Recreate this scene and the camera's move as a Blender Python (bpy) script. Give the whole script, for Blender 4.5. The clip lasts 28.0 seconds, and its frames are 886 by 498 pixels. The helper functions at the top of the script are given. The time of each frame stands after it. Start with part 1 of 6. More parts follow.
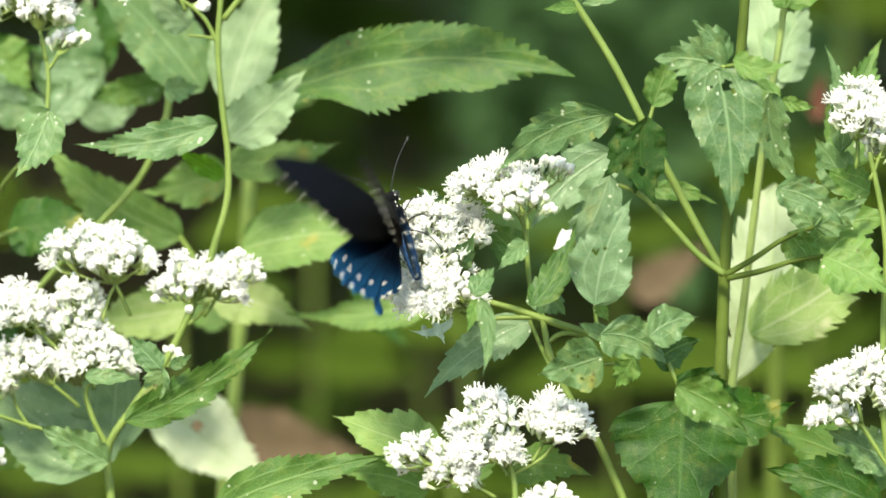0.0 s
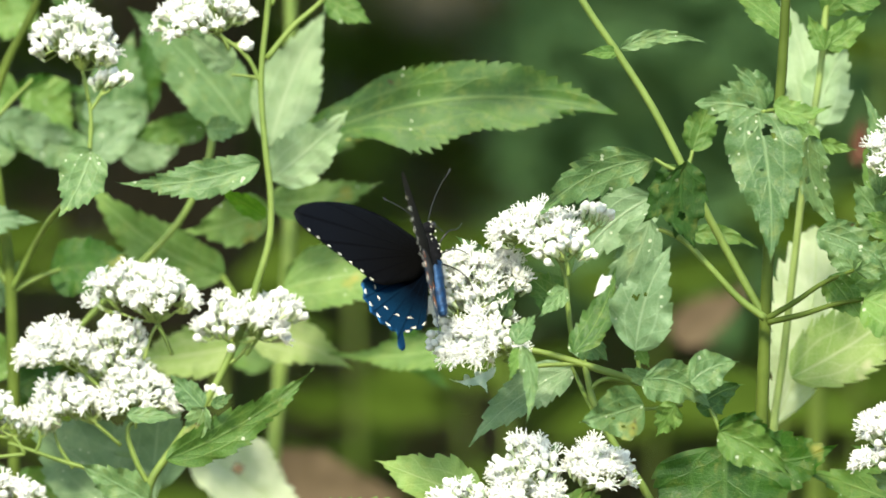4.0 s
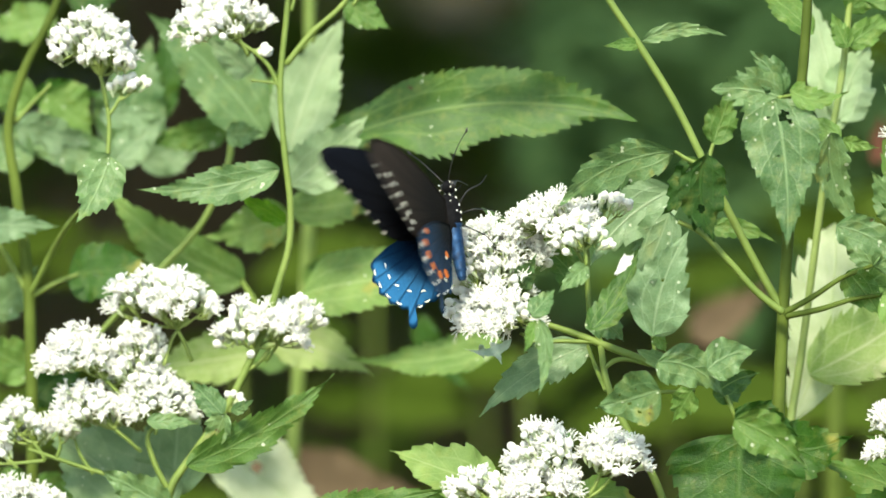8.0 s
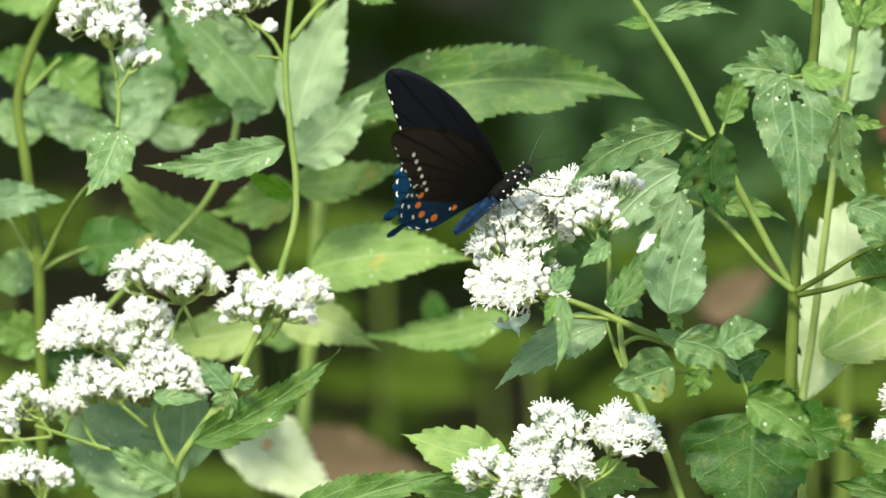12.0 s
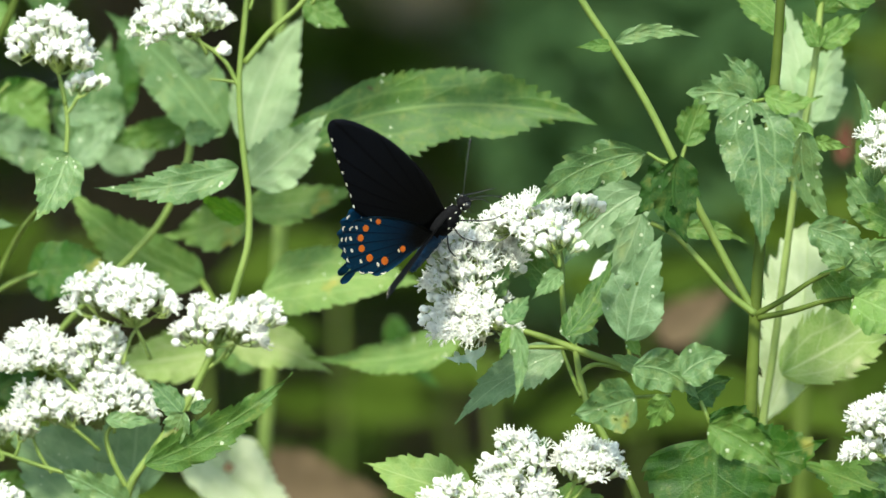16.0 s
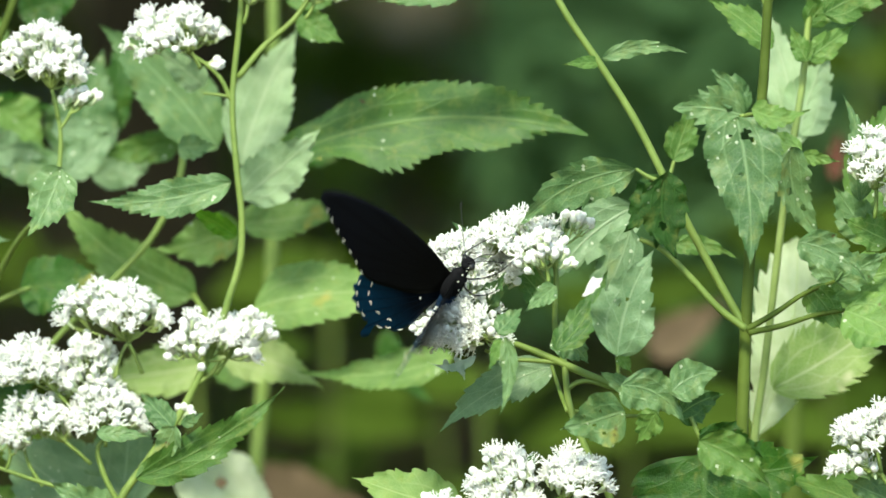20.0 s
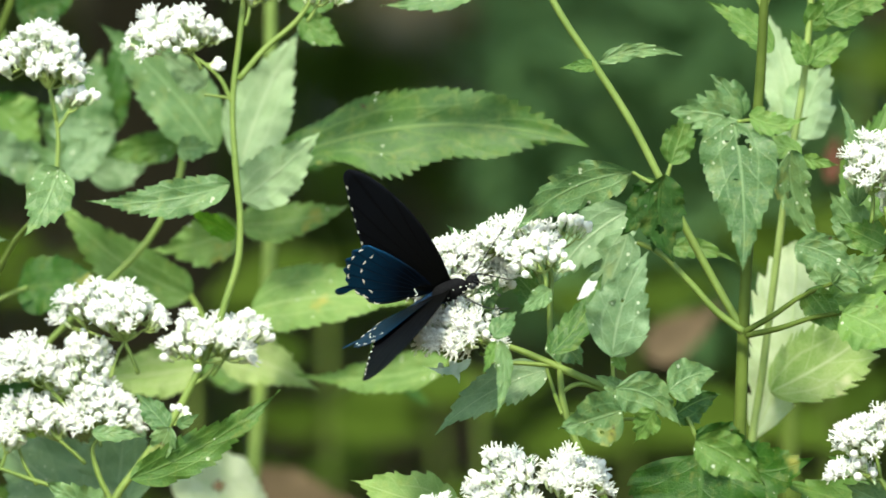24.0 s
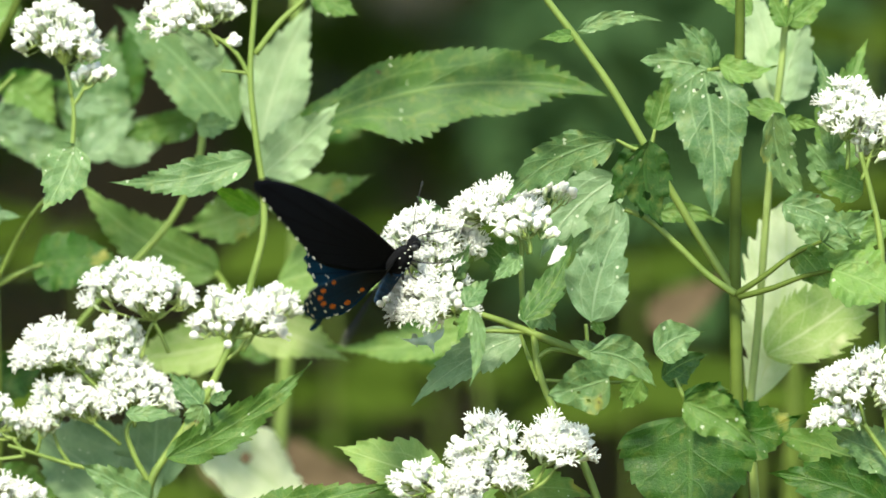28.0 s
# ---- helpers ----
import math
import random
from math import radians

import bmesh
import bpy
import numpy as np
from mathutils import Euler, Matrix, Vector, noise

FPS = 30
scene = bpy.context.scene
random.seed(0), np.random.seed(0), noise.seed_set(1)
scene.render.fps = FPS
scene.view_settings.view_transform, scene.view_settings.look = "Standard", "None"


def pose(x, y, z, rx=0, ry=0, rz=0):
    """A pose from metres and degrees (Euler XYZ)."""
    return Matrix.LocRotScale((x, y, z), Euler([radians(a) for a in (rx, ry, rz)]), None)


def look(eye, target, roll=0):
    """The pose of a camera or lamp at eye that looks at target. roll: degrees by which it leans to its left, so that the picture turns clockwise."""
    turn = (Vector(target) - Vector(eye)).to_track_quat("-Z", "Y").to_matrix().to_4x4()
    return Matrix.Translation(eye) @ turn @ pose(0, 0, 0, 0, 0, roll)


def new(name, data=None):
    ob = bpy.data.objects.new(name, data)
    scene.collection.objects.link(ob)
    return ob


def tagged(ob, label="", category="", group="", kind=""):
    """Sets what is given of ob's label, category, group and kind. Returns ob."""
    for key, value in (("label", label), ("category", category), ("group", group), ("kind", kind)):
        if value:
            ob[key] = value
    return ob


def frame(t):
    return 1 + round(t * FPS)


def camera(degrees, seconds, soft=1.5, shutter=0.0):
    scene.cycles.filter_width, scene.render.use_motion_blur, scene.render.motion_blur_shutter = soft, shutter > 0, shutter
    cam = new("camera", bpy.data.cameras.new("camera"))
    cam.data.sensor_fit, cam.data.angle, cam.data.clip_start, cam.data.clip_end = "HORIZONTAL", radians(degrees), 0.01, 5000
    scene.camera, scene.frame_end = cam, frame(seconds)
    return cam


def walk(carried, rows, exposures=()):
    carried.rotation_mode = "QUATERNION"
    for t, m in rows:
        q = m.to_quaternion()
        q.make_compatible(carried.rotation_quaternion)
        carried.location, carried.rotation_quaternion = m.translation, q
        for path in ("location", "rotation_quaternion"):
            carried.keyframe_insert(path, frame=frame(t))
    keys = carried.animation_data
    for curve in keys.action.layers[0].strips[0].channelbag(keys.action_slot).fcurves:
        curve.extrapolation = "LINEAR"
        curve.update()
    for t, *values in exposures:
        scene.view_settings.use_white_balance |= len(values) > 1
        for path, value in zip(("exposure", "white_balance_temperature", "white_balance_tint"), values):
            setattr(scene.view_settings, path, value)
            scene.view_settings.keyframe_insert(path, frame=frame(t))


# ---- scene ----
# A swallowtail butterfly feeding on white-flowered herbs at a wood's edge, filmed with a long hand-held lens.
cam = camera(8.966, 28.0, soft=1.65, shutter=0.6)
cam.data.dof.use_dof = True
cam.data.dof.focus_distance = 2.0
cam.data.dof.aperture_fstop = 8.5


def aim(pan, tilt):
    """The hand-held camera's pose: it stands still and turns by small angles in degrees."""
    return pose(0, -2.0, 1.2, 84 + tilt, 0, pan)


walk(cam, [
    (0.0, aim(-0.609, -0.423)),
    (0.5, aim(-0.518, -0.287)),
    (1.0, aim(-0.386, -0.209)),
    (1.5, aim(-0.273, -0.071)),
    (2.0, aim(-0.261, -0.094)),
    (2.5, aim(-0.252, -0.180)),
    (3.0, aim(-0.293, -0.269)),
    (3.5, aim(-0.274, -0.111)),
    (4.0, aim(-0.193, 0.008)),
    (4.5, aim(-0.055, -0.083)),
    (6.5, aim(-0.190, -0.103)),
    (7.0, aim(-0.168, -0.105)),
    (7.5, aim(-0.069, -0.076)),
    (8.0, aim(0.000, 0.000)),
    (8.5, aim(0.092, -0.061)),
    (9.0, aim(0.029, -0.191)),
    (9.5, aim(-0.004, -0.318)),
    (10.0, aim(-0.054, -0.256)),
    (10.5, aim(-0.014, -0.310)),
    (11.0, aim(0.012, -0.166)),
    (11.5, aim(0.103, -0.239)),
    (12.0, aim(0.103, -0.232)),
    (12.5, aim(0.004, -0.260)),
    (14.5, aim(-0.142, -0.294)),
    (15.0, aim(-0.037, -0.081)),
    (15.5, aim(-0.239, -0.000)),
    (16.0, aim(-0.348, -0.001)),
    (16.5, aim(-0.351, 0.096)),
    (17.0, aim(-0.480, 0.115)),
    (17.5, aim(-0.446, 0.190)),
    (18.0, aim(-0.397, 0.222)),
    (18.5, aim(-0.384, 0.359)),
    (19.0, aim(-0.382, 0.237)),
    (19.5, aim(-0.415, 0.237)),
    (20.0, aim(-0.431, 0.154)),
    (20.5, aim(-0.536, 0.224)),
    (21.0, aim(-0.624, 0.284)),
    (21.5, aim(-0.589, 0.203)),
    (23.5, aim(-0.330, 0.086)),
    (24.0, aim(-0.465, 0.183)),
    (24.5, aim(-0.616, -0.034)),
    (25.0, aim(-0.599, -0.074)),
    (25.5, aim(-0.529, -0.109)),
    (26.0, aim(-0.488, -0.132)),
    (26.5, aim(-0.582, 0.021)),
    (27.0, aim(-0.452, 0.041)),
    (27.5, aim(-0.454, -0.097)),
    (28.0, aim(-0.428, -0.101)),
], exposures=[(0.0, 1.35, 7510, -0.5), (4.0, 1.31, 7460, -1.5), (8.0, 1.28, 7460, -1.5), (12.0, 1.27, 7360, -2.5), (16.0, 1.19, 7110, -5.5), (21.0, 1.18, 7060, -6.5), (25.0, 1.27, 7260, -4.5), (28.0, 1.31, 7360, -3.5)])

# ---- light ----
SUN_TURN, SUN_RISE = radians(196), radians(48)
world = bpy.data.worlds.new("sky")
scene.world = world
world.use_nodes = True
wn = world.node_tree.nodes
sky = wn.new("ShaderNodeTexSky")
sky.sky_type = "NISHITA"
sky.sun_disc = False
sky.sun_elevation, sky.sun_rotation = SUN_RISE, SUN_TURN
world.node_tree.links.new(sky.outputs[0], wn["Background"].inputs[0])
wn["Background"].inputs[1].default_value = 0.15
sun = new("sun", bpy.data.lights.new("sun", "SUN"))
sun.data.energy, sun.data.angle, sun.data.color = 2.85, radians(9), (1.0, 0.95, 0.86)
sun_from = Vector((math.sin(SUN_TURN) * math.cos(SUN_RISE), math.cos(SUN_TURN) * math.cos(SUN_RISE), math.sin(SUN_RISE)))
sun.matrix_world = look(sun_from * 20, (0, 0, 0))


# ---- materials ----
def material(name, rough=0.6, metal=0.0):
    m = bpy.data.materials.new(name)
    m.use_nodes = True
    b = m.node_tree.nodes["Principled BSDF"]
    b.inputs["Roughness"].default_value, b.inputs["Metallic"].default_value = rough, metal
    return m, m.node_tree, b


def link(tree, a, b):
    tree.links.new(a, b)


def calc(tree, op, a, b=None, clamp=False):
    n = tree.nodes.new("ShaderNodeMath")
    n.operation, n.use_clamp = op, clamp
    for i, v in enumerate((a, b)):
        if v is None:
            continue
        if isinstance(v, (int, float)):
            n.inputs[i].default_value = v
        else:
            link(tree, v, n.inputs[i])
    return n.outputs[0]


def blend(tree, fac, a, b, mode="MIX"):
    n = tree.nodes.new("ShaderNodeMix")
    n.data_type, n.blend_type = "RGBA", mode
    for i, v in ((0, fac), (6, a), (7, b)):
        if isinstance(v, (int, float)):
            n.inputs[i].default_value = v
        elif isinstance(v, tuple):
            n.inputs[i].default_value = (*v, 1)
        else:
            link(tree, v, n.inputs[i])
    return n.outputs[2]


def grain(tree, scale, detail=3.0, rough=0.55, coords="Object"):
    n = tree.nodes.new("ShaderNodeTexNoise")
    n.inputs["Scale"].default_value, n.inputs["Detail"].default_value, n.inputs["Roughness"].default_value = scale, detail, rough
    c = tree.nodes.new("ShaderNodeTexCoord")
    link(tree, c.outputs[coords], n.inputs["Vector"])
    return n.outputs[0]


def ramp(tree, fac, lo, hi):
    n = tree.nodes.new("ShaderNodeMapRange")
    n.inputs[1].default_value, n.inputs[2].default_value = lo, hi
    link(tree, fac, n.inputs[0])
    return n.outputs[0]


def bumped(tree, b, height, strength=0.4, distance=0.001):
    n = tree.nodes.new("ShaderNodeBump")
    n.inputs["Strength"].default_value, n.inputs["Distance"].default_value = strength, distance
    link(tree, height, n.inputs["Height"])
    link(tree, n.outputs[0], b.inputs["Normal"])


def leaf_material(name, dark, light, vein, through_light=0.45, spots=0.5, rough=0.5, blotch=(0.45, 0.42, 0.10)):
    """A leaf: blade, midrib and side veins drawn by its UV (u along, v across), pale specks, blotches; lets light through."""
    m, t, b = material(name, rough)
    uv = t.nodes.new("ShaderNodeUVMap")
    sep = t.nodes.new("ShaderNodeSeparateXYZ")
    link(t, uv.outputs[0], sep.inputs[0])
    u, v = sep.outputs[0], sep.outputs[1]
    av = calc(t, "ABSOLUTE", v)
    info = t.nodes.new("ShaderNodeObjectInfo")
    wob = calc(t, "MULTIPLY", calc(t, "SUBTRACT", grain(t, 90, 2), 0.5), 0.5)
    lane = calc(t, "FRACT", calc(t, "ADD", calc(t, "SUBTRACT", calc(t, "MULTIPLY", calc(t, "POWER", u, 0.8), 5.0), calc(t, "MULTIPLY", calc(t, "POWER", av, 0.75), 1.5)), wob))
    side = calc(t, "ABSOLUTE", calc(t, "SUBTRACT", lane, 0.5))
    side_vein = calc(t, "SUBTRACT", 1.0, ramp(t, side, 0.008, 0.045), clamp=True)
    mid_vein = calc(t, "SUBTRACT", 1.0, ramp(t, av, 0.015, 0.055), clamp=True)
    nerve = calc(t, "ABSOLUTE", calc(t, "SUBTRACT", av, calc(t, "ADD", 0.46, calc(t, "MULTIPLY", wob, 0.10))))
    nerve = calc(t, "MULTIPLY", calc(t, "SUBTRACT", 1.0, ramp(t, nerve, 0.01, 0.05), clamp=True), calc(t, "SUBTRACT", 1.0, ramp(t, u, 0.35, 0.75), clamp=True))
    veins = calc(t, "MAXIMUM", mid_vein, calc(t, "MAXIMUM", calc(t, "MULTIPLY", side_vein, 0.55), calc(t, "MULTIPLY", nerve, 0.6)))
    net = t.nodes.new("ShaderNodeTexVoronoi")
    net.feature = "DISTANCE_TO_EDGE"
    net.inputs["Scale"].default_value = 760
    tc = t.nodes.new("ShaderNodeTexCoord")
    link(t, tc.outputs["Object"], net.inputs["Vector"])
    mesh_of_veins = ramp(t, net.outputs["Distance"], 0.0, 0.14)
    tone = ramp(t, calc(t, "ADD", grain(t, 75, 5), calc(t, "MULTIPLY", calc(t, "SUBTRACT", info.outputs["Random"], 0.5), 0.35)), 0.25, 0.75)
    col = blend(t, tone, dark, light)
    yellow = calc(t, "MULTIPLY", ramp(t, grain(t, 210, 4, 0.7), 0.50, 0.72), 0.35)
    col = blend(t, yellow, col, blend(t, 0.6, light, blotch))
    dull = calc(t, "MULTIPLY", ramp(t, grain(t, 120, 4, 0.65), 0.50, 0.70), 0.35)
    col = blend(t, dull, col, dark)
    col = blend(t, calc(t, "MULTIPLY", calc(t, "SUBTRACT", 1.0, mesh_of_veins), 0.16), col, vein)
    col = blend(t, ramp(t, grain(t, 55, 3), 0.66, 0.76), col, blotch)
    brown = calc(t, "MULTIPLY", ramp(t, grain(t, 130, 2), 0.74, 0.78), 0.8)
    col = blend(t, brown, col, (0.10, 0.05, 0.02))
    dots = t.nodes.new("ShaderNodeTexVoronoi")
    dots.inputs["Scale"].default_value = 330
    link(t, tc.outputs["Object"], dots.inputs["Vector"])
    odd = t.nodes.new("ShaderNodeSeparateXYZ")
    link(t, dots.outputs["Color"], odd.inputs[0])
    speck = calc(t, "LESS_THAN", dots.outputs["Distance"], calc(t, "MULTIPLY", calc(t, "POWER", odd.outputs[0], 2.0), 0.25))
    speck = calc(t, "MULTIPLY", speck, calc(t, "GREATER_THAN", grain(t, 60, 1), 0.62 - 0.2 * spots))
    col = blend(t, calc(t, "MULTIPLY", veins, 0.6), col, vein)
    col = blend(t, calc(t, "MULTIPLY", speck, 0.85 * min(1.0, spots * 2)), col, (0.62, 0.68, 0.52))
    link(t, col, b.inputs["Base Color"])
    relief = calc(t, "ADD", calc(t, "MULTIPLY", veins, -0.6), calc(t, "ADD", calc(t, "MULTIPLY", mesh_of_veins, 0.22), calc(t, "MULTIPLY", ramp(t, side, 0.0, 0.4), 0.55)))
    relief = calc(t, "ADD", relief, calc(t, "MULTIPLY", grain(t, 170, 3), 0.9))
    bumped(t, b, relief, 0.42, 0.0010)
    thin = t.nodes.new("ShaderNodeBsdfTranslucent")
    link(t, blend(t, 0.35, col, (0.75, 0.95, 0.25), "MULTIPLY"), thin.inputs[0])
    mix = t.nodes.new("ShaderNodeMixShader")
    mix.inputs[0].default_value = through_light
    link(t, b.outputs[0], mix.inputs[1])
    link(t, thin.outputs[0], mix.inputs[2])
    link(t, mix.outputs[0], t.nodes["Material Output"].inputs[0])
    return m


LEAF = leaf_material("fresh_leaf", (0.062, 0.160, 0.027), (0.185, 0.335, 0.072), (0.30, 0.45, 0.16), 0.45, 0.5)
LEAF_BLUE = leaf_material("bluish_leaf", (0.064, 0.150, 0.048), (0.185, 0.310, 0.122), (0.29, 0.43, 0.21), 0.38, 0.55, 0.42)
LEAF_LIGHT = leaf_material("light_green_leaf", (0.13, 0.26, 0.055), (0.30, 0.45, 0.13), (0.42, 0.55, 0.24), 0.48, 0.45, 0.55)
LEAF_SUNNY = leaf_material("sunny_green_leaf", (0.10, 0.27, 0.012), (0.20, 0.40, 0.022), (0.28, 0.46, 0.06), 0.5, 0.2)
LEAF_MILK = leaf_material("milky_green_leaf", (0.105, 0.205, 0.088), (0.245, 0.375, 0.200), (0.36, 0.48, 0.30), 0.4, 0.5, 0.42, (0.34, 0.42, 0.20))
# Sunlight painted as albedo: green whitened to cream for brightly lit leaves.
LEAF_SUN_PAINTED = leaf_material("cream_sun_painted_leaf", (0.46, 0.57, 0.30), (0.72, 0.78, 0.58), (0.50, 0.62, 0.30), 0.45, 0.1, 0.6, (0.82, 0.82, 0.62))
# Pale green with a sunlit glow painted into its raised albedo.
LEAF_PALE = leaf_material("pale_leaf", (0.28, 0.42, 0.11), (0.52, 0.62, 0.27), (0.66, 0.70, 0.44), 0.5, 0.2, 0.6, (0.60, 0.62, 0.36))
# A deep green blade colour; on the broad herb it also paints in shade.
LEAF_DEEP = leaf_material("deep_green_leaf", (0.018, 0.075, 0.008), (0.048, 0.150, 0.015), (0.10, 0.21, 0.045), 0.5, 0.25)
# Shade painted as albedo: a darkened green for leaves that lie in shadow.
LEAF_SHADED = leaf_material("shade_painted_leaf", (0.008, 0.040, 0.003), (0.022, 0.085, 0.006), (0.04, 0.12, 0.015), 0.4, 0.15, 0.7)
LEAF_MID = leaf_material("mid_green_leaf", (0.040, 0.116, 0.019), (0.118, 0.235, 0.042), (0.22, 0.34, 0.10), 0.4, 0.55)
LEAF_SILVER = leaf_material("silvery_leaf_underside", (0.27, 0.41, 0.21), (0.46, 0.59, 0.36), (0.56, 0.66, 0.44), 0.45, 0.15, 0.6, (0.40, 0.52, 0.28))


def plain(name, a, b_col, scale=80, rough=0.6, metal=0.0, bump=0.3, through_light=0.0, shine=0.5):
    """A surface of two colours in patches, with fine relief."""
    m, t, b = material(name, rough, metal)
    b.inputs["Specular IOR Level"].default_value = shine
    col = blend(t, ramp(t, grain(t, scale, 4), 0.3, 0.7), a, b_col)
    link(t, col, b.inputs["Base Color"])
    bumped(t, b, grain(t, scale * 6, 3), bump, 0.0004)
    if through_light:
        thin = t.nodes.new("ShaderNodeBsdfTranslucent")
        link(t, col, thin.inputs[0])
        mix = t.nodes.new("ShaderNodeMixShader")
        mix.inputs[0].default_value = through_light
        link(t, b.outputs[0], mix.inputs[1])
        link(t, thin.outputs[0], mix.inputs[2])
        link(t, mix.outputs[0], t.nodes["Material Output"].inputs[0])
    return m


# Albedo lifted to stand in for skylight on the green shrub.
LEAF_TEAL = plain("light_lifted_teal_leaf", (0.066, 0.148, 0.052), (0.142, 0.242, 0.095), 4, 0.8, 0, 0.1, 0.3, 0.1)
STEM = plain("green_stem", (0.10, 0.16, 0.025), (0.18, 0.25, 0.055), 60)
STEM_PALE = plain("pale_stem", (0.17, 0.24, 0.05), (0.28, 0.36, 0.11), 60)
STEM_BROWN = plain("olive_brown_stem", (0.050, 0.078, 0.010), (0.105, 0.150, 0.026), 50, 0.7, 0, 0.3, 0.0, 0.2)
PETAL = plain("white_floret", (0.90, 0.905, 0.88), (0.94, 0.945, 0.92), 300, 0.7, 0, 0.05, 0.35)
CALYX = plain("green_white_calyx", (0.36, 0.46, 0.24), (0.55, 0.62, 0.42), 300, 0.6)
LITTER = plain("leaf_litter", (0.032, 0.026, 0.006), (0.110, 0.080, 0.026), 6, 0.9, 0, 0.6, 0.0, 0.1)
BARK = plain("bark", (0.020, 0.016, 0.008), (0.048, 0.036, 0.018), 9, 0.9, 0, 0.8, 0.0, 0.1)
# Low albedo paints part of the wood's shade into this foliage.
SHADE_LEAF = plain("shade_darkened_undergrowth_leaf", (0.026, 0.054, 0.005), (0.070, 0.110, 0.011), 2.5, 0.8, 0, 0.1, 0.3, 0.12)
WITHERED = plain("withered_pale_leaf", (0.34, 0.46, 0.38), (0.60, 0.70, 0.64), 200, 0.8, 0, 0.4, 0.3)
RUST = plain("rust_leaf", (0.11, 0.04, 0.025), (0.18, 0.07, 0.04), 30, 0.8, 0, 0.3, 0.2)
DEAD_LEAF = plain("dead_leaf", (0.095, 0.068, 0.042), (0.160, 0.116, 0.072), 30, 0.8, 0, 0.3, 0.2, 0.1)


# ---- shapes ----
def part(name, bm, mat, parent, label="", at=None, smooth=True):
    """Links a bmesh as one mesh object under a thing or a part."""
    me = bpy.data.meshes.new(name)
    for f in bm.faces:
        f.smooth = smooth
    bm.to_mesh(me)
    bm.free()
    me.materials.append(mat)
    ob = new(name, me)
    ob.parent = parent
    if at is not None:
        ob.location = at
    return tagged(ob, label)


def curve_points(pts, steps):
    """Smooth points through pts, with no overshoot where spacings differ."""
    p = [Vector(q) for q in pts]
    n = len(p)
    gap = [max(1e-6, (b - a).length) for a, b in zip(p, p[1:])]
    slope = []
    for i in range(n):
        if 0 < i < n - 1:
            a, b = gap[i - 1], gap[i]
            slope.append(((p[i] - p[i - 1]) * (b / a) + (p[i + 1] - p[i]) * (a / b)) / (a + b))
        else:
            k = min(i, n - 2)
            slope.append((p[k + 1] - p[k]) / gap[k])
    out = []
    for i in range(n - 1):
        for k in range(steps):
            s, g = k / steps, gap[i]
            out.append(p[i] * (2 * s ** 3 - 3 * s * s + 1) + slope[i] * g * (s ** 3 - 2 * s * s + s) + p[i + 1] * (3 * s * s - 2 * s ** 3) + slope[i + 1] * g * (s ** 3 - s * s))
    return [*out, p[-1]]


def tube(bm, pts, r0, r1, sides=8, steps=5, knots=0.0):
    """A tapered round stem through pts; knots: swelling at the given points."""
    line = curve_points(pts, steps) if len(pts) > 2 else [Vector(q) for q in pts]
    rings, n = [], len(line)
    side = Vector((0.31, -0.87, 0.38))
    for i, q in enumerate(line):
        way = (line[min(i + 1, n - 1)] - line[max(i - 1, 0)]).normalized()
        a = (side - way * side.dot(way)).normalized()
        b = way.cross(a)
        r = r0 + (r1 - r0) * i / (n - 1)
        if knots and i % steps == 0:
            r *= 1 + knots
        rings.append([bm.verts.new(q + (a * math.cos(k * math.tau / sides) + b * math.sin(k * math.tau / sides)) * r) for k in range(sides)])
    for x, y in zip(rings, rings[1:]):
        for k in range(sides):
            bm.faces.new((x[k], x[(k + 1) % sides], y[(k + 1) % sides], y[k]))
    bm.faces.new(rings[0][::-1])
    bm.faces.new(rings[-1])


def ball(bm, at, r, stretch=(1, 1, 1), turn=None, detail=2):
    m = Matrix.Translation(at) @ (turn or Matrix()) @ Matrix.Diagonal((r * stretch[0], r * stretch[1], r * stretch[2], 1))
    bmesh.ops.create_icosphere(bm, subdivisions=detail, radius=1, matrix=m)


VIEW_SIDE = Vector((0.0, -0.9945, 0.1045))


def plant(x, y, label):
    """A herb's root on the ground, the parent of its stems, leaves and flowers."""
    ob = new("wildflower_plant")
    ob.location = (x, y, 0)
    return tagged(ob, label, "plant", "wild herbs")


def stem(p, pts, r0, r1, mat=None, label="", name="stem"):
    bm = bmesh.new()
    o = p.location
    tube(bm, [Vector(q) - o for q in pts], r0, r1, 10, 6, 0.04)
    return part(name, bm, mat or STEM, p, label)


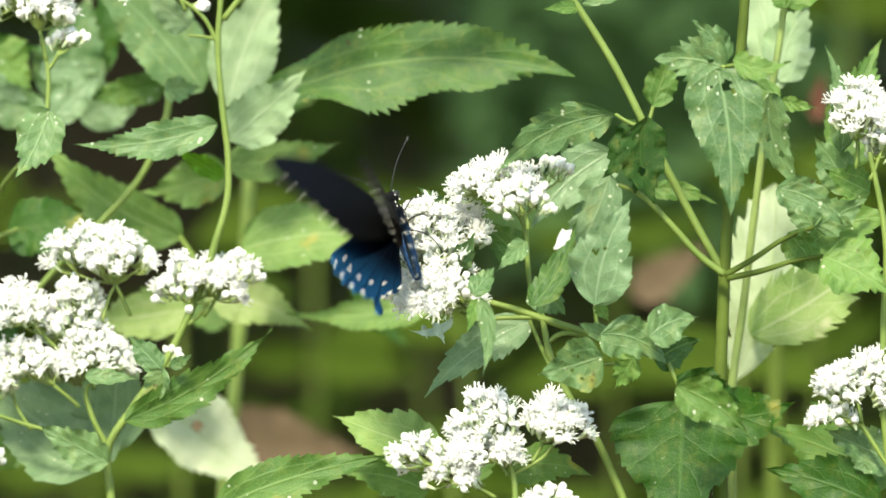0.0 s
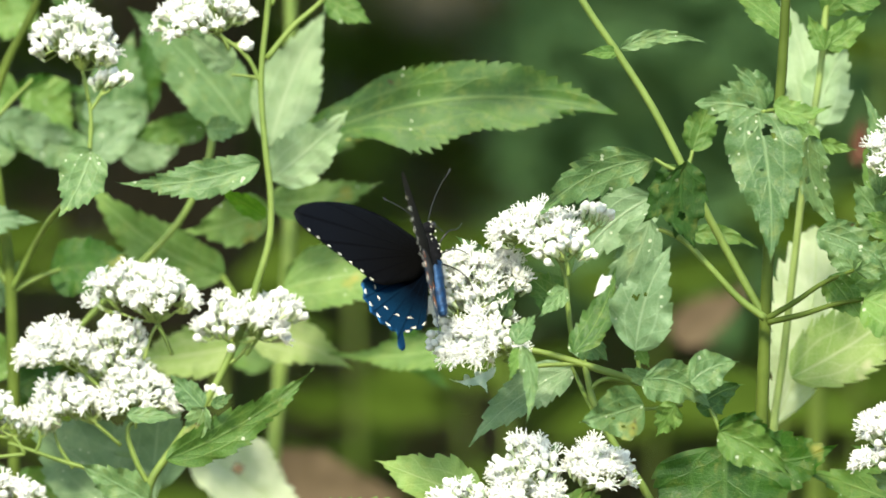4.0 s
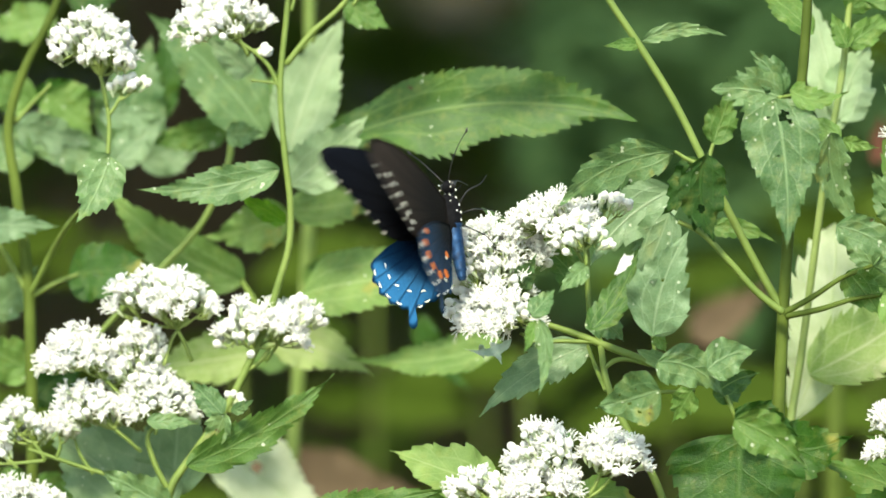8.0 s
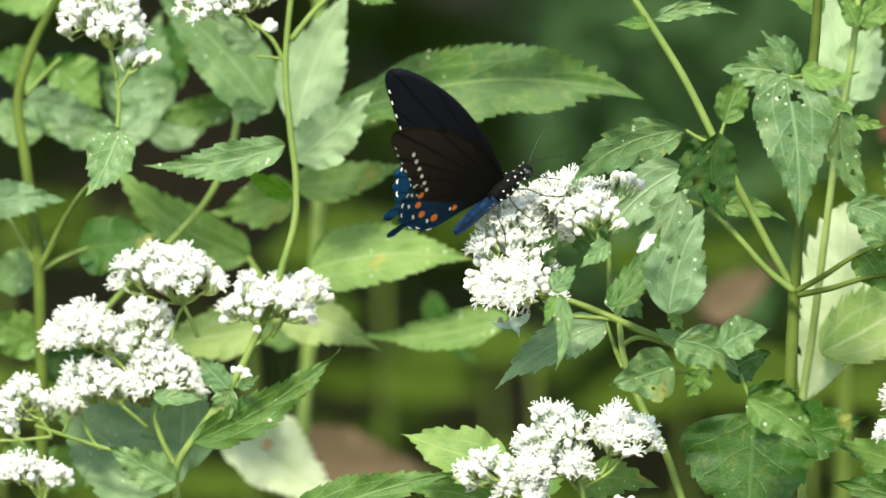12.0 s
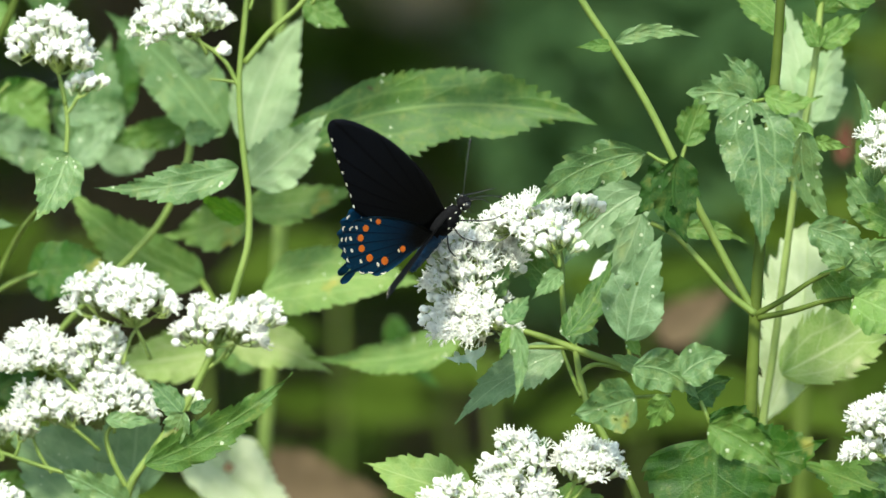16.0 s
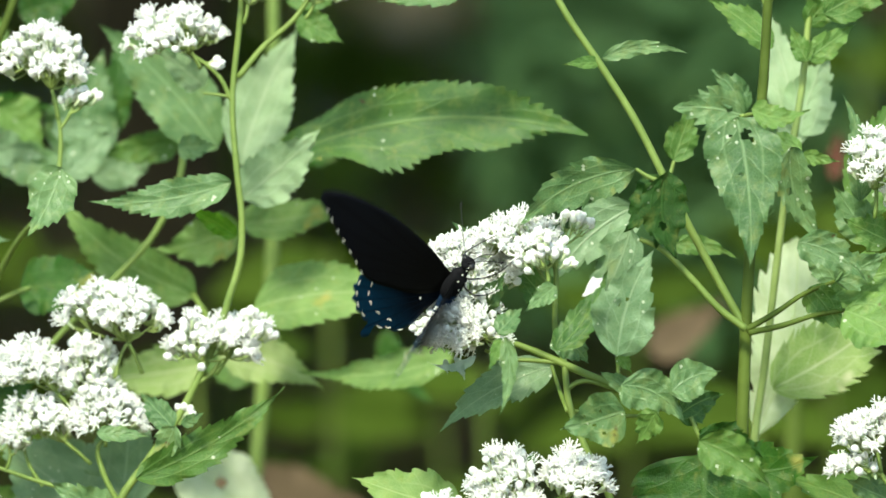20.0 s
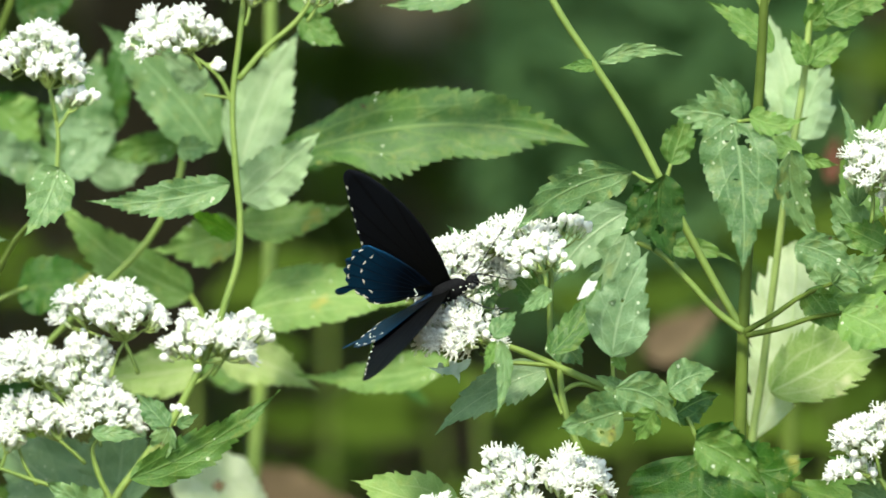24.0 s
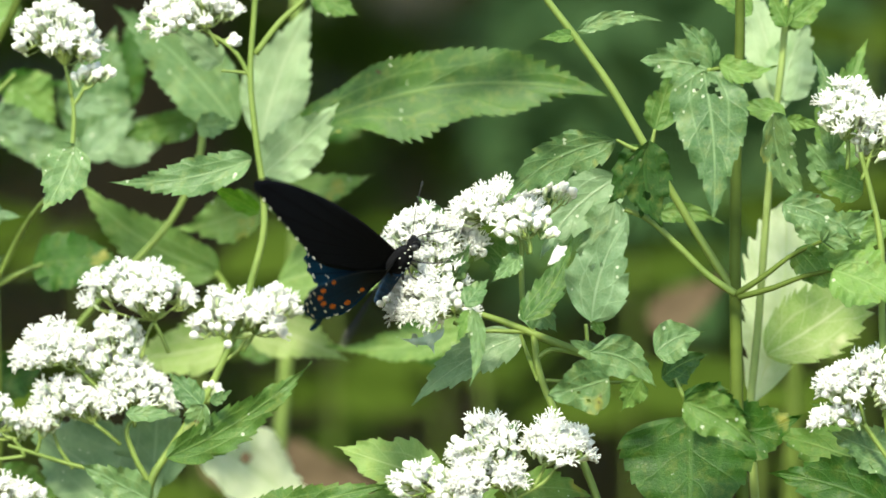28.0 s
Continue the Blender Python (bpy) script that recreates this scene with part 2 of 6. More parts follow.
def leaf(p, base, tip, width, arc=0.0, roll=0.0, droop=0.0, mat=None, teeth=11, shape=0.5, fold=0.16, holes=(), point=0.0, notch=1.0, lobes=(), label=""):
    """A toothed leaf from base to tip. arc: sideways bow, droop: bow towards the ground of the blade's depth, as shares of its length;
    roll: turn about its own axis in degrees; shape: where it is widest is moved towards the base as it falls; holes: (u, v, radius);
    lobes: (place along, gain, reach, edge +1 or -1) widen or narrow one edge."""
    base, tip = Vector(base), Vector(tip)
    way = tip - base
    length = way.length
    along = way.normalized()
    side = along.cross(VIEW_SIDE).normalized()
    side = Matrix.Rotation(radians(roll), 3, along) @ side
    up = side.cross(along)
    rnd = random.Random(int(1e5 * (abs(base.x) + abs(tip.z) + width)))
    jagged = notch > 1.4
    count = teeth if jagged else max(5, round(length / 0.0040))
    per = 7 if jagged else 6
    nu, nv = count * per, 18 if holes else 8
    bm = bmesh.new()
    uvs = bm.loops.layers.uv.new("UVMap")
    wave = [rnd.uniform(0, 6) for _ in range(4)]
    ripple = 0.075 * min(width, 0.016)
    bend = rnd.uniform(-0.07, 0.05)
    cols = []
    for i in range(nu + 1):
        s = i / nu
        a, b = 0.40 + shape * 0.55, 1.34 + 0.25 * (1 - shape) + point
        top = a / (a + b)
        hw = (s ** a) * ((1 - s) ** b) / (top ** a * (1 - top) ** b)
        hw *= 1 + 0.035 * math.sin(wave[1] + 8 * s) + 0.025 * math.sin(wave[2] + 21 * s)
        hw = max(hw, 0.03 * (1 - s) + 0.004) * width / 2
        saw = 1 - ((s * count + 0.35 * math.sin(wave[0] + 9 * s)) % 1.0)
        depth = notch * (0.00125 if not jagged else 0.0017) * min(1.0, width / 0.016) * (1 + 0.35 * math.sin(wave[1] + 31 * s) + 0.25 * math.sin(wave[3] + 13 * s))
        cut = min(0.34, depth / hw) * min(1.0, max(0.0, (s - 0.10) * 8)) * min(1.0, (0.99 - s) * 8)
        row = []
        bow = 4 * s * (1 - s)
        for k in range(nv + 1):
            v = k / nv * 2 - 1
            e = v * hw * (1 + sum(g * math.exp(-((s - c) / r) ** 2) for c, g, r, edge in lobes if v * edge > 0))
            lean = 0.0
            if abs(v) > 0.99:
                e *= 1 - cut * saw
                lean = 0.9 * cut * (1 - saw) * hw
            elif abs(v) > 0.7:
                e *= 1 - 0.25 * cut * saw
            lift = fold * abs(e) + ripple * v * v * (math.sin(wave[2] + 17 * s + (2.5 if v > 0 else 0)) + 0.4 * math.sin(wave[3] + 40 * s))
            lift -= 0.012 * length * (1 - min(1, abs(v) * 6)) * (1 - s)
            q = along * (s * length + lean) + side * (e + arc * length * bow) + up * lift
            q += up * (bend * length * bow)
            q.z += droop * length * s * (1 - s)
            row.append(bm.verts.new(q))
        cols.append(row)
    for i in range(nu):
        for k in range(nv):
            s, v = (i + 0.5) / nu, (k + 0.5) / nv * 2 - 1
            if any(((s - h[0]) * length) ** 2 + ((v - h[1]) * width / 2) ** 2 < (h[2] * width) ** 2 for h in holes):
                continue
            f = bm.faces.new((cols[i][k], cols[i + 1][k], cols[i + 1][k + 1], cols[i][k + 1]))
            for loop, (a, b) in zip(f.loops, ((i, k), (i + 1, k), (i + 1, k + 1), (i, k + 1))):
                loop[uvs].uv = (a / nu, b / nv * 2 - 1)
    ob = part("leaf", bm, mat or LEAF, p, label, base - p.location)
    ob["pivot"] = 1
    return ob


def smear(p, x, y, z, length, width, turn):
    """A dried white splash on a leaf: a thin uneven drop with a rim."""
    rnd = random.Random(8)
    bm = bmesh.new()
    hub = bm.verts.new((0, -0.0005, 0))
    rim = []
    for k in range(22):
        a = k * math.tau / 22
        r = 1 + rnd.uniform(-0.22, 0.18)
        rim.append(bm.verts.new((0.5 * length * r * math.cos(a), rnd.uniform(-0.0001, 0.0001), 0.5 * width * r * math.sin(a) * (1.1 + 0.5 * math.cos(a)))))
    for k in range(22):
        bm.faces.new((hub, rim[k], rim[(k + 1) % 22]))
    bmesh.ops.transform(bm, matrix=Matrix.Rotation(radians(turn), 4, "Y"), verts=bm.verts)
    return part("white_smear", bm, PETAL, p, "dried white splash on a leaf", Vector((x, y, z)) - p.location)


def make_heads():
    """Flower heads of a cluster: closed buds as balls on a calyx, and open heads with thread-like styles."""
    out = {"bud": [], "open": []}
    rnd = random.Random(5)
    for kind, count in (("bud", 3), ("open", 4)):
        for _ in range(count):
            bm = bmesh.new()
            if kind == "bud":
                tube(bm, [(0, 0, -0.0030), (0, 0, -0.0012), (0, 0, 0.0002)], 0.00035, 0.00090, 6, 2)
                green = len(bm.faces)
                ball(bm, (0, 0, 0.0009), 0.00132, (1, 1, rnd.uniform(1.0, 1.25)))
                ball(bm, (rnd.uniform(-0.0004, 0.0004), rnd.uniform(-0.0004, 0.0004), 0.0017), 0.0008, detail=1)
            else:
                tube(bm, [(0, 0, -0.0032), (0, 0, -0.0012), (0, 0, 0.0004)], 0.00035, 0.00090, 6, 2)
                green = len(bm.faces)
                for k in range(11):
                    a, tilt = k * 2.4, 0.15 + 0.95 * math.sqrt((k + 0.5) / 11)
                    d = Vector((math.cos(a) * math.sin(tilt), math.sin(a) * math.sin(tilt), math.cos(tilt)))
                    e = d * rnd.uniform(0.0014, 0.0019)
                    tube(bm, [d * 0.0003, e], 0.00024, 0.00050, 5)
                    ball(bm, e, 0.00066, (1, 1, 0.9), detail=1)
                    for j in range(2):
                        w = (d + Vector([rnd.uniform(-0.42, 0.42) for _ in range(3)])).normalized()
                        tube(bm, [e, e + d * 0.0008 + w * 0.0005, e + w * rnd.uniform(0.0019, 0.0030)], 0.00015, 0.00019, 4, 2)
            me = bpy.data.meshes.new("flower_head")
            bm.faces.ensure_lookup_table()
            for i, f in enumerate(bm.faces):
                f.smooth = True
                f.material_index = 0 if i < green else 1
            bm.to_mesh(me)
            bm.free()
            me.materials.append(CALYX)
            me.materials.append(PETAL)
            out[kind].append(me)
    return out


HEADS = make_heads()


def cluster(p, x, y, z, rx, rz, fluffy=0.4, foot=None, seed=1, density=1.0):
    """A flat-topped cluster of white flower heads on branching green stalks; rx, rz: its half width and half height."""
    rnd = random.Random(seed)
    o = p.location
    c = Vector((x, y, z))
    ry = rx * 0.8
    low = Vector(foot) if foot else c + Vector((0.1 * rx, 0, -1.5 * rz - 0.006))
    n = max(6, int(density * 2.15 * rx * (rz + 0.35 * ry) / 0.0022 ** 2))
    spots, tries = [], 0
    while len(spots) < n and tries < n * 12:
        tries += 1
        a, b = rnd.uniform(0, math.tau), math.sqrt(rnd.random())
        dx, dy = b * math.cos(a), b * math.sin(a)
        top = math.sqrt(max(0.0, 1 - b * b))
        h = -0.85 + 1.8 * top * rnd.uniform(0.4, 1.0) + (0.3 * rnd.uniform(-0.6, 1) if b > 0.7 else 0)
        q = c + Vector((dx * rx, dy * ry, h * rz))
        if all((q - s).length > 0.0016 for s in spots):
            spots.append(q)
    bm = bmesh.new()
    mid = low.lerp(c, 0.5)
    tube(bm, [low - o, low.lerp(mid, 0.5) - o + Vector((0.0003, 0, 0)), mid - o], 0.0008, 0.0007, 6, 3)
    made = part("flower_branch", bm, STEM, p)
    bm = bmesh.new()
    arms = []
    for k in range(max(3, n // 8)):
        s = spots[(k * 7) % len(spots)]
        j = mid.lerp(s, 0.6) + Vector((0, 0, -0.08 * rz))
        arms.append(j)
        tube(bm, [mid - o, mid.lerp(j, 0.5) - o + Vector((0, 0, -0.0008)), j - o], 0.0006, 0.0004, 5, 3)
    for s in spots:
        j = min(arms, key=lambda q: (q - s).length)
        out = (s - low.lerp(c, 0.25)).normalized()
        out = (out + Vector((rnd.uniform(-0.3, 0.3), rnd.uniform(-0.5, 0.1), 0.2))).normalized()
        tube(bm, [j - o, j.lerp(s - out * 0.003, 0.6) - o + Vector((0, 0, -0.0005)), s - out * 0.0028 - o], 0.0003, 0.00028, 4, 2)
        me = rnd.choice(HEADS["open" if rnd.random() < fluffy else "bud"])
        ob = new("flower_head", me)
        ob.parent = made
        g = rnd.uniform(0.95, 1.25)
        ob.matrix_basis = Matrix.Translation(s - o) @ out.to_track_quat("Z", "Y").to_matrix().to_4x4() @ Matrix.Rotation(rnd.uniform(0, 6), 4, "Z") @ Matrix.Diagonal((g, g, g, 1))
    tagged(part("branching", bm, STEM_PALE, made), kind="stuff")
    return made


# ---- ground and wood ----
def make_ground():
    bm = bmesh.new()
    n = 60
    grid = []
    for i in range(n + 1):
        row = []
        for j in range(n + 1):
            a, b = i / n * 2 - 1, j / n * 2 - 1
            x, y = 400 * a * abs(a) ** 2.2, 3 + 400 * b * abs(b) ** 2.2
            z = 0.05 * noise.noise(Vector((x * 0.7, y * 0.7, 0.3))) + 0.02 * noise.noise(Vector((x * 3, y * 3, 1)))
            row.append(bm.verts.new((x, y, z - 0.03)))
        grid.append(row)
    for i in range(n):
        for j in range(n):
            bm.faces.new((grid[i][j], grid[i + 1][j], grid[i + 1][j + 1], grid[i][j + 1]))
    me = bpy.data.meshes.new("ground")
    for f in bm.faces:
        f.smooth = True
    bm.to_mesh(me)
    bm.free()
    me.materials.append(LITTER)
    tagged(new("ground", me), "woodland ground covered with brown leaf litter", "ground", kind="structure")


def scatter_leaves(bm, n, box, size, rnd, lean=0.8, clump=0.0):
    """Many small pointed leaves, each two bent quads, strewn in a box; clump: share of the box that stays empty."""
    (x0, x1), (y0, y1), (z0, z1) = box
    made = 0
    while made < n:
        q = Vector((rnd.uniform(x0, x1), rnd.uniform(y0, y1), rnd.uniform(z0, z1)))
        if clump and noise.noise(q * (0.9 / max(0.3, (x1 - x0) * 0.12))) < clump - 0.5:
            made += 0.25
            continue
        made += 1
        r = size * rnd.uniform(0.6, 1.3)
        m = Matrix.Translation(q) @ Euler((rnd.uniform(-lean, lean), rnd.uniform(-lean, lean), rnd.uniform(0, 6.3))).to_matrix().to_4x4()
        v = [bm.verts.new(m @ Vector(c)) for c in ((-r, 0, -0.15 * r), (-0.2 * r, 0.42 * r, 0.1 * r), (r, 0, -0.25 * r), (-0.2 * r, -0.42 * r, 0.1 * r), (0, 0, 0))]
        bm.faces.new((v[0], v[4], v[1]))
        bm.faces.new((v[1], v[4], v[2]))
        bm.faces.new((v[2], v[4], v[3]))
        bm.faces.new((v[3], v[4], v[0]))


def tree(x, y, height, r, crown, leaves, seed, label):
    """A tapered trunk with limbs and a crown of many leaves; crown: half width, lowest and highest point."""
    rnd = random.Random(seed)
    ob = tagged(new("tree"), label, "tree", "trees of the wood")
    ob.location = (x, y, 0)
    bm = bmesh.new()
    tube(bm, [(0, 0, -0.1), (0.06, 0.03, height * 0.3), (-0.05, 0.05, height * 0.6), (0.02, 0, height)], r, r * 0.3, 12, 6, 0.05)
    trunk = part("trunk", bm, BARK, ob)
    for k in range(7):
        a, h = k * 2.4 + rnd.random(), height * rnd.uniform(0.45, 0.95)
        w = crown[0] * rnd.uniform(0.5, 0.9)
        bm = bmesh.new()
        tube(bm, [(0, 0, h), (0.5 * w * math.cos(a), 0.5 * w * math.sin(a), h + 0.25), (w * math.cos(a), w * math.sin(a), h + 0.35)], r * 0.35, r * 0.08, 7, 4)
        part("limb", bm, BARK, ob)
    bm = bmesh.new()
    for k in range(34):
        a, b = rnd.uniform(0, 6.28), math.sqrt(rnd.random())
        c = Vector((crown[0] * b * math.cos(a), crown[0] * b * math.sin(a), rnd.uniform(crown[1], crown[2])))
        g = crown[0] * rnd.uniform(0.22, 0.4)
        scatter_leaves(bm, leaves // 34, ((c.x - g, c.x + g), (c.y - g, c.y + g), (c.z - g * 0.5, c.z + g * 0.5)), 0.075, rnd)
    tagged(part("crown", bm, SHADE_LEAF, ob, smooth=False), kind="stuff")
    return ob


def undergrowth(name, label, n, box, size, seed, clump, mat=None, lean=0.8):
    rnd = random.Random(seed)
    bm = bmesh.new()
    scatter_leaves(bm, n, box, size, rnd, lean, clump)
    me = bpy.data.meshes.new(name)
    bm.to_mesh(me)
    bm.free()
    me.materials.append(mat or SHADE_LEAF)
    return tagged(new(name, me), label, "undergrowth", kind="stuff")


make_ground()
# Trees added for their crowns, above the view, which shade the background.
tree(-1.9, 6.5, 7.0, 0.17, (2.6, 2.6, 6.5), 9000, 1, "added woodland tree with grey-brown bark, crown shading the background")
tree(1.6, 5.2, 6.5, 0.13, (2.4, 2.4, 6.0), 9000, 2, "added woodland tree whose leafy crown shades the background")
tree(-0.3, 4.0, 6.0, 0.09, (2.2, 2.3, 5.4), 5000, 3, "slim young tree added behind the herbs to shade the background")
tree(0.62, 8.5, 8.0, 0.22, (3.0, 2.8, 7.0), 10000, 4, "broad woodland tree added to shade the ground behind")
tree(-1.7, 10.2, 9.0, 0.24, (3.2, 3.2, 8.0), 9000, 6, "tall tree added deep in the wood to cast shade")
# Unseen sun blocker: its crown keeps light off the undergrowth.
tree(-0.85, 2.0, 4.2, 0.07, (2.3, 2.5, 4.2), 11000, 5, "unseen young tree added so its boughs shade the undergrowth")
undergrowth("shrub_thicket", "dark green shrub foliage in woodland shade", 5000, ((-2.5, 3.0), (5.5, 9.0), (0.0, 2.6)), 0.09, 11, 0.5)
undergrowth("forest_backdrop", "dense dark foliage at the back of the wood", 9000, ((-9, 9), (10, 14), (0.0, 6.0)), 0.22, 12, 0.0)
undergrowth("green_shrub", "soft green leafy shrub behind the herbs", 620, ((0.08, 0.36), (2.4, 3.0), (0.66, 0.94)), 0.04, 13, 0.0, LEAF_TEAL)
undergrowth("low_herbs", "low olive-green herbs in the shade", 420, ((-0.5, 0.6), (2.2, 3.8), (0.1, 0.52)), 0.045, 14, 0.3)
undergrowth("fallen_leaves", "brown fallen leaves on the woodland ground", 4500, ((-2.6, 2.6), (0.2, 7.5), (0.0, 0.03)), 0.05, 15, 0.35, DEAD_LEAF, 0.3)


def shade_herb(x, y, height, seed):
    """A slim herb in the shade behind: one stem with pairs of pointed leaves."""
    rnd = random.Random(seed)
    ob = tagged(new("shade_herb"), "slim olive-green herb growing in the shade behind", "plant", "shaded herbs")
    ob.location = (x, y, 0)
    lean = rnd.uniform(-0.05, 0.05)
    bm = bmesh.new()
    tube(bm, [(0, 0, -0.04), (lean * 0.4, 0, height * 0.5), (lean, 0, height)], 0.0045, 0.002, 8, 5)
    part("stem", bm, STEM_BROWN, ob)
    for k in range(rnd.randint(5, 8)):
        h = height * (1 - 0.11 * k) - 0.01
        for side in (1, -1):
            a = rnd.uniform(-0.6, 0.6)
            b = Vector((x + lean * h / height, y, h))
            reach = rnd.uniform(0.05, 0.085)
            t = b + Vector((side * math.cos(a), math.sin(a), rnd.uniform(-0.3, 0.35))) * reach
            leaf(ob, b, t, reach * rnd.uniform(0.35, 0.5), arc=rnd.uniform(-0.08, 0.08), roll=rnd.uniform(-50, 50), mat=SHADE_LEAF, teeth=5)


shade_herb(-0.22, 0.75, 0.84, 40)
shade_herb(-0.1, 1.05, 0.84, 41)
shade_herb(0.02, 0.7, 0.8, 42)
shade_herb(0.09, 1.15, 0.81, 43)
shade_herb(0.19, 0.85, 0.83, 44)
shade_herb(0.27, 1.25, 0.88, 45)
shade_herb(-0.3, 1.3, 0.86, 46)
shade_herb(-0.03, 1.5, 0.84, 47)
shade_herb(0.15, 1.7, 0.80, 48)
shade_herb(-0.18, 1.9, 0.8, 49)
shade_herb(0.32, 1.9, 0.94, 50)
shade_herb(0.05, 2.1, 0.78, 51)
shade_herb(0.13, 0.55, 0.79, 52)

# ---- the herbs, plant by plant ----
tall_herb = plant(0.119, -0.020, "tall white-flowered herb with a thick olive stem and toothed leaves")
stem(tall_herb, [(0.1458, -0.0012, -0.0400), (0.1284, -0.0162, 0.4468), (0.1184, -0.0212, 0.8937), (0.1184, -0.0176, 0.9275), (0.1196, -0.0151, 0.9514), (0.1204, -0.0133, 0.9687), (0.1224, -0.0101, 0.9991), (0.1248, -0.0070, 1.0289), (0.1276, -0.0040, 1.0568), (0.1292, -0.0015, 1.0806), (0.1300, 0.0001, 1.0966)], 0.00263, 0.00160, STEM_BROWN)
stem(tall_herb, [(0.1204, -0.0133, 0.9687), (0.1122, -0.0118, 0.9832), (0.1032, -0.0100, 1.0001), (0.0932, -0.0079, 1.0200), (0.0812, -0.0054, 1.0439), (0.0692, -0.0034, 1.0631), (0.0588, -0.0017, 1.0787), (0.0492, 0.0001, 1.0966)], 0.00150, 0.00120)
stem(tall_herb, [(0.1198, -0.0232, 0.9698), (0.1116, -0.0226, 0.9760), (0.1007, -0.0213, 0.9878), (0.0897, -0.0202, 0.9985), (0.0828, -0.0199, 1.0017)], 0.00139, 0.00090)
stem(tall_herb, [(0.1198, -0.0233, 0.9694), (0.1305, -0.0226, 0.9754), (0.1405, -0.0220, 0.9819), (0.1514, -0.0215, 0.9862)], 0.00119, 0.00070, STEM_BROWN)
stem(tall_herb, [(0.1206, -0.0234, 0.9684), (0.1325, -0.0231, 0.9708), (0.1445, -0.0228, 0.9744), (0.1548, -0.0226, 0.9760)], 0.00119, 0.00070, STEM_BROWN)
stem(tall_herb, [(0.1292, -0.0014, 1.0816), (0.1322, -0.0007, 1.0886), (0.1372, 0.0004, 1.0986)], 0.00100, 0.00080)
stem(tall_herb, [(0.1292, -0.0014, 1.0816), (0.1252, -0.0005, 1.0906), (0.1212, 0.0006, 1.1005)], 0.00100, 0.00080)
leaf(tall_herb, (0.0812, -0.0273, 1.0271), (0.0406, -0.0186, 1.0068), 0.0186, arc=0.1, roll=-16, mat=LEAF_BLUE, teeth=9, shape=0.8, notch=1.2)
stem(tall_herb, [(0.0903, -0.0278, 1.0224), (0.0857, -0.0276, 1.0243), (0.0812, -0.0273, 1.0271)], 0.00089, 0.00059)
leaf(tall_herb, (0.0696, -0.0034, 1.0631), (0.0559, -0.0134, 1.0630), 0.0052, roll=12, teeth=5)
leaf(tall_herb, (0.0706, 0.0067, 1.0637), (0.1020, 0.0125, 1.0647), 0.0068, arc=-0.1, roll=6, mat=LEAF_BLUE, teeth=7)
leaf(tall_herb, (0.0975, 0.0328, 1.0245), (0.1050, 0.0304, 1.0461), 0.0126, roll=4, mat=LEAF, teeth=5)
stem(tall_herb, [(0.0951, 0.0320, 1.0170), (0.0963, 0.0324, 1.0203), (0.0975, 0.0328, 1.0245)], 0.00092, 0.00061)
# Three crumpled leaves whose shade is put into their colour.
leaf(tall_herb, (0.0905, -0.0227, 1.0239), (0.0771, -0.0225, 1.0043), 0.0165, arc=-0.08, roll=16, mat=LEAF_SHADED, teeth=8, label="crumpled leaf with shade painted into its dark green")
leaf(tall_herb, (0.0920, -0.0326, 1.0268), (0.0949, -0.0336, 0.9959), 0.0190, arc=0.10, roll=-16, mat=LEAF_SHADED, teeth=8, shape=0.8, holes=((0.62, 0.1, 0.09),), label="crumpled leaf with shade painted into its dark green")
leaf(tall_herb, (0.0887, -0.0270, 1.0247), (0.0881, -0.0270, 0.9984), 0.0150, arc=-0.05, roll=8, mat=LEAF_SHADED, teeth=8, shape=0.8)
leaf(tall_herb, (0.0828, 0.0211, 1.0092), (0.0528, 0.0101, 0.9828), 0.0211, arc=0.08, roll=-2, mat=LEAF_MILK, teeth=8, shape=0.5)
leaf(tall_herb, (0.0955, 0.0395, 0.9931), (0.1210, 0.0365, 0.9882), 0.0082, arc=-0.1, roll=8, mat=LEAF, teeth=5)
leaf(tall_herb, (0.0812, 0.0154, 1.0026), (0.0633, 0.0233, 0.9640), 0.0186, arc=-0.06, roll=16, mat=LEAF_MILK, teeth=8, shape=0.5)
hanging_leaf = leaf(tall_herb, (0.1150, -0.0455, 1.0470), (0.1191, -0.0550, 0.9954), 0.0268, arc=-0.035, roll=6, mat=LEAF_BLUE, teeth=15, shape=-0.05, point=-0.30, notch=0.8, holes=((0.10, -0.20, 0.05), (0.13, -0.10, 0.05), (0.16, -0.28, 0.035), (0.38, 0.15, 0.022), (0.42, 0.22, 0.018), (0.40, 0.32, 0.016), (0.64, 0.12, 0.02), (0.12, 0.30, 0.016), (0.46, -0.1, 0.012)), label="hanging leaf with pale specks and insect holes")
torn_leaf = leaf(tall_herb, (0.1180, -0.0430, 1.0470), (0.0930, -0.0430, 1.0500), 0.0190, arc=0.06, roll=-8, mat=LEAF_BLUE, teeth=6, shape=0.1, point=-0.45, notch=1.7)
torn_lobe = leaf(tall_herb, (0.1180, -0.0420, 1.0478), (0.1062, -0.0420, 1.0636), 0.0120, arc=0.10, roll=-8, mat=LEAF_BLUE, teeth=5, shape=0.35, point=-0.2, notch=1.6)
shoulder_leaf = leaf(tall_herb, (0.1203, -0.0450, 1.0500), (0.1402, -0.0500, 1.0499), 0.0098, arc=0.16, roll=-12, mat=LEAF, teeth=7, shape=0.4)
hanging_stalk = stem(tall_herb, [(0.1252, -0.0200, 1.0466), (0.1215, -0.0400, 1.0478), (0.1165, -0.0440, 1.0472)], 0.00085, 0.00065)
leaf(tall_herb, (0.1514, -0.0215, 0.9862), (0.1424, -0.0208, 1.0012), 0.0127, roll=-7, mat=LEAF_BLUE, teeth=5)
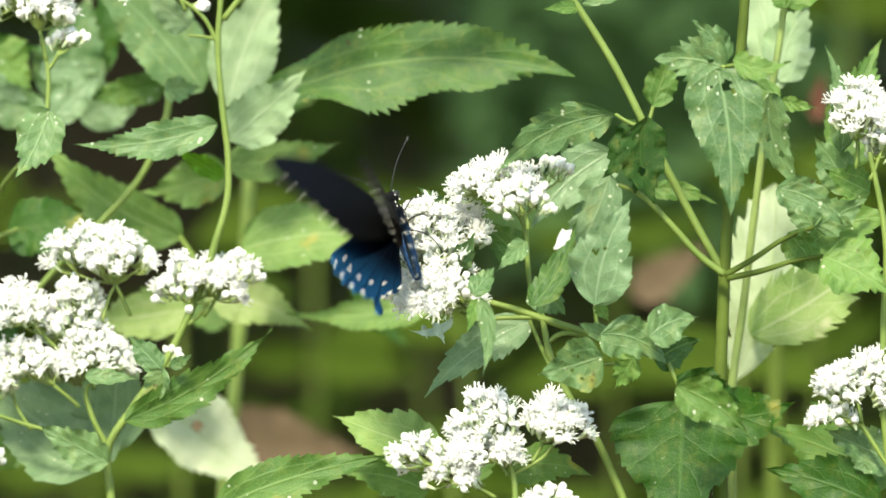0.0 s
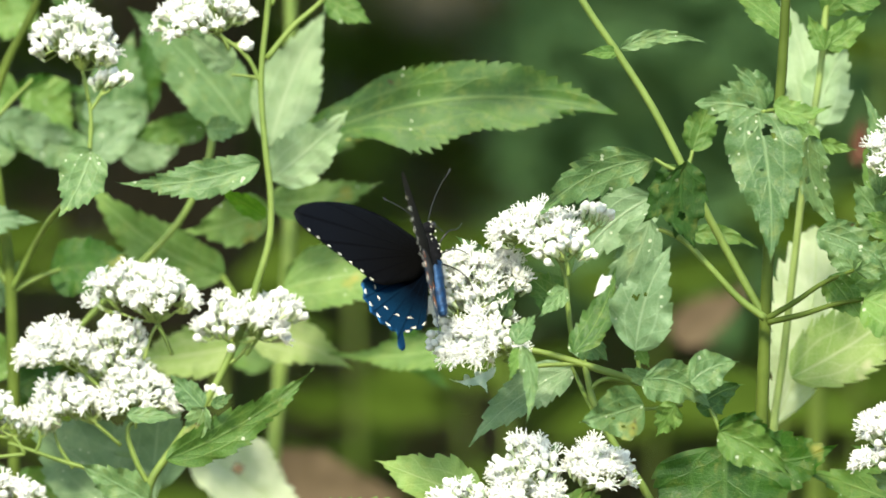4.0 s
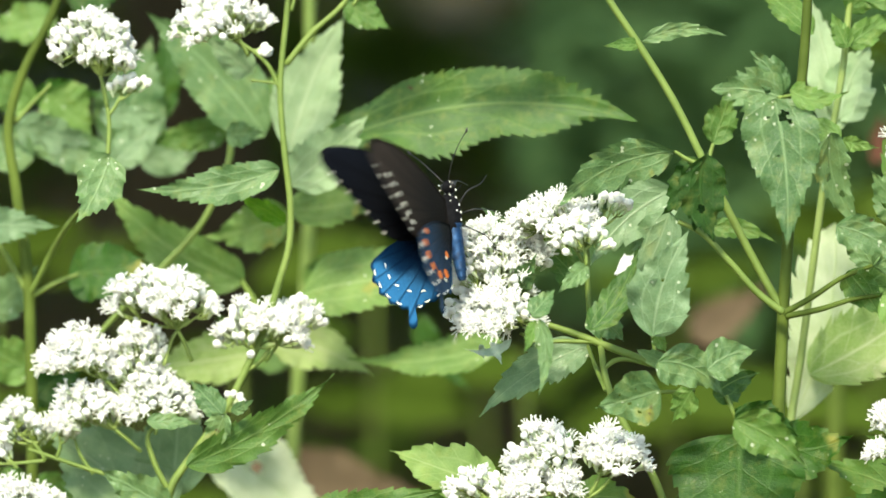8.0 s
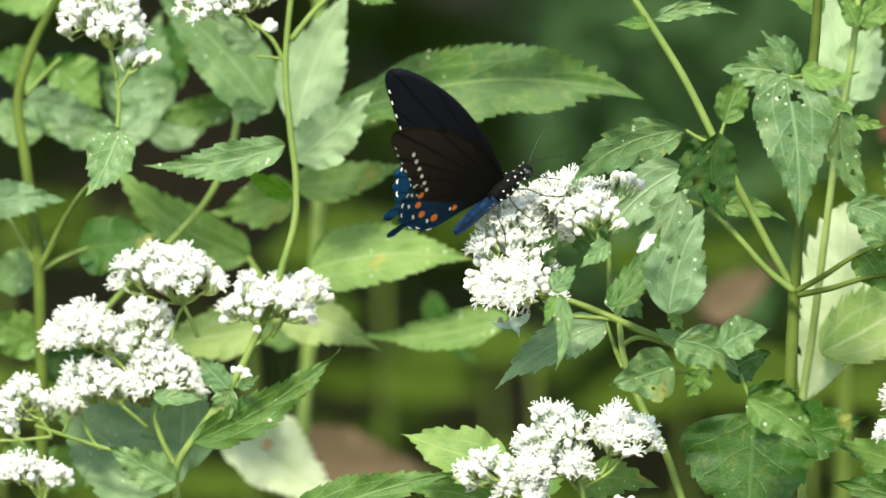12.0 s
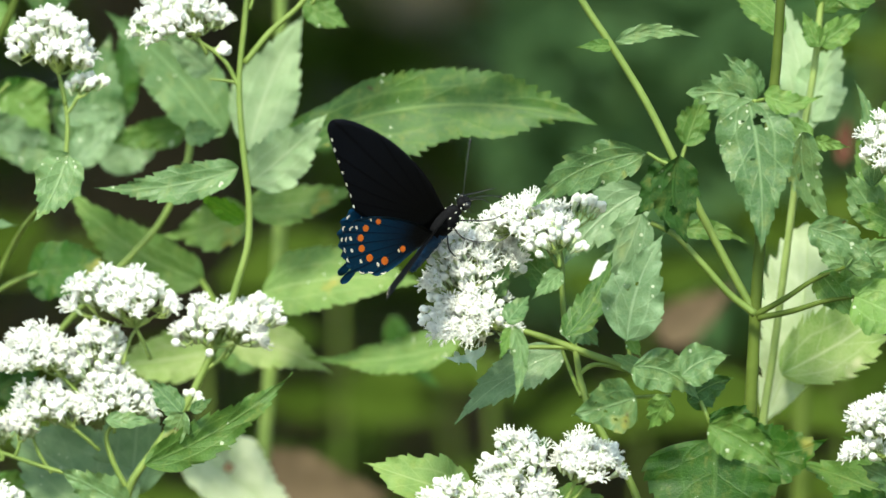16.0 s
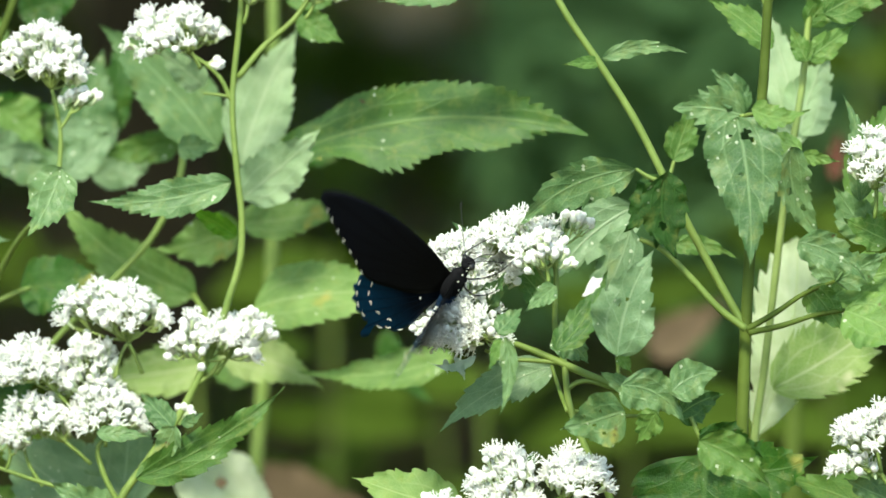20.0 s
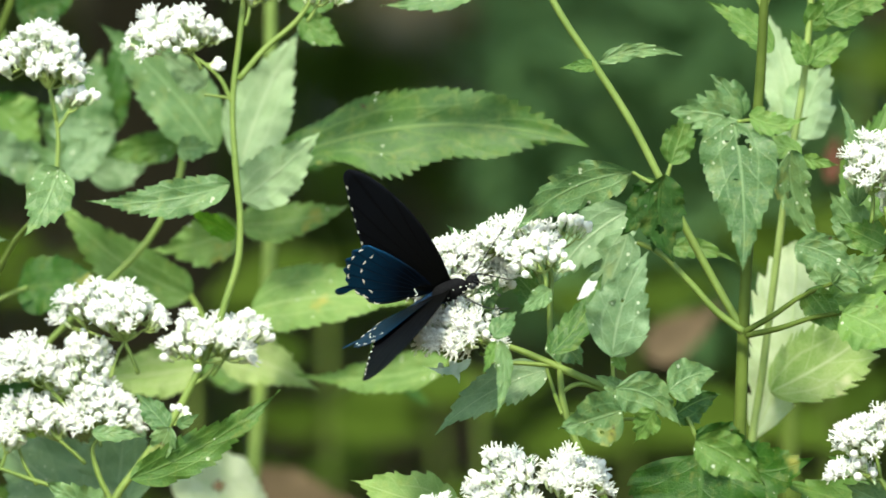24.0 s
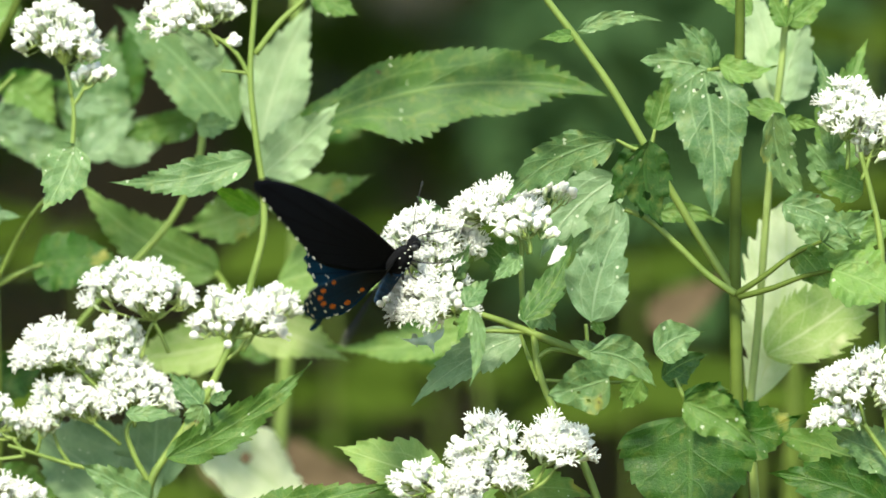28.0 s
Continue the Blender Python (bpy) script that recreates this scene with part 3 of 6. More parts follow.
leaf(tall_herb, (0.1514, -0.0215, 0.9862), (0.1701, -0.0233, 0.9964), 0.0139, roll=14, mat=LEAF_BLUE, teeth=5)
leaf(tall_herb, (0.1371, -0.0399, 1.0021), (0.1608, -0.0408, 0.9883), 0.0146, arc=-0.1, roll=2, mat=LEAF_BLUE, teeth=5)
leaf(tall_herb, (0.1540, -0.0325, 0.9771), (0.1768, -0.0402, 0.9644), 0.0238, arc=-0.05, roll=-17, mat=LEAF, teeth=5)
leaf(tall_herb, (0.1512, -0.0122, 0.9792), (0.1808, -0.0154, 0.9886), 0.0220, arc=-0.1, roll=-13, mat=LEAF, teeth=6)
leaf(tall_herb, (0.1425, -0.0217, 0.9843), (0.1544, -0.0231, 0.9684), 0.0139, roll=18, mat=LEAF, teeth=5)

pale_herb = plant(0.126, 0.029, "herb with pale stems, large leaves painted sunlit cream and yellow-green")
stem(pale_herb, [(0.1363, 0.0489, -0.0400), (0.1359, 0.0339, 0.4461), (0.1259, 0.0289, 0.8921), (0.1263, 0.0323, 0.9237), (0.1296, 0.0345, 0.9451), (0.1345, 0.0384, 0.9818), (0.1398, 0.0424, 1.0206), (0.1451, 0.0456, 1.0512), (0.1476, 0.0482, 1.0756), (0.1492, 0.0501, 1.0940)], 0.00167, 0.00113, STEM_PALE)
# The cream stands in for sun falling on this blade.
leaf(pale_herb, (0.1275, 0.0550, 0.9192), (0.1454, 0.0850, 0.9906), 0.0370, arc=0.06, roll=8, mat=LEAF_SUN_PAINTED, teeth=12, shape=1.3, point=-0.35, notch=1.9, label="large leaf with sunlight painted in cream-green, one brown speck")
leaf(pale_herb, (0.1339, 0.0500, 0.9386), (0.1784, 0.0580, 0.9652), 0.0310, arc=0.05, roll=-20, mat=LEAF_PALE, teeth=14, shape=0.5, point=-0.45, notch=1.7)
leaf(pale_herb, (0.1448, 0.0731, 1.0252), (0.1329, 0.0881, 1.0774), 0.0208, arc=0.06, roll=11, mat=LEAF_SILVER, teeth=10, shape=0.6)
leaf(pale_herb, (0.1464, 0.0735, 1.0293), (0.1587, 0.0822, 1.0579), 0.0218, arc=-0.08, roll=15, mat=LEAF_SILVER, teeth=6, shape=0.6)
leaf(pale_herb, (0.1433, 0.0231, 1.0284), (0.1254, 0.0300, 1.0329), 0.0089, roll=10, mat=LEAF, teeth=5)
leaf(pale_herb, (0.1433, 0.0229, 1.0264), (0.1562, 0.0192, 1.0242), 0.0061, roll=17, mat=LEAF, teeth=5)
leaf(pale_herb, (0.1379, 0.0033, 1.0311), (0.1508, 0.0107, 0.9950), 0.0145, arc=0.1, roll=-12, mat=LEAF_BLUE, teeth=7, holes=((0.4, 0.3, 0.1), (0.6, -0.2, 0.08)))
leaf(pale_herb, (0.1461, 0.0365, 1.0600), (0.1639, 0.0439, 1.0718), 0.0110, roll=8, mat=LEAF, teeth=5)
leaf(pale_herb, (0.1461, 0.0364, 1.0590), (0.1399, 0.0369, 1.0722), 0.0082, roll=1, mat=LEAF, teeth=5)
leaf(pale_herb, (0.1338, 0.0369, 1.0641), (0.1093, 0.0386, 1.0823), 0.0122, arc=0.05, roll=15, mat=LEAF, teeth=6)
leaf(pale_herb, (0.1522, 0.0382, 1.0762), (0.1828, 0.0397, 1.0904), 0.0163, roll=12, mat=LEAF, teeth=6)
leaf(pale_herb, (0.1468, 0.0478, 1.0715), (0.1609, 0.0460, 1.0881), 0.0123, roll=14, mat=LEAF, teeth=5)

edge_herb = plant(0.170, -0.030, "herb with white flower clusters and bluish green leaves")
stem(edge_herb, [(0.2023, -0.0109, -0.0400), (0.1883, -0.0259, 0.4486), (0.1783, -0.0309, 0.8972), (0.1759, -0.0288, 0.9170), (0.1753, -0.0250, 0.9526), (0.1759, -0.0217, 0.9843), (0.1733, -0.0200, 1.0001), (0.1703, -0.0186, 1.0140)], 0.00174, 0.00090)
cluster(edge_herb, 0.1668, -0.0170, 1.0294, 0.0109, 0.0115, 0.55, foot=(0.1654, -0.0192, 1.0080), seed=101)
cluster(edge_herb, 0.1767, -0.0180, 1.0199, 0.0080, 0.0119, 0.5, foot=(0.1703, -0.0196, 1.0041), seed=102)
cluster(edge_herb, 0.1648, -0.0270, 0.9338, 0.0123, 0.0096, 0.65, foot=(0.1674, -0.0286, 0.9190), seed=103)
cluster(edge_herb, 0.1574, -0.0283, 0.9219, 0.0084, 0.0048, 0.3, foot=(0.1674, -0.0287, 0.9180), seed=104)
cluster(edge_herb, 0.1763, -0.0267, 0.9368, 0.0100, 0.0090, 0.6, foot=(0.1743, -0.0284, 0.9209), seed=105)
stem(edge_herb, [(0.1674, -0.0286, 0.9186), (0.1723, -0.0294, 0.9110), (0.1773, -0.0302, 0.9031)], 0.00090, 0.00080)
leaf(edge_herb, (0.1620, 0.0013, 1.0121), (0.1559, 0.0044, 1.0501), 0.0113, arc=0.08, roll=2, mat=LEAF_BLUE, teeth=6)
leaf(edge_herb, (0.1665, 0.0306, 1.0032), (0.1796, 0.0455, 1.0491), 0.0224, arc=-0.06, roll=8, mat=LEAF, teeth=9)
leaf(edge_herb, (0.1669, 0.0098, 0.9971), (0.1527, 0.0116, 1.0172), 0.0162, roll=-10, mat=LEAF_BLUE, teeth=5)
leaf(edge_herb, (0.1721, -0.0001, 0.9981), (0.1556, -0.0035, 1.0065), 0.0141, roll=7, mat=LEAF, teeth=5)
leaf(edge_herb, (0.1692, -0.0187, 0.9175), (0.1486, -0.0258, 0.9266), 0.0080, roll=15, mat=LEAF, teeth=5)
leaf(edge_herb, (0.1812, -0.0201, 0.9036), (0.1548, -0.0244, 0.9163), 0.0180, roll=15, mat=LEAF_BLUE, teeth=5)
leaf(edge_herb, (0.1819, 0.0089, 0.8931), (0.1329, 0.0064, 0.9129), 0.0244, arc=0.05, roll=16, mat=LEAF_MID, teeth=10, shape=0.4)
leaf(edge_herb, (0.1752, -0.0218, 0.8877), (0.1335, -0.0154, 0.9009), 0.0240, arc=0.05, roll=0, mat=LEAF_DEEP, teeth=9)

feeding_herb = plant(0.079, -0.021, "herb whose white flower cluster the butterfly visits")
stem(feeding_herb, [(0.0823, -0.0012, -0.0400), (0.0912, -0.0162, 0.4468), (0.0812, -0.0212, 0.8937), (0.0732, -0.0191, 0.9136), (0.0642, -0.0175, 0.9291), (0.0576, -0.0157, 0.9454), (0.0552, -0.0143, 0.9593), (0.0522, -0.0134, 0.9673), (0.0512, -0.0122, 0.9792), (0.0508, -0.0109, 0.9911), (0.0472, -0.0101, 0.9991)], 0.00163, 0.00080)
stem(feeding_herb, [(0.0576, -0.0153, 0.9494), (0.0602, -0.0151, 0.9514), (0.0752, -0.0153, 0.9500)], 0.00090, 0.00090)
stem(feeding_herb, [(0.0762, -0.0153, 0.9500), (0.0592, -0.0146, 0.9563), (0.0452, -0.0140, 0.9617), (0.0352, -0.0137, 0.9649), (0.0282, -0.0134, 0.9673)], 0.00150, 0.00090)
stem(feeding_herb, [(0.0532, -0.0144, 0.9583), (0.0432, -0.0144, 0.9585), (0.0342, -0.0143, 0.9587), (0.0272, -0.0141, 0.9613)], 0.00090, 0.00060)
stem(feeding_herb, [(0.0576, -0.0162, 0.9414), (0.0551, -0.0056, 0.9461), (0.0517, 0.0053, 0.9545)], 0.00090, 0.00060)
stem(feeding_herb, [(0.0752, -0.0153, 0.9500), (0.0832, -0.0155, 0.9474), (0.0912, -0.0160, 0.9434)], 0.00100, 0.00070)
stem(feeding_herb, [(0.0752, -0.0152, 0.9504), (0.0748, -0.0147, 0.9553), (0.0742, -0.0141, 0.9613)], 0.00080, 0.00070)
stem(feeding_herb, [(0.0602, -0.0162, 0.9414), (0.0732, -0.0162, 0.9406), (0.0892, -0.0162, 0.9410)], 0.00070, 0.00060)
leaf(feeding_herb, (0.0752, -0.0399, 0.9545), (0.0985, -0.0376, 0.9418), 0.0170, arc=-0.14, roll=3, mat=LEAF_BLUE, teeth=5, shape=0.4, notch=0.6)
holed_leaf = leaf(feeding_herb, (0.0731, -0.0440, 0.9639), (0.0861, -0.0445, 1.0016), 0.0232, arc=-0.06, roll=-11, mat=LEAF_MILK, teeth=8, shape=0.5, holes=((0.45, -0.3, 0.05), (0.5, -0.1, 0.03)))
folded_tip = leaf(feeding_herb, (0.0739, -0.0389, 0.9643), (0.0782, -0.0393, 0.9574), 0.0059, roll=16, mat=LEAF, teeth=5)
pitted_leaf = leaf(feeding_herb, (0.0753, -0.0558, 0.9466), (0.0530, -0.0536, 0.9400), 0.0204, arc=-0.03, roll=-15, mat=LEAF_BLUE, teeth=7, shape=0.45, notch=0.35, holes=((0.35, 0.3, 0.03), (0.5, -0.2, 0.03), (0.6, 0.4, 0.025), (0.4, -0.5, 0.03)))
small_leaf = leaf(feeding_herb, (0.0869, -0.0459, 0.9453), (0.0803, -0.0395, 0.9329), 0.0110, roll=8, mat=LEAF, teeth=5)
leaf(feeding_herb, (0.0784, -0.0351, 0.9529), (0.0679, -0.0248, 0.9570), 0.0067, roll=-11, mat=LEAF_BLUE, teeth=5)
leaf(feeding_herb, (0.0514, -0.0438, 0.9659), (0.0684, -0.0348, 0.9946), 0.0122, arc=0.06, roll=-16, mat=LEAF_MID, teeth=7, label="folded leaf with a white smear")
leaf(feeding_herb, (0.0508, -0.0283, 0.9690), (0.0638, -0.0256, 0.9597), 0.0131, arc=-0.1, roll=-8, mat=LEAF_BLUE, teeth=5)
leaf(feeding_herb, (0.0497, 0.0077, 0.9770), (0.0354, 0.0026, 0.9917), 0.0141, roll=14, mat=LEAF, teeth=5)
leaf(feeding_herb, (0.0509, -0.0215, 0.9862), (0.0398, -0.0319, 0.9774), 0.0080, roll=1, mat=LEAF_BLUE, teeth=6)
leaf(feeding_herb, (0.0307, -0.0482, 0.9713), (0.0391, -0.0388, 0.9798), 0.0086, roll=-9, mat=LEAF_BLUE, teeth=5)
leaf(feeding_herb, (0.0517, 0.0053, 0.9545), (0.0129, -0.0042, 0.9301), 0.0174, arc=0.08, roll=14, mat=LEAF_MILK, teeth=9, shape=0.5)
drooping_leaf = leaf(feeding_herb, (0.0334, -0.0582, 0.9715), (0.0328, -0.0629, 0.9448), 0.0066, arc=-0.08, roll=8, mat=LEAF_BLUE, teeth=8, shape=0.5)
leaf(feeding_herb, (0.0326, -0.0484, 0.9694), (0.0281, -0.0607, 0.9600), 0.0059, roll=-5, mat=LEAF, teeth=5)
leaf(feeding_herb, (0.0235, 0.0187, 0.9860), (0.0133, 0.0127, 1.0039), 0.0101, arc=0.1, roll=6, mat=LEAF_BLUE, teeth=6)
leaf(feeding_herb, (0.0242, -0.0126, 0.9752), (0.0330, -0.0211, 0.9902), 0.0100, roll=16, mat=LEAF_BLUE, teeth=6)
leaf(feeding_herb, (0.0242, -0.0143, 0.9589), (0.0072, -0.0259, 0.9575), 0.0040, arc=-0.15, roll=8, mat=WITHERED, teeth=6, label="pale withered leaf tip")
cluster(feeding_herb, 0.0156, -0.0107, 0.9935, 0.0116, 0.0080, 0.75, foot=(0.0262, -0.0130, 0.9713), seed=106)
cluster(feeding_herb, 0.0164, -0.0119, 0.9816, 0.0144, 0.0092, 0.5, foot=(0.0272, -0.0133, 0.9683), seed=107)
cluster(feeding_herb, 0.0206, -0.0282, 0.9702, 0.0139, 0.0075, 0.8, foot=(0.0300, -0.0286, 0.9666), seed=108)
cluster(feeding_herb, 0.0092, -0.0131, 0.9703, 0.0076, 0.0080, 0.15, foot=(0.0272, -0.0137, 0.9653), seed=109)
cluster(feeding_herb, 0.0283, -0.0010, 0.9901, 0.0096, 0.0088, 0.7, foot=(0.0314, -0.0027, 0.9741), seed=110)
end_cluster = cluster(feeding_herb, 0.0402, -0.0098, 1.0021, 0.0156, 0.0080, 0.45, foot=(0.0502, -0.0116, 0.9852), seed=111)
end_buds = cluster(feeding_herb, 0.0490, -0.0204, 0.9971, 0.0103, 0.0072, 0.15, foot=(0.0505, -0.0215, 0.9862), seed=112)
end_tips = cluster(feeding_herb, 0.0596, -0.0093, 1.0067, 0.0064, 0.0036, 0.0, foot=(0.0508, -0.0109, 0.9911), seed=113, density=0.8)
smear(feeding_herb, 0.0622, -0.0563, 0.9900, 0.0095, 0.0032, -52)
leaf(feeding_herb, (0.0176, -0.0144, 0.9581), (0.0207, -0.0266, 0.9516), 0.0036, roll=-9, mat=WITHERED, teeth=5)
leaf(feeding_herb, (0.0132, -0.0145, 0.9573), (0.0147, -0.0076, 0.9512), 0.0026, roll=-12, mat=WITHERED, teeth=5)

low_herb = plant(0.043, -0.041, "lower herb with white flower clusters and broad toothed leaves")
stem(low_herb, [(0.0268, -0.0216, -0.0400), (0.0557, -0.0366, 0.4454), (0.0457, -0.0416, 0.8908), (0.0447, -0.0403, 0.9026), (0.0428, -0.0397, 0.9086), (0.0408, -0.0393, 0.9125)], 0.00136, 0.00089)
cluster(low_herb, 0.0343, -0.0381, 0.9243, 0.0115, 0.0083, 0.3, foot=(0.0428, -0.0399, 0.9066), seed=114)
cluster(low_herb, 0.0352, -0.0393, 0.9125, 0.0123, 0.0079, 0.75, foot=(0.0428, -0.0403, 0.9026), seed=115)
cluster(low_herb, 0.0596, -0.0383, 0.9223, 0.0123, 0.0091, 0.8, foot=(0.0507, -0.0399, 0.9066), seed=116)
cluster(low_herb, 0.0115, -0.0396, 0.9101, 0.0109, 0.0083, 0.35, foot=(0.0348, -0.0408, 0.8987), seed=117)
cluster(low_herb, 0.0576, -0.0413, 0.8938, 0.0103, 0.0059, 0.3, foot=(0.0507, -0.0420, 0.8869), seed=118)
cluster(low_herb, 0.0240, -0.0403, 0.9026, 0.0099, 0.0059, 0.4, foot=(0.0388, -0.0412, 0.8948), seed=119)
stem(low_herb, [(0.0438, -0.0403, 0.9026), (0.0487, -0.0401, 0.9054), (0.0546, -0.0397, 0.9086), (0.0596, -0.0391, 0.9145)], 0.00079, 0.00059)
pointed_leaf = leaf(low_herb, (0.0194, -0.0000, 0.9037), (-0.0190, 0.0060, 0.9167), 0.0238, arc=-0.02, roll=25, mat=LEAF_LIGHT, teeth=8, shape=0.6)
leaf(low_herb, (0.0408, -0.0383, 0.9223), (0.0457, -0.0402, 0.9306), 0.0059, roll=-16, mat=LEAF_BLUE, teeth=5)
leaf(low_herb, (0.0235, 0.0087, 0.8911), (0.0461, 0.0223, 0.9076), 0.0122, roll=-13, mat=LEAF, teeth=5)
leaf(low_herb, (-0.0614, -0.0021, 0.8836), (0.0042, -0.0111, 0.9051), 0.0186, arc=-0.04, roll=-6, mat=LEAF, teeth=14)
leaf(low_herb, (0.0155, 0.0184, 0.8876), (-0.0172, 0.0218, 0.8932), 0.0163, arc=0.08, roll=9, mat=LEAF, teeth=6)
leaf(low_herb, (0.0434, -0.0104, 0.9001), (0.0732, -0.0198, 0.8995), 0.0161, arc=-0.1, roll=-6, mat=LEAF, teeth=6)

broad_herb = plant(0.111, -0.040, "low herb with broad toothed leaves, some darkened for shade")
stem(broad_herb, [(0.0857, 0.0268, -0.0400), (0.1239, 0.0118, 0.4365), (0.1139, 0.0068, 0.8729), (0.1129, 0.0091, 0.8951), (0.1082, -0.0180, 0.9235), (0.1022, -0.0369, 0.9351), (0.0992, -0.0362, 0.9420)], 0.00111, 0.00069)
leaf(broad_herb, (0.1009, -0.0619, 0.9371), (0.1258, -0.0648, 0.9206), 0.0164, arc=-0.07, roll=10, mat=LEAF_MID, teeth=9, shape=0.5, fold=0.3, notch=0.5)
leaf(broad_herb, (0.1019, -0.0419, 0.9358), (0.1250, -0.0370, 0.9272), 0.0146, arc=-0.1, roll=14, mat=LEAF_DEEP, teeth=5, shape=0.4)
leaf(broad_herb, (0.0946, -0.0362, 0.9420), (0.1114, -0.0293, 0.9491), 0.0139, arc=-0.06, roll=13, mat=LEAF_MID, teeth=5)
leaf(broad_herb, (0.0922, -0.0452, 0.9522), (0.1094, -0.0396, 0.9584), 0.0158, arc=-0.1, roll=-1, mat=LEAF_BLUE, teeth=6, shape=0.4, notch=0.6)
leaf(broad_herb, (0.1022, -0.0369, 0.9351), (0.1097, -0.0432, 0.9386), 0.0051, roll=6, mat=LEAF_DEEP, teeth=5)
# Shade is painted into the next three by the deep green.
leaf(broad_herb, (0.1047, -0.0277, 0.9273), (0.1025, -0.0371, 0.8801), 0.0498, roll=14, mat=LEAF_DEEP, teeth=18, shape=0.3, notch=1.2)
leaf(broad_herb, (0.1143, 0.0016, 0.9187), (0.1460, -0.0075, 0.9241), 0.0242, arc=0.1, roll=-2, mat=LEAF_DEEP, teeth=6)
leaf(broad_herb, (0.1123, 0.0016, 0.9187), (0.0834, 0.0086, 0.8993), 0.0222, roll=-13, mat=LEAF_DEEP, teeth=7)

left_herb = plant(-0.100, 0.039, "branched herb with many white flower clusters and pale speckled leaves")
stem(left_herb, [(-0.0936, 0.0575, -0.0400), (-0.0887, 0.0425, 0.4392), (-0.0987, 0.0375, 0.8783), (-0.0997, 0.0394, 0.8964), (-0.0904, 0.0410, 0.9111), (-0.0791, 0.0427, 0.9271), (-0.0709, 0.0443, 0.9429), (-0.0643, 0.0459, 0.9582), (-0.0606, 0.0472, 0.9701), (-0.0560, 0.0490, 0.9869), (-0.0556, 0.0502, 0.9992), (-0.0577, 0.0524, 1.0195), (-0.0593, 0.0547, 1.0420), (-0.0569, 0.0578, 1.0709), (-0.0552, 0.0601, 1.0935)], 0.00167, 0.00103, STEM)
stem(left_herb, [(-0.0997, 0.0394, 0.8964), (-0.1059, 0.0408, 0.9091), (-0.1075, 0.0416, 0.9173), (-0.1049, 0.0420, 0.9210)], 0.00113, 0.00072)
stem(left_herb, [(-0.0997, 0.0394, 0.8964), (-0.1141, 0.0399, 0.9009), (-0.1285, 0.0403, 0.9046), (-0.1450, 0.0409, 0.9101), (-0.1512, 0.0411, 0.9121)], 0.00103, 0.00062)
stem(left_herb, [(-0.1450, 0.0407, 0.9080), (-0.1553, 0.0406, 0.9070), (-0.1697, 0.0405, 0.9066)], 0.00072, 0.00052)
stem(left_herb, [(-0.1275, 0.0401, 0.9029), (-0.1327, 0.0410, 0.9111), (-0.1347, 0.0416, 0.9173)], 0.00072, 0.00052)
stem(left_herb, [(-0.0729, 0.0440, 0.9398), (-0.0667, 0.0444, 0.9439), (-0.0630, 0.0450, 0.9490)], 0.00082, 0.00062, STEM_PALE)
stem(left_herb, [(-0.1018, 0.0442, 0.9419), (-0.0976, 0.0455, 0.9541), (-0.0925, 0.0460, 0.9593)], 0.00062, 0.00052, STEM_PALE)
stem(left_herb, [(-0.0593, 0.0548, 1.0427), (-0.0647, 0.0558, 1.0525), (-0.0709, 0.0564, 1.0576), (-0.0760, 0.0567, 1.0607)], 0.00093, 0.00062)
stem(left_herb, [(-0.0589, 0.0550, 1.0443), (-0.0647, 0.0551, 1.0453), (-0.0698, 0.0551, 1.0457)], 0.00072, 0.00041)
stem(left_herb, [(-0.0573, 0.0557, 1.0515), (-0.0482, 0.0569, 1.0627), (-0.0369, 0.0580, 1.0730), (-0.0297, 0.0591, 1.0832)], 0.00124, 0.00082)
stem(left_herb, [(-0.0797, 0.1132, 1.0239), (-0.0797, 0.1122, 1.0145), (-0.0835, 0.1108, 1.0018), (-0.0920, 0.1092, 0.9860), (-0.1026, 0.1080, 0.9744), (-0.1153, 0.1066, 0.9617), (-0.1344, 0.1044, 0.9407)], 0.00138, 0.00117, STEM)
stem(left_herb, [(-0.0632, 0.0651, 0.9497), (-0.0679, 0.0958, 0.9545), (-0.0725, 0.1264, 0.9584), (-0.0765, 0.1369, 0.9631)], 0.00147, 0.00095)
cluster(left_herb, -0.0791, 0.0575, 1.0685, 0.0181, 0.0091, 0.3, foot=(-0.0709, 0.0561, 1.0545), seed=122)
cluster(left_herb, -0.0523, 0.0593, 1.0857, 0.0144, 0.0058, 0.4, foot=(-0.0554, 0.0578, 1.0709), seed=123)
cluster(left_herb, -0.0266, 0.0592, 1.0842, 0.0087, 0.0066, 0.4, foot=(-0.0328, 0.0580, 1.0730), seed=124)
cluster(left_herb, -0.1028, 0.0470, 0.9681, 0.0202, 0.0095, 0.3, foot=(-0.0915, 0.0444, 0.9439), seed=125)
cluster(left_herb, -0.0667, 0.0457, 0.9562, 0.0165, 0.0095, 0.35, foot=(-0.0709, 0.0442, 0.9419), seed=126)
cluster(left_herb, -0.0534, 0.0463, 0.9613, 0.0095, 0.0066, 0.2, foot=(-0.0647, 0.0444, 0.9439), seed=127)
cluster(left_herb, -0.1327, 0.0448, 0.9476, 0.0132, 0.0091, 0.7, foot=(-0.1141, 0.0427, 0.9275), seed=128)
cluster(left_herb, -0.1110, 0.0450, 0.9496, 0.0099, 0.0091, 0.2, foot=(-0.1059, 0.0427, 0.9275), seed=129)
cluster(left_herb, -0.1131, 0.0440, 0.9398, 0.0124, 0.0070, 0.3, foot=(-0.1059, 0.0427, 0.9275), seed=130)
cluster(left_herb, -0.1049, 0.0430, 0.9300, 0.0140, 0.0095, 0.8, foot=(-0.1049, 0.0416, 0.9173), seed=131)
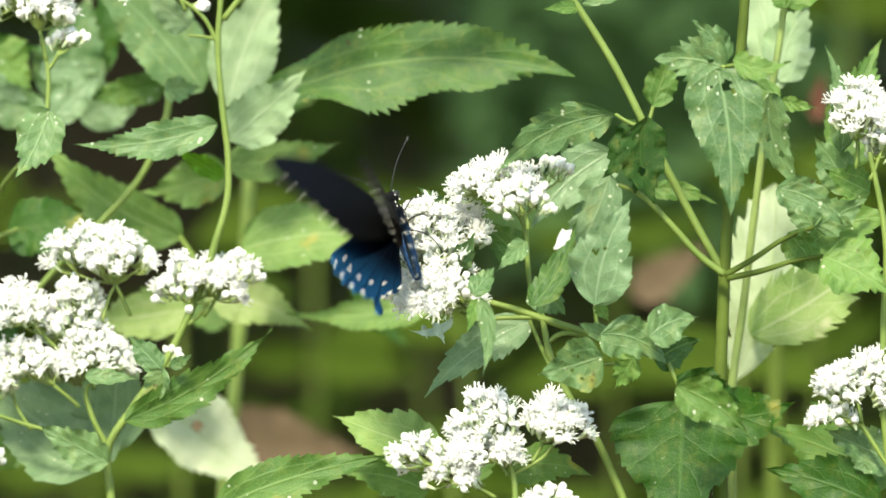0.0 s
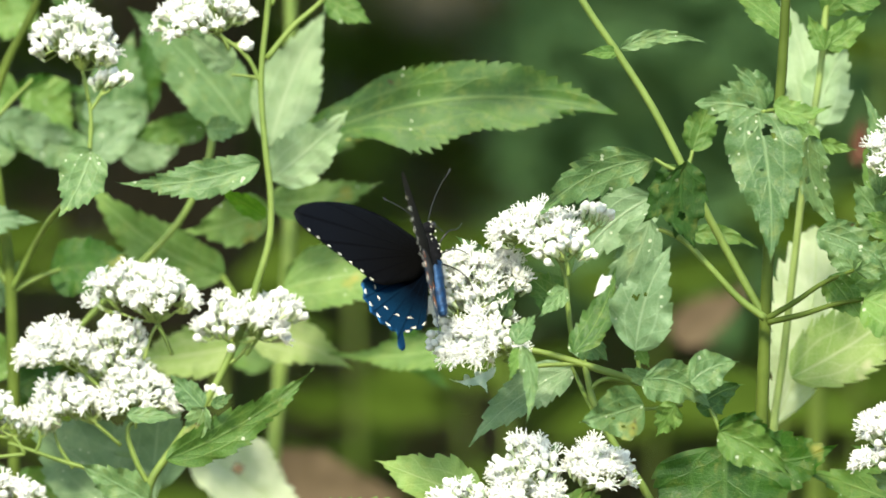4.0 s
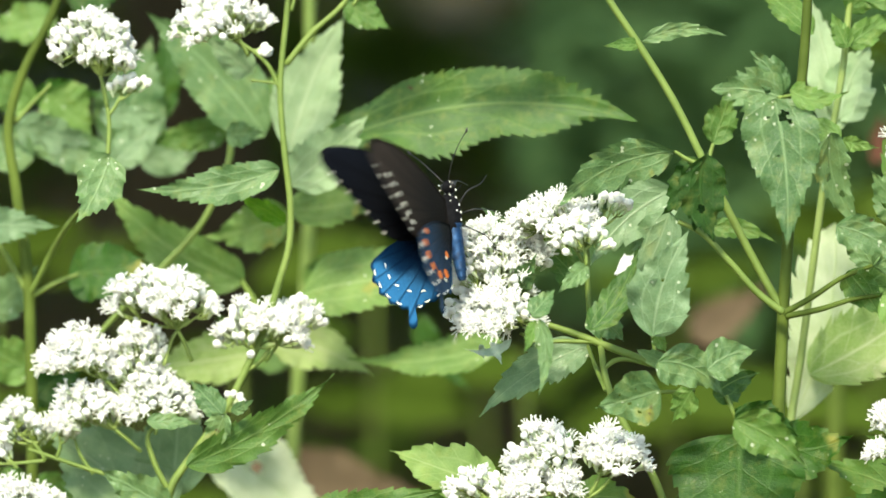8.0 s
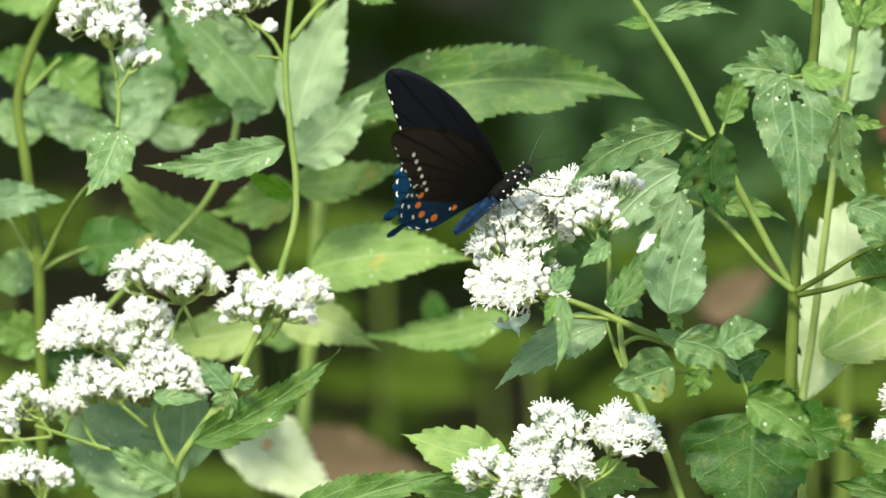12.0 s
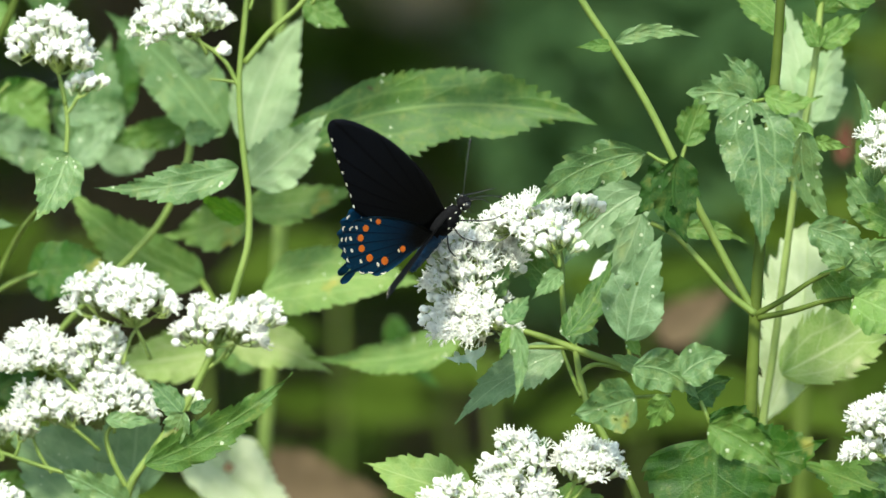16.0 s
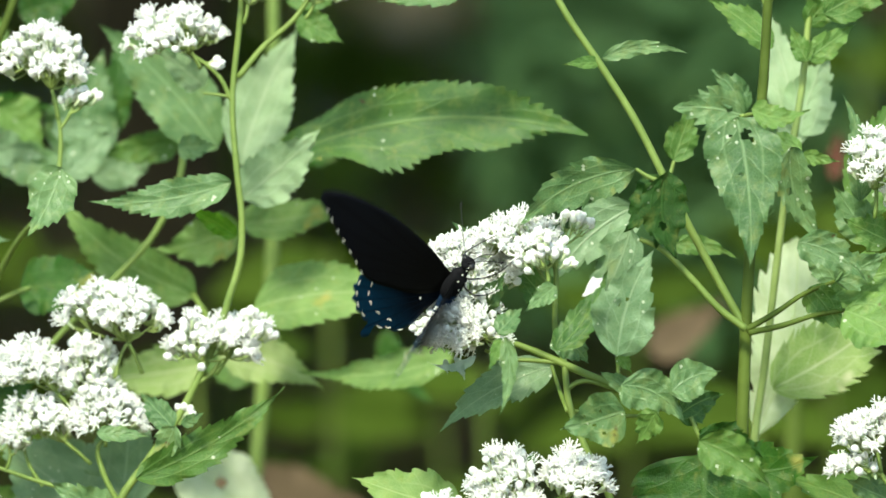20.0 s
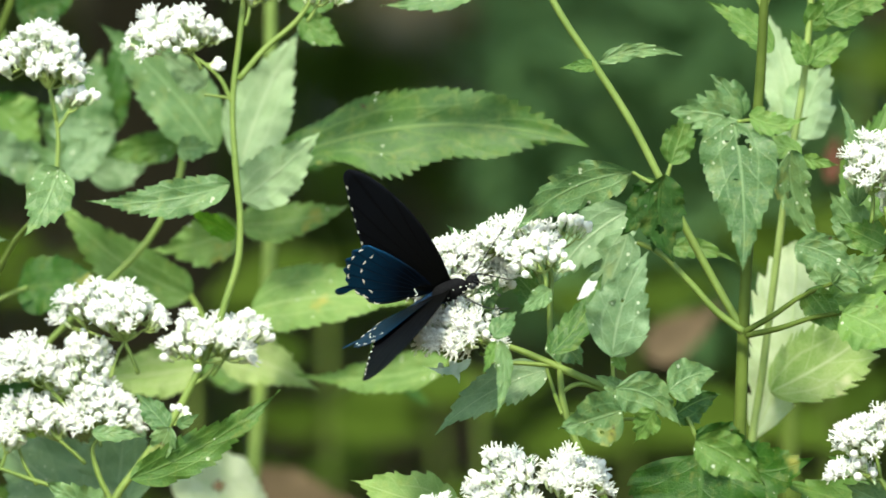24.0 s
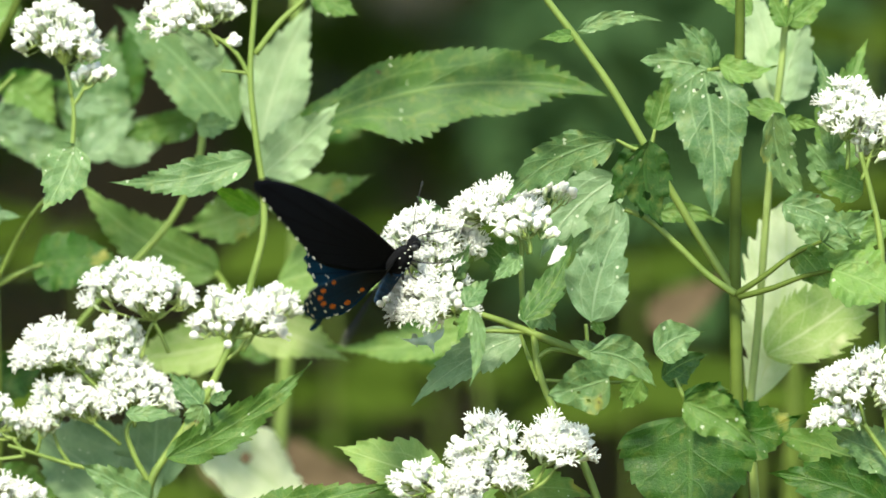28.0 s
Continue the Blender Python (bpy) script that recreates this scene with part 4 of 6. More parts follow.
cluster(left_herb, -0.1290, 0.0427, 0.9271, 0.0119, 0.0095, 0.5, foot=(-0.1100, 0.0410, 0.9111), seed=132)
cluster(left_herb, -0.1533, 0.0420, 0.9210, 0.0107, 0.0087, 0.3, foot=(-0.1450, 0.0407, 0.9080), seed=133)
cluster(left_herb, -0.1378, 0.0418, 0.9193, 0.0062, 0.0037, 0.0, foot=(-0.1409, 0.0408, 0.9091), seed=134)
cluster(left_herb, -0.1574, 0.0394, 0.8964, 0.0095, 0.0054, 0.4, foot=(-0.1491, 0.0382, 0.8845), seed=135)
cluster(left_herb, -0.1450, 0.0393, 0.8947, 0.0062, 0.0045, 0.3, foot=(-0.1491, 0.0380, 0.8824), seed=136)
cluster(left_herb, -0.1605, 0.0410, 0.9111, 0.0037, 0.0041, 0, foot=(-0.1553, 0.0403, 0.9050), seed=137)
cluster(left_herb, -0.0766, 0.0430, 0.9302, 0.0029, 0.0021, 0, foot=(-0.0781, 0.0425, 0.9255), seed=138, density=1.6)
cluster(left_herb, -0.0655, 0.0563, 1.0566, 0.0016, 0.0016, 0, foot=(-0.0698, 0.0563, 1.0566), seed=139, density=1.6)
long_leaf = leaf(left_herb, (-0.0557, 0.1019, 1.0120), (0.0729, 0.0835, 1.0283), 0.0300, arc=-0.105, roll=-12, mat=LEAF_MID, teeth=24, shape=1.2, fold=0.22, notch=1.35, point=-0.2, lobes=((0.43, 0.50, 0.09, 1), (0.22, -0.25, 0.12, 1), (0.92, -0.55, 0.09, 1), (0.72, 0.15, 0.08, 1), (0.80, 0.16, 0.10, -1)), label="long arching leaf with yellow flecks and toothed edge")
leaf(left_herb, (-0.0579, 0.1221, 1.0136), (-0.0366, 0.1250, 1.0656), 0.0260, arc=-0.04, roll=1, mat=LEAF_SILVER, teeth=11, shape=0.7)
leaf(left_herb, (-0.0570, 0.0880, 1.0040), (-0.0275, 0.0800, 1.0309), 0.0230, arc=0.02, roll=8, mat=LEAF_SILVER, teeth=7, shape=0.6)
leaf(left_herb, (-0.0592, 0.0418, 1.0145), (-0.1112, 0.0353, 1.0079), 0.0152, arc=-0.06, roll=4, mat=LEAF_BLUE, teeth=10, shape=0.5)
leaf(left_herb, (-0.0582, 0.1299, 0.9914), (-0.0145, 0.1288, 1.0001), 0.0180, arc=0.06, roll=-17, mat=LEAF_LIGHT, teeth=8, shape=0.4)
leaf(left_herb, (-0.0586, 0.1298, 0.9904), (-0.0908, 0.1301, 0.9806), 0.0205, arc=-0.08, roll=-13, mat=LEAF_LIGHT, teeth=6)
leaf(left_herb, (-0.0578, 0.0597, 0.9931), (-0.0750, 0.0501, 1.0044), 0.0087, roll=-17, mat=LEAF_SUNNY, teeth=6)
leaf(left_herb, (-0.0530, 0.1166, 0.9606), (0.0102, 0.1088, 0.9647), 0.0277, arc=-0.05, roll=-20, mat=LEAF_LIGHT, teeth=12, shape=0.55)
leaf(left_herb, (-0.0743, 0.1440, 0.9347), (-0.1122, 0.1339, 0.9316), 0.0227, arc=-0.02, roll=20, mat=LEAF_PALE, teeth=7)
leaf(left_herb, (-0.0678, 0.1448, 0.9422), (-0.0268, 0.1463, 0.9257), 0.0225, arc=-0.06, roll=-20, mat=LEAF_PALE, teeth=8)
leaf(left_herb, (0.0227, 0.1246, 0.9414), (-0.0362, 0.1241, 0.9350), 0.0163, arc=-0.06, roll=20, mat=LEAF_LIGHT, teeth=11)
leaf(left_herb, (-0.0917, 0.0008, 0.9117), (-0.0390, 0.0158, 0.9430), 0.0170, arc=0.06, roll=16, mat=LEAF_MID, teeth=12, shape=0.6)
leaf(left_herb, (-0.0986, 0.0587, 0.8887), (-0.1477, 0.0738, 0.9181), 0.0458, arc=-0.02, roll=28, mat=LEAF_MILK, teeth=11, shape=0.6)
leaf(left_herb, (-0.1012, 0.0690, 0.8903), (-0.0977, 0.0672, 0.9348), 0.0314, arc=0.05, roll=-25, mat=LEAF_MILK, teeth=8, shape=0.7)
leaf(left_herb, (-0.0992, 0.0289, 0.8921), (-0.1248, 0.0291, 0.9066), 0.0164, roll=-9, mat=LEAF_BLUE, teeth=5)
leaf(left_herb, (-0.0790, 0.0126, 0.9285), (-0.0912, 0.0162, 0.9409), 0.0106, roll=4, mat=LEAF_BLUE, teeth=6)
leaf(left_herb, (-0.0780, 0.0028, 0.9304), (-0.0849, 0.0083, 0.9141), 0.0109, roll=8, mat=LEAF_BLUE, teeth=6)
leaf(left_herb, (-0.0755, 0.0028, 0.9308), (-0.0673, -0.0025, 0.9360), 0.0048, roll=-3, mat=LEAF_BLUE, teeth=5)
leaf(left_herb, (-0.1064, 0.0124, 0.9264), (-0.0871, 0.0129, 0.9253), 0.0069, roll=-18, mat=LEAF_BLUE, teeth=6)
leaf(left_herb, (-0.0672, 0.1328, 1.0191), (-0.1127, 0.1284, 1.0665), 0.0289, arc=0.05, roll=8, mat=LEAF_BLUE, teeth=12, shape=0.6)
leaf(left_herb, (-0.0761, 0.1369, 0.9626), (-0.1284, 0.1346, 1.0006), 0.0241, arc=-0.08, roll=-14, mat=LEAF_LIGHT, teeth=12, shape=0.5)
leaf(left_herb, (-0.0822, 0.1629, 1.0187), (-0.1155, 0.1547, 1.0140), 0.0139, roll=-10, mat=LEAF_MID, teeth=6)
leaf(left_herb, (-0.0806, 0.0929, 1.0225), (-0.0657, 0.0863, 1.0241), 0.0105, roll=1, mat=LEAF_BLUE, teeth=6)
leaf(left_herb, (-0.0365, 0.0981, 1.0715), (-0.0193, 0.0962, 1.0618), 0.0130, roll=-7, mat=LEAF, teeth=5)
leaf(left_herb, (-0.0407, 0.0986, 1.0768), (-0.0093, 0.1029, 1.0849), 0.0126, roll=-10, mat=LEAF, teeth=6)
leaf(left_herb, (0.0340, 0.0498, 1.0909), (-0.0066, 0.0584, 1.0795), 0.0115, arc=-0.06, roll=17, mat=LEAF_BLUE, teeth=8)
leaf(left_herb, (-0.1261, 0.1516, 1.0067), (-0.1059, 0.1590, 1.0245), 0.0151, roll=-2, mat=LEAF_MILK, teeth=5)
leaf(left_herb, (-0.1272, 0.1517, 1.0077), (-0.1672, 0.1531, 1.0184), 0.0173, roll=3, mat=LEAF_BLUE, teeth=7)
leaf(left_herb, (-0.0712, 0.0953, 1.0454), (-0.0886, 0.0861, 1.0608), 0.0126, roll=-3, mat=LEAF_SILVER, teeth=5)
leaf(left_herb, (-0.0564, 0.1180, 1.0011), (-0.0486, 0.1220, 1.0200), 0.0090, roll=8, mat=LEAF_SILVER, teeth=5)

side_herb = plant(-0.156, 0.098, "herb with olive stems and soft green leaves")
stem(side_herb, [(-0.1524, 0.1171, -0.0400), (-0.1439, 0.1021, 0.4355), (-0.1539, 0.0971, 0.8711), (-0.1545, 0.1038, 0.9343), (-0.1560, 0.1075, 0.9702), (-0.1603, 0.1108, 1.0018), (-0.1630, 0.1133, 1.0250), (-0.1577, 0.1153, 1.0440), (-0.1471, 0.1175, 1.0651), (-0.1386, 0.1199, 1.0882)], 0.00265, 0.00148, STEM_BROWN)
stem(side_herb, [(-0.1552, 0.1065, 0.9607), (-0.1464, 0.0982, 0.9776), (-0.1388, 0.0794, 0.9901), (-0.1292, 0.0606, 1.0024), (-0.1222, 0.0518, 1.0136)], 0.00117, 0.00085)
stem(side_herb, [(-0.1545, 0.1065, 0.9607), (-0.1471, 0.1070, 0.9649), (-0.1365, 0.1074, 0.9691)], 0.00117, 0.00085)
stem(side_herb, [(-0.1552, 0.1065, 0.9607), (-0.1630, 0.1080, 0.9744), (-0.1747, 0.1097, 0.9913)], 0.00117, 0.00085)
stem(side_herb, [(-0.1603, 0.1134, 1.0260), (-0.1535, 0.1142, 1.0334), (-0.1471, 0.1148, 1.0398)], 0.00095, 0.00074)
stem(side_herb, [(-0.1224, 0.0518, 1.0136), (-0.1220, 0.0539, 1.0340), (-0.1244, 0.0550, 1.0443)], 0.00093, 0.00062)
cluster(side_herb, -0.1275, 0.0565, 1.0590, 0.0165, 0.0128, 0.3, foot=(-0.1224, 0.0541, 1.0361), seed=120)
cluster(side_herb, -0.1145, 0.0550, 1.0443, 0.0070, 0.0033, 0.0, foot=(-0.1220, 0.0538, 1.0330), seed=121)
leaf(side_herb, (-0.1202, 0.0324, 1.0204), (-0.1319, 0.0187, 0.9970), 0.0188, arc=-0.05, roll=-3, mat=LEAF_BLUE, teeth=5, shape=0.4)
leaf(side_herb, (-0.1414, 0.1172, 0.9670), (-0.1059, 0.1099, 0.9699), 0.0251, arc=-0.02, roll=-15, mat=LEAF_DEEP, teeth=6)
leaf(side_herb, (-0.1772, 0.0893, 0.9880), (-0.1431, 0.0966, 0.9879), 0.0155, arc=-0.04, roll=-5, mat=LEAF_MILK, teeth=6)
leaf(side_herb, (-0.1629, 0.1530, 1.0206), (-0.1327, 0.1528, 1.0141), 0.0173, roll=15, mat=LEAF_MILK, teeth=5)
leaf(side_herb, (-0.1524, 0.1743, 1.0320), (-0.1351, 0.1753, 1.0155), 0.0240, roll=-8, mat=LEAF, teeth=5)
leaf(side_herb, (-0.1564, 0.1518, 1.0088), (-0.1833, 0.1645, 1.0186), 0.0194, roll=-5, mat=LEAF_BLUE, teeth=5)
leaf(side_herb, (-0.1578, 0.1740, 1.0287), (-0.1808, 0.1634, 1.0382), 0.0174, roll=7, mat=LEAF, teeth=5)
leaf(side_herb, (-0.1549, 0.1234, 0.9297), (-0.1798, 0.1152, 0.9436), 0.0193, roll=-7, mat=LEAF, teeth=5)
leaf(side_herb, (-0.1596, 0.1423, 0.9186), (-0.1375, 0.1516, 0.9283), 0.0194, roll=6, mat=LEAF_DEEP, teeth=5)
leaf(side_herb, (-0.1721, 0.1256, 0.9510), (-0.1520, 0.1161, 0.9714), 0.0171, roll=-2, mat=LEAF_BLUE, teeth=5)
leaf(side_herb, (-0.1263, 0.1919, 1.0075), (-0.1130, 0.1946, 1.0535), 0.0286, roll=-1, mat=LEAF_BLUE, teeth=9)
leaf(side_herb, (-0.1175, 0.1914, 1.0031), (-0.0886, 0.1858, 1.0168), 0.0198, roll=3, mat=LEAF_MILK, teeth=5)
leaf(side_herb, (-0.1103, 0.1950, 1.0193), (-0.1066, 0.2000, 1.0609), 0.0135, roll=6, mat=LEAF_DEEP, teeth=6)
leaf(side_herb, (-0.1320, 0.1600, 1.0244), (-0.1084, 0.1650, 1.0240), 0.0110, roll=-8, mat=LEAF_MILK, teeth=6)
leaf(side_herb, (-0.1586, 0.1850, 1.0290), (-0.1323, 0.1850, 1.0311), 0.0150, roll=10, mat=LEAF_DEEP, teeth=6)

back_herb = plant(-0.057, 0.297, "out-of-focus herb stem and pale leaves behind the flowers")
stem(back_herb, [(-0.0903, 0.3154, -0.0400), (-0.0547, 0.3004, 0.4223), (-0.0647, 0.2954, 0.8447), (-0.0624, 0.2981, 0.8700), (-0.0589, 0.3025, 0.9116), (-0.0554, 0.3076, 0.9600), (-0.0548, 0.3131, 1.0131), (-0.0548, 0.3199, 1.0777)], 0.00348, 0.00232, STEM)
# Whitened colour in place of direct sun on this leaf.
leaf(back_herb, (-0.0898, 0.1750, 0.8966), (-0.0395, 0.1850, 0.8562), 0.0320, arc=-0.03, roll=-22, mat=LEAF_SUN_PAINTED, teeth=11, notch=1.2, holes=((0.33, -0.1, 0.07),), label="leaf with sunlight painted in cream, dark hole, brown specks")
leaf(back_herb, (-0.0101, 0.2845, 0.9324), (0.0117, 0.2784, 0.9030), 0.0138, arc=0.1, roll=16, mat=LEAF_DEEP, teeth=6)
leaf(back_herb, (-0.0526, 0.3421, 1.0013), (-0.0150, 0.3323, 1.0057), 0.0164, roll=9, mat=LEAF_DEEP, teeth=6)

shaded_herb = plant(0.172, 0.475, "out-of-focus olive herb in the shade behind")
stem(shaded_herb, [(0.1543, 0.4933, -0.0400), (0.1828, 0.4783, 0.4073), (0.1728, 0.4733, 0.8146), (0.1735, 0.4780, 0.8594), (0.1745, 0.4832, 0.9091)], 0.00500, 0.00300, STEM_BROWN)
leaf(shaded_herb, (0.1213, 0.7304, 0.8691), (0.1599, 0.7348, 0.8949), 0.0220, roll=-4, mat=DEAD_LEAF, teeth=7, label="withered pinkish brown leaf")
leaf(shaded_herb, (-0.0842, 0.5746, 0.8225), (-0.0062, 0.5730, 0.8148), 0.0390, roll=9, mat=DEAD_LEAF, teeth=12, label="withered brown leaf near the ground")
leaf(shaded_herb, (-0.0920, 0.5755, 0.8302), (-0.0374, 0.5700, 0.8022), 0.0234, roll=-14, mat=DEAD_LEAF, teeth=9, label="withered brown leaf near the ground")
leaf(shaded_herb, (0.1920, 0.4903, 0.9762), (0.1933, 0.4836, 0.9993), 0.0085, roll=-15, mat=RUST, teeth=5, label="rust-red withered leaf")
leaf(back_herb, (-0.0591, 0.2231, 0.9215), (-0.0908, 0.2333, 0.9384), 0.0202, roll=5, mat=LEAF, teeth=6)
leaf(back_herb, (-0.0547, 0.2271, 0.9594), (-0.0324, 0.2368, 0.9470), 0.0179, roll=7, mat=LEAF, teeth=5)
leaf(back_herb, (-0.0540, 0.2545, 1.0292), (-0.0774, 0.2422, 1.0211), 0.0181, roll=6, mat=LEAF, teeth=5)
leaf(side_herb, (-0.1575, 0.1387, 0.8842), (-0.1330, 0.1444, 0.8746), 0.0194, roll=8, mat=LEAF, teeth=5)
leaf(side_herb, (-0.1560, 0.1191, 0.8893), (-0.1763, 0.1182, 0.8808), 0.0171, roll=-5, mat=LEAF, teeth=5)
leaf(side_herb, (-0.1491, 0.1774, 1.0612), (-0.1795, 0.1757, 1.0548), 0.0174, roll=11, mat=LEAF, teeth=5)
leaf(side_herb, (-0.1448, 0.1781, 1.0677), (-0.1205, 0.1732, 1.0746), 0.0196, roll=1, mat=LEAF_DEEP, teeth=5)


# ---- the butterfly ----
def wing_material(name, outer, inner, vein, sheen_from, sheen_to, rough, metal):
    """Scaled wing membrane: dark at the root, coloured towards the margin; veins fan out from the root (UV in centimetres)."""
    m, t, b = material(name, rough, metal)
    uv = t.nodes.new("ShaderNodeUVMap")
    sep = t.nodes.new("ShaderNodeSeparateXYZ")
    link(t, uv.outputs[0], sep.inputs[0])
    x, y = sep.outputs[0], sep.outputs[1]
    far = calc(t, "SQRT", calc(t, "ADD", calc(t, "MULTIPLY", x, x), calc(t, "MULTIPLY", y, y)))
    turn = calc(t, "ARCTAN2", y, calc(t, "ADD", x, 0.001))
    rib = calc(t, "ABSOLUTE", calc(t, "SUBTRACT", calc(t, "FRACT", calc(t, "MULTIPLY", turn, 5.2)), 0.5))
    ribs = calc(t, "SUBTRACT", 1.0, ramp(t, rib, 0.02, 0.10), clamp=True)
    f = ramp(t, calc(t, "ADD", far, calc(t, "MULTIPLY", grain(t, 260, 3), 0.5)), sheen_from, sheen_to)
    col = blend(t, f, inner, outer)
    col = blend(t, calc(t, "MULTIPLY", ribs, 0.7), col, vein)
    col = blend(t, ramp(t, grain(t, 2600, 2), 0.35, 0.7), blend(t, 1.0, col, (0.72, 0.72, 0.75), "MULTIPLY"), col)
    link(t, col, b.inputs["Base Color"])
    b.inputs["Specular IOR Level"].default_value = 0.04
    bumped(t, b, calc(t, "ADD", ribs, calc(t, "MULTIPLY", grain(t, 1800, 2), 0.4)), 0.25, 0.0003)
    return m


FOREWING = wing_material("black_forewing", (0.005, 0.006, 0.009), (0.004, 0.004, 0.004), (0.002, 0.002, 0.003), 1.2, 4.2, 0.6, 0.25)
HINDWING = wing_material("blue_hindwing", (0.009, 0.056, 0.135), (0.004, 0.007, 0.014), (0.004, 0.017, 0.042), 1.45, 2.9, 0.48, 0.75)
FORE_UNDER = wing_material("brown_black_forewing_underside", (0.040, 0.029, 0.023), (0.008, 0.007, 0.006), (0.004, 0.003, 0.003), 1.5, 5.0, 0.65, 0.0)
HIND_UNDER = wing_material("blue_black_hindwing_underside", (0.007, 0.038, 0.090), (0.006, 0.006, 0.006), (0.003, 0.006, 0.012), 0.9, 2.4, 0.45, 0.25)
BODY = plain("black_furry_body", (0.004, 0.004, 0.005), (0.010, 0.010, 0.012), 600, 0.95, 0, 0.6, 0.0, 0.08)
ABDOMEN = plain("steel_blue_abdomen", (0.006, 0.020, 0.055), (0.012, 0.060, 0.160), 500, 0.45, 0.6, 0.4)
SPOT = plain("cream_spot", (0.72, 0.70, 0.60), (0.86, 0.85, 0.78), 900, 0.7, 0, 0.2)
ORANGE = plain("orange_spot", (0.56, 0.115, 0.006), (0.70, 0.18, 0.012), 900, 0.65, 0, 0.2)
BLACK = plain("black_chitin", (0.006, 0.006, 0.007), (0.014, 0.014, 0.016), 900, 0.4, 0, 0.2)

# outlines in centimetres: forward along the body, outward along the span
FORE_EDGE = ((0.35, 0.0), (0.62, 0.6), (0.92, 1.3), (1.15, 2.2), (1.25, 3.1), (1.18, 4.0), (0.98, 4.8), (0.70, 5.35), (0.42, 5.55), (0.12, 5.46),
             (-0.18, 5.08), (-0.40, 4.72), (-0.68, 4.28), (-0.90, 3.88), (-1.18, 3.42), (-1.40, 3.02), (-1.68, 2.62), (-1.76, 2.15), (-1.52, 1.4), (-1.10, 0.5), (-0.6, 0.05))
HIND_EDGE = ((-0.45, 0.0), (-0.50, 0.9), (-0.75, 1.7), (-1.15, 2.4), (-1.58, 2.80), (-1.84, 2.73), (-2.12, 2.80), (-2.34, 2.60), (-2.64, 2.60), (-2.79, 2.35), (-3.04, 2.26),
             (-3.11, 2.00), (-3.30, 1.84), (-3.30, 1.68), (-3.50, 1.63), (-3.76, 1.69), (-3.96, 1.66), (-4.04, 1.54), (-3.94, 1.42), (-3.74, 1.38), (-3.48, 1.42), (-3.28, 1.36),
             (-3.32, 1.18), (-3.14, 0.96), (-3.14, 0.70), (-2.92, 0.50), (-2.40, 0.30), (-1.60, 0.16), (-0.9, 0.0))


def wing(name, edge, root, hub, mat, under, parent, mirror, span, camber):
    """A thin cambered wing: rings from a hub in its middle to the outline, closed on both faces."""
    bm = bmesh.new()
    uvs = bm.loops.layers.uv.new("UVMap")
    line = [Vector((a, b, 0)) for a, b in edge]
    fine = curve_points([*line, line[0]], 4)[:-1]
    rings, sheets, n = 9, [], len(fine)

    def spot(a, b, z):
        return bm.verts.new((a * 0.01, mirror * b * 0.01, (z + rise(root, a, b, span, camber)) * 0.01))

    for z in (0.011, -0.011):
        rows = []
        for k in range(1, rings + 1):
            s = k / rings
            rows.append([spot(hub[0] + (q.x - hub[0]) * s, hub[1] + (q.y - hub[1]) * s, z * (1 - 0.6 * s)) for q in fine])
        sheets.append((spot(hub[0], hub[1], z), rows))
    for side, (mid, rows) in enumerate(sheets):
        flip = (side == 0) == (mirror > 0)
        for i in range(n):
            i2 = (i + 1) % n
            f = [mid, rows[0][i], rows[0][i2]]
            bm.faces.new(f if flip else f[::-1]).material_index = side
            for a, b in zip(rows, rows[1:]):
                f = [a[i], b[i], b[i2], a[i2]]
                bm.faces.new(f if flip else f[::-1]).material_index = side
    top, low = sheets[0][1][-1], sheets[1][1][-1]
    for i in range(n):
        bm.faces.new((top[i], low[i], low[(i + 1) % n], top[(i + 1) % n]))
    for f in bm.faces:
        for loop in f.loops:
            c = loop.vert.co
            loop[uvs].uv = (abs(c.y) * 100, c.x * 100 - root[0])
    ob = part(name, bm, mat, parent)
    ob.data.materials.append(under)
    return ob


def mark(w, name, a, b, ra, rb, turn, mat, mirror, face, z, bow=0.0):
    """A spot of scales on a wing's face (1: above, -1: below), raised by a hair; bow: bends it to a crescent."""
    bm = bmesh.new()
    bmesh.ops.create_circle(bm, cap_ends=True, segments=16, radius=1)
    for v in bm.verts:
        v.co.x += bow * v.co.y * v.co.y
    m = Matrix.Translation((a * 0.01, mirror * b * 0.01, (z + face * 0.015) * 0.01)) @ Matrix.Rotation(radians(turn * mirror), 4, "Z") @ Matrix.Diagonal((ra * 0.01, rb * 0.01, 1, 1))
    bmesh.ops.transform(bm, matrix=m, verts=bm.verts)
    top = bmesh.ops.extrude_face_region(bm, geom=bm.faces[:])["geom"]
    bmesh.ops.translate(bm, vec=(0, 0, face * 0.00008), verts=[g for g in top if isinstance(g, bmesh.types.BMVert)])
    bmesh.ops.recalc_face_normals(bm, faces=bm.faces)
    return part(name, bm, mat, w, smooth=False)


def rise(root, a, b, edge_far, camber):
    s = min(1.0, math.hypot(a - root[0], b - root[1]) / edge_far)
    return camber * math.sin(math.pi * s) * 0.5


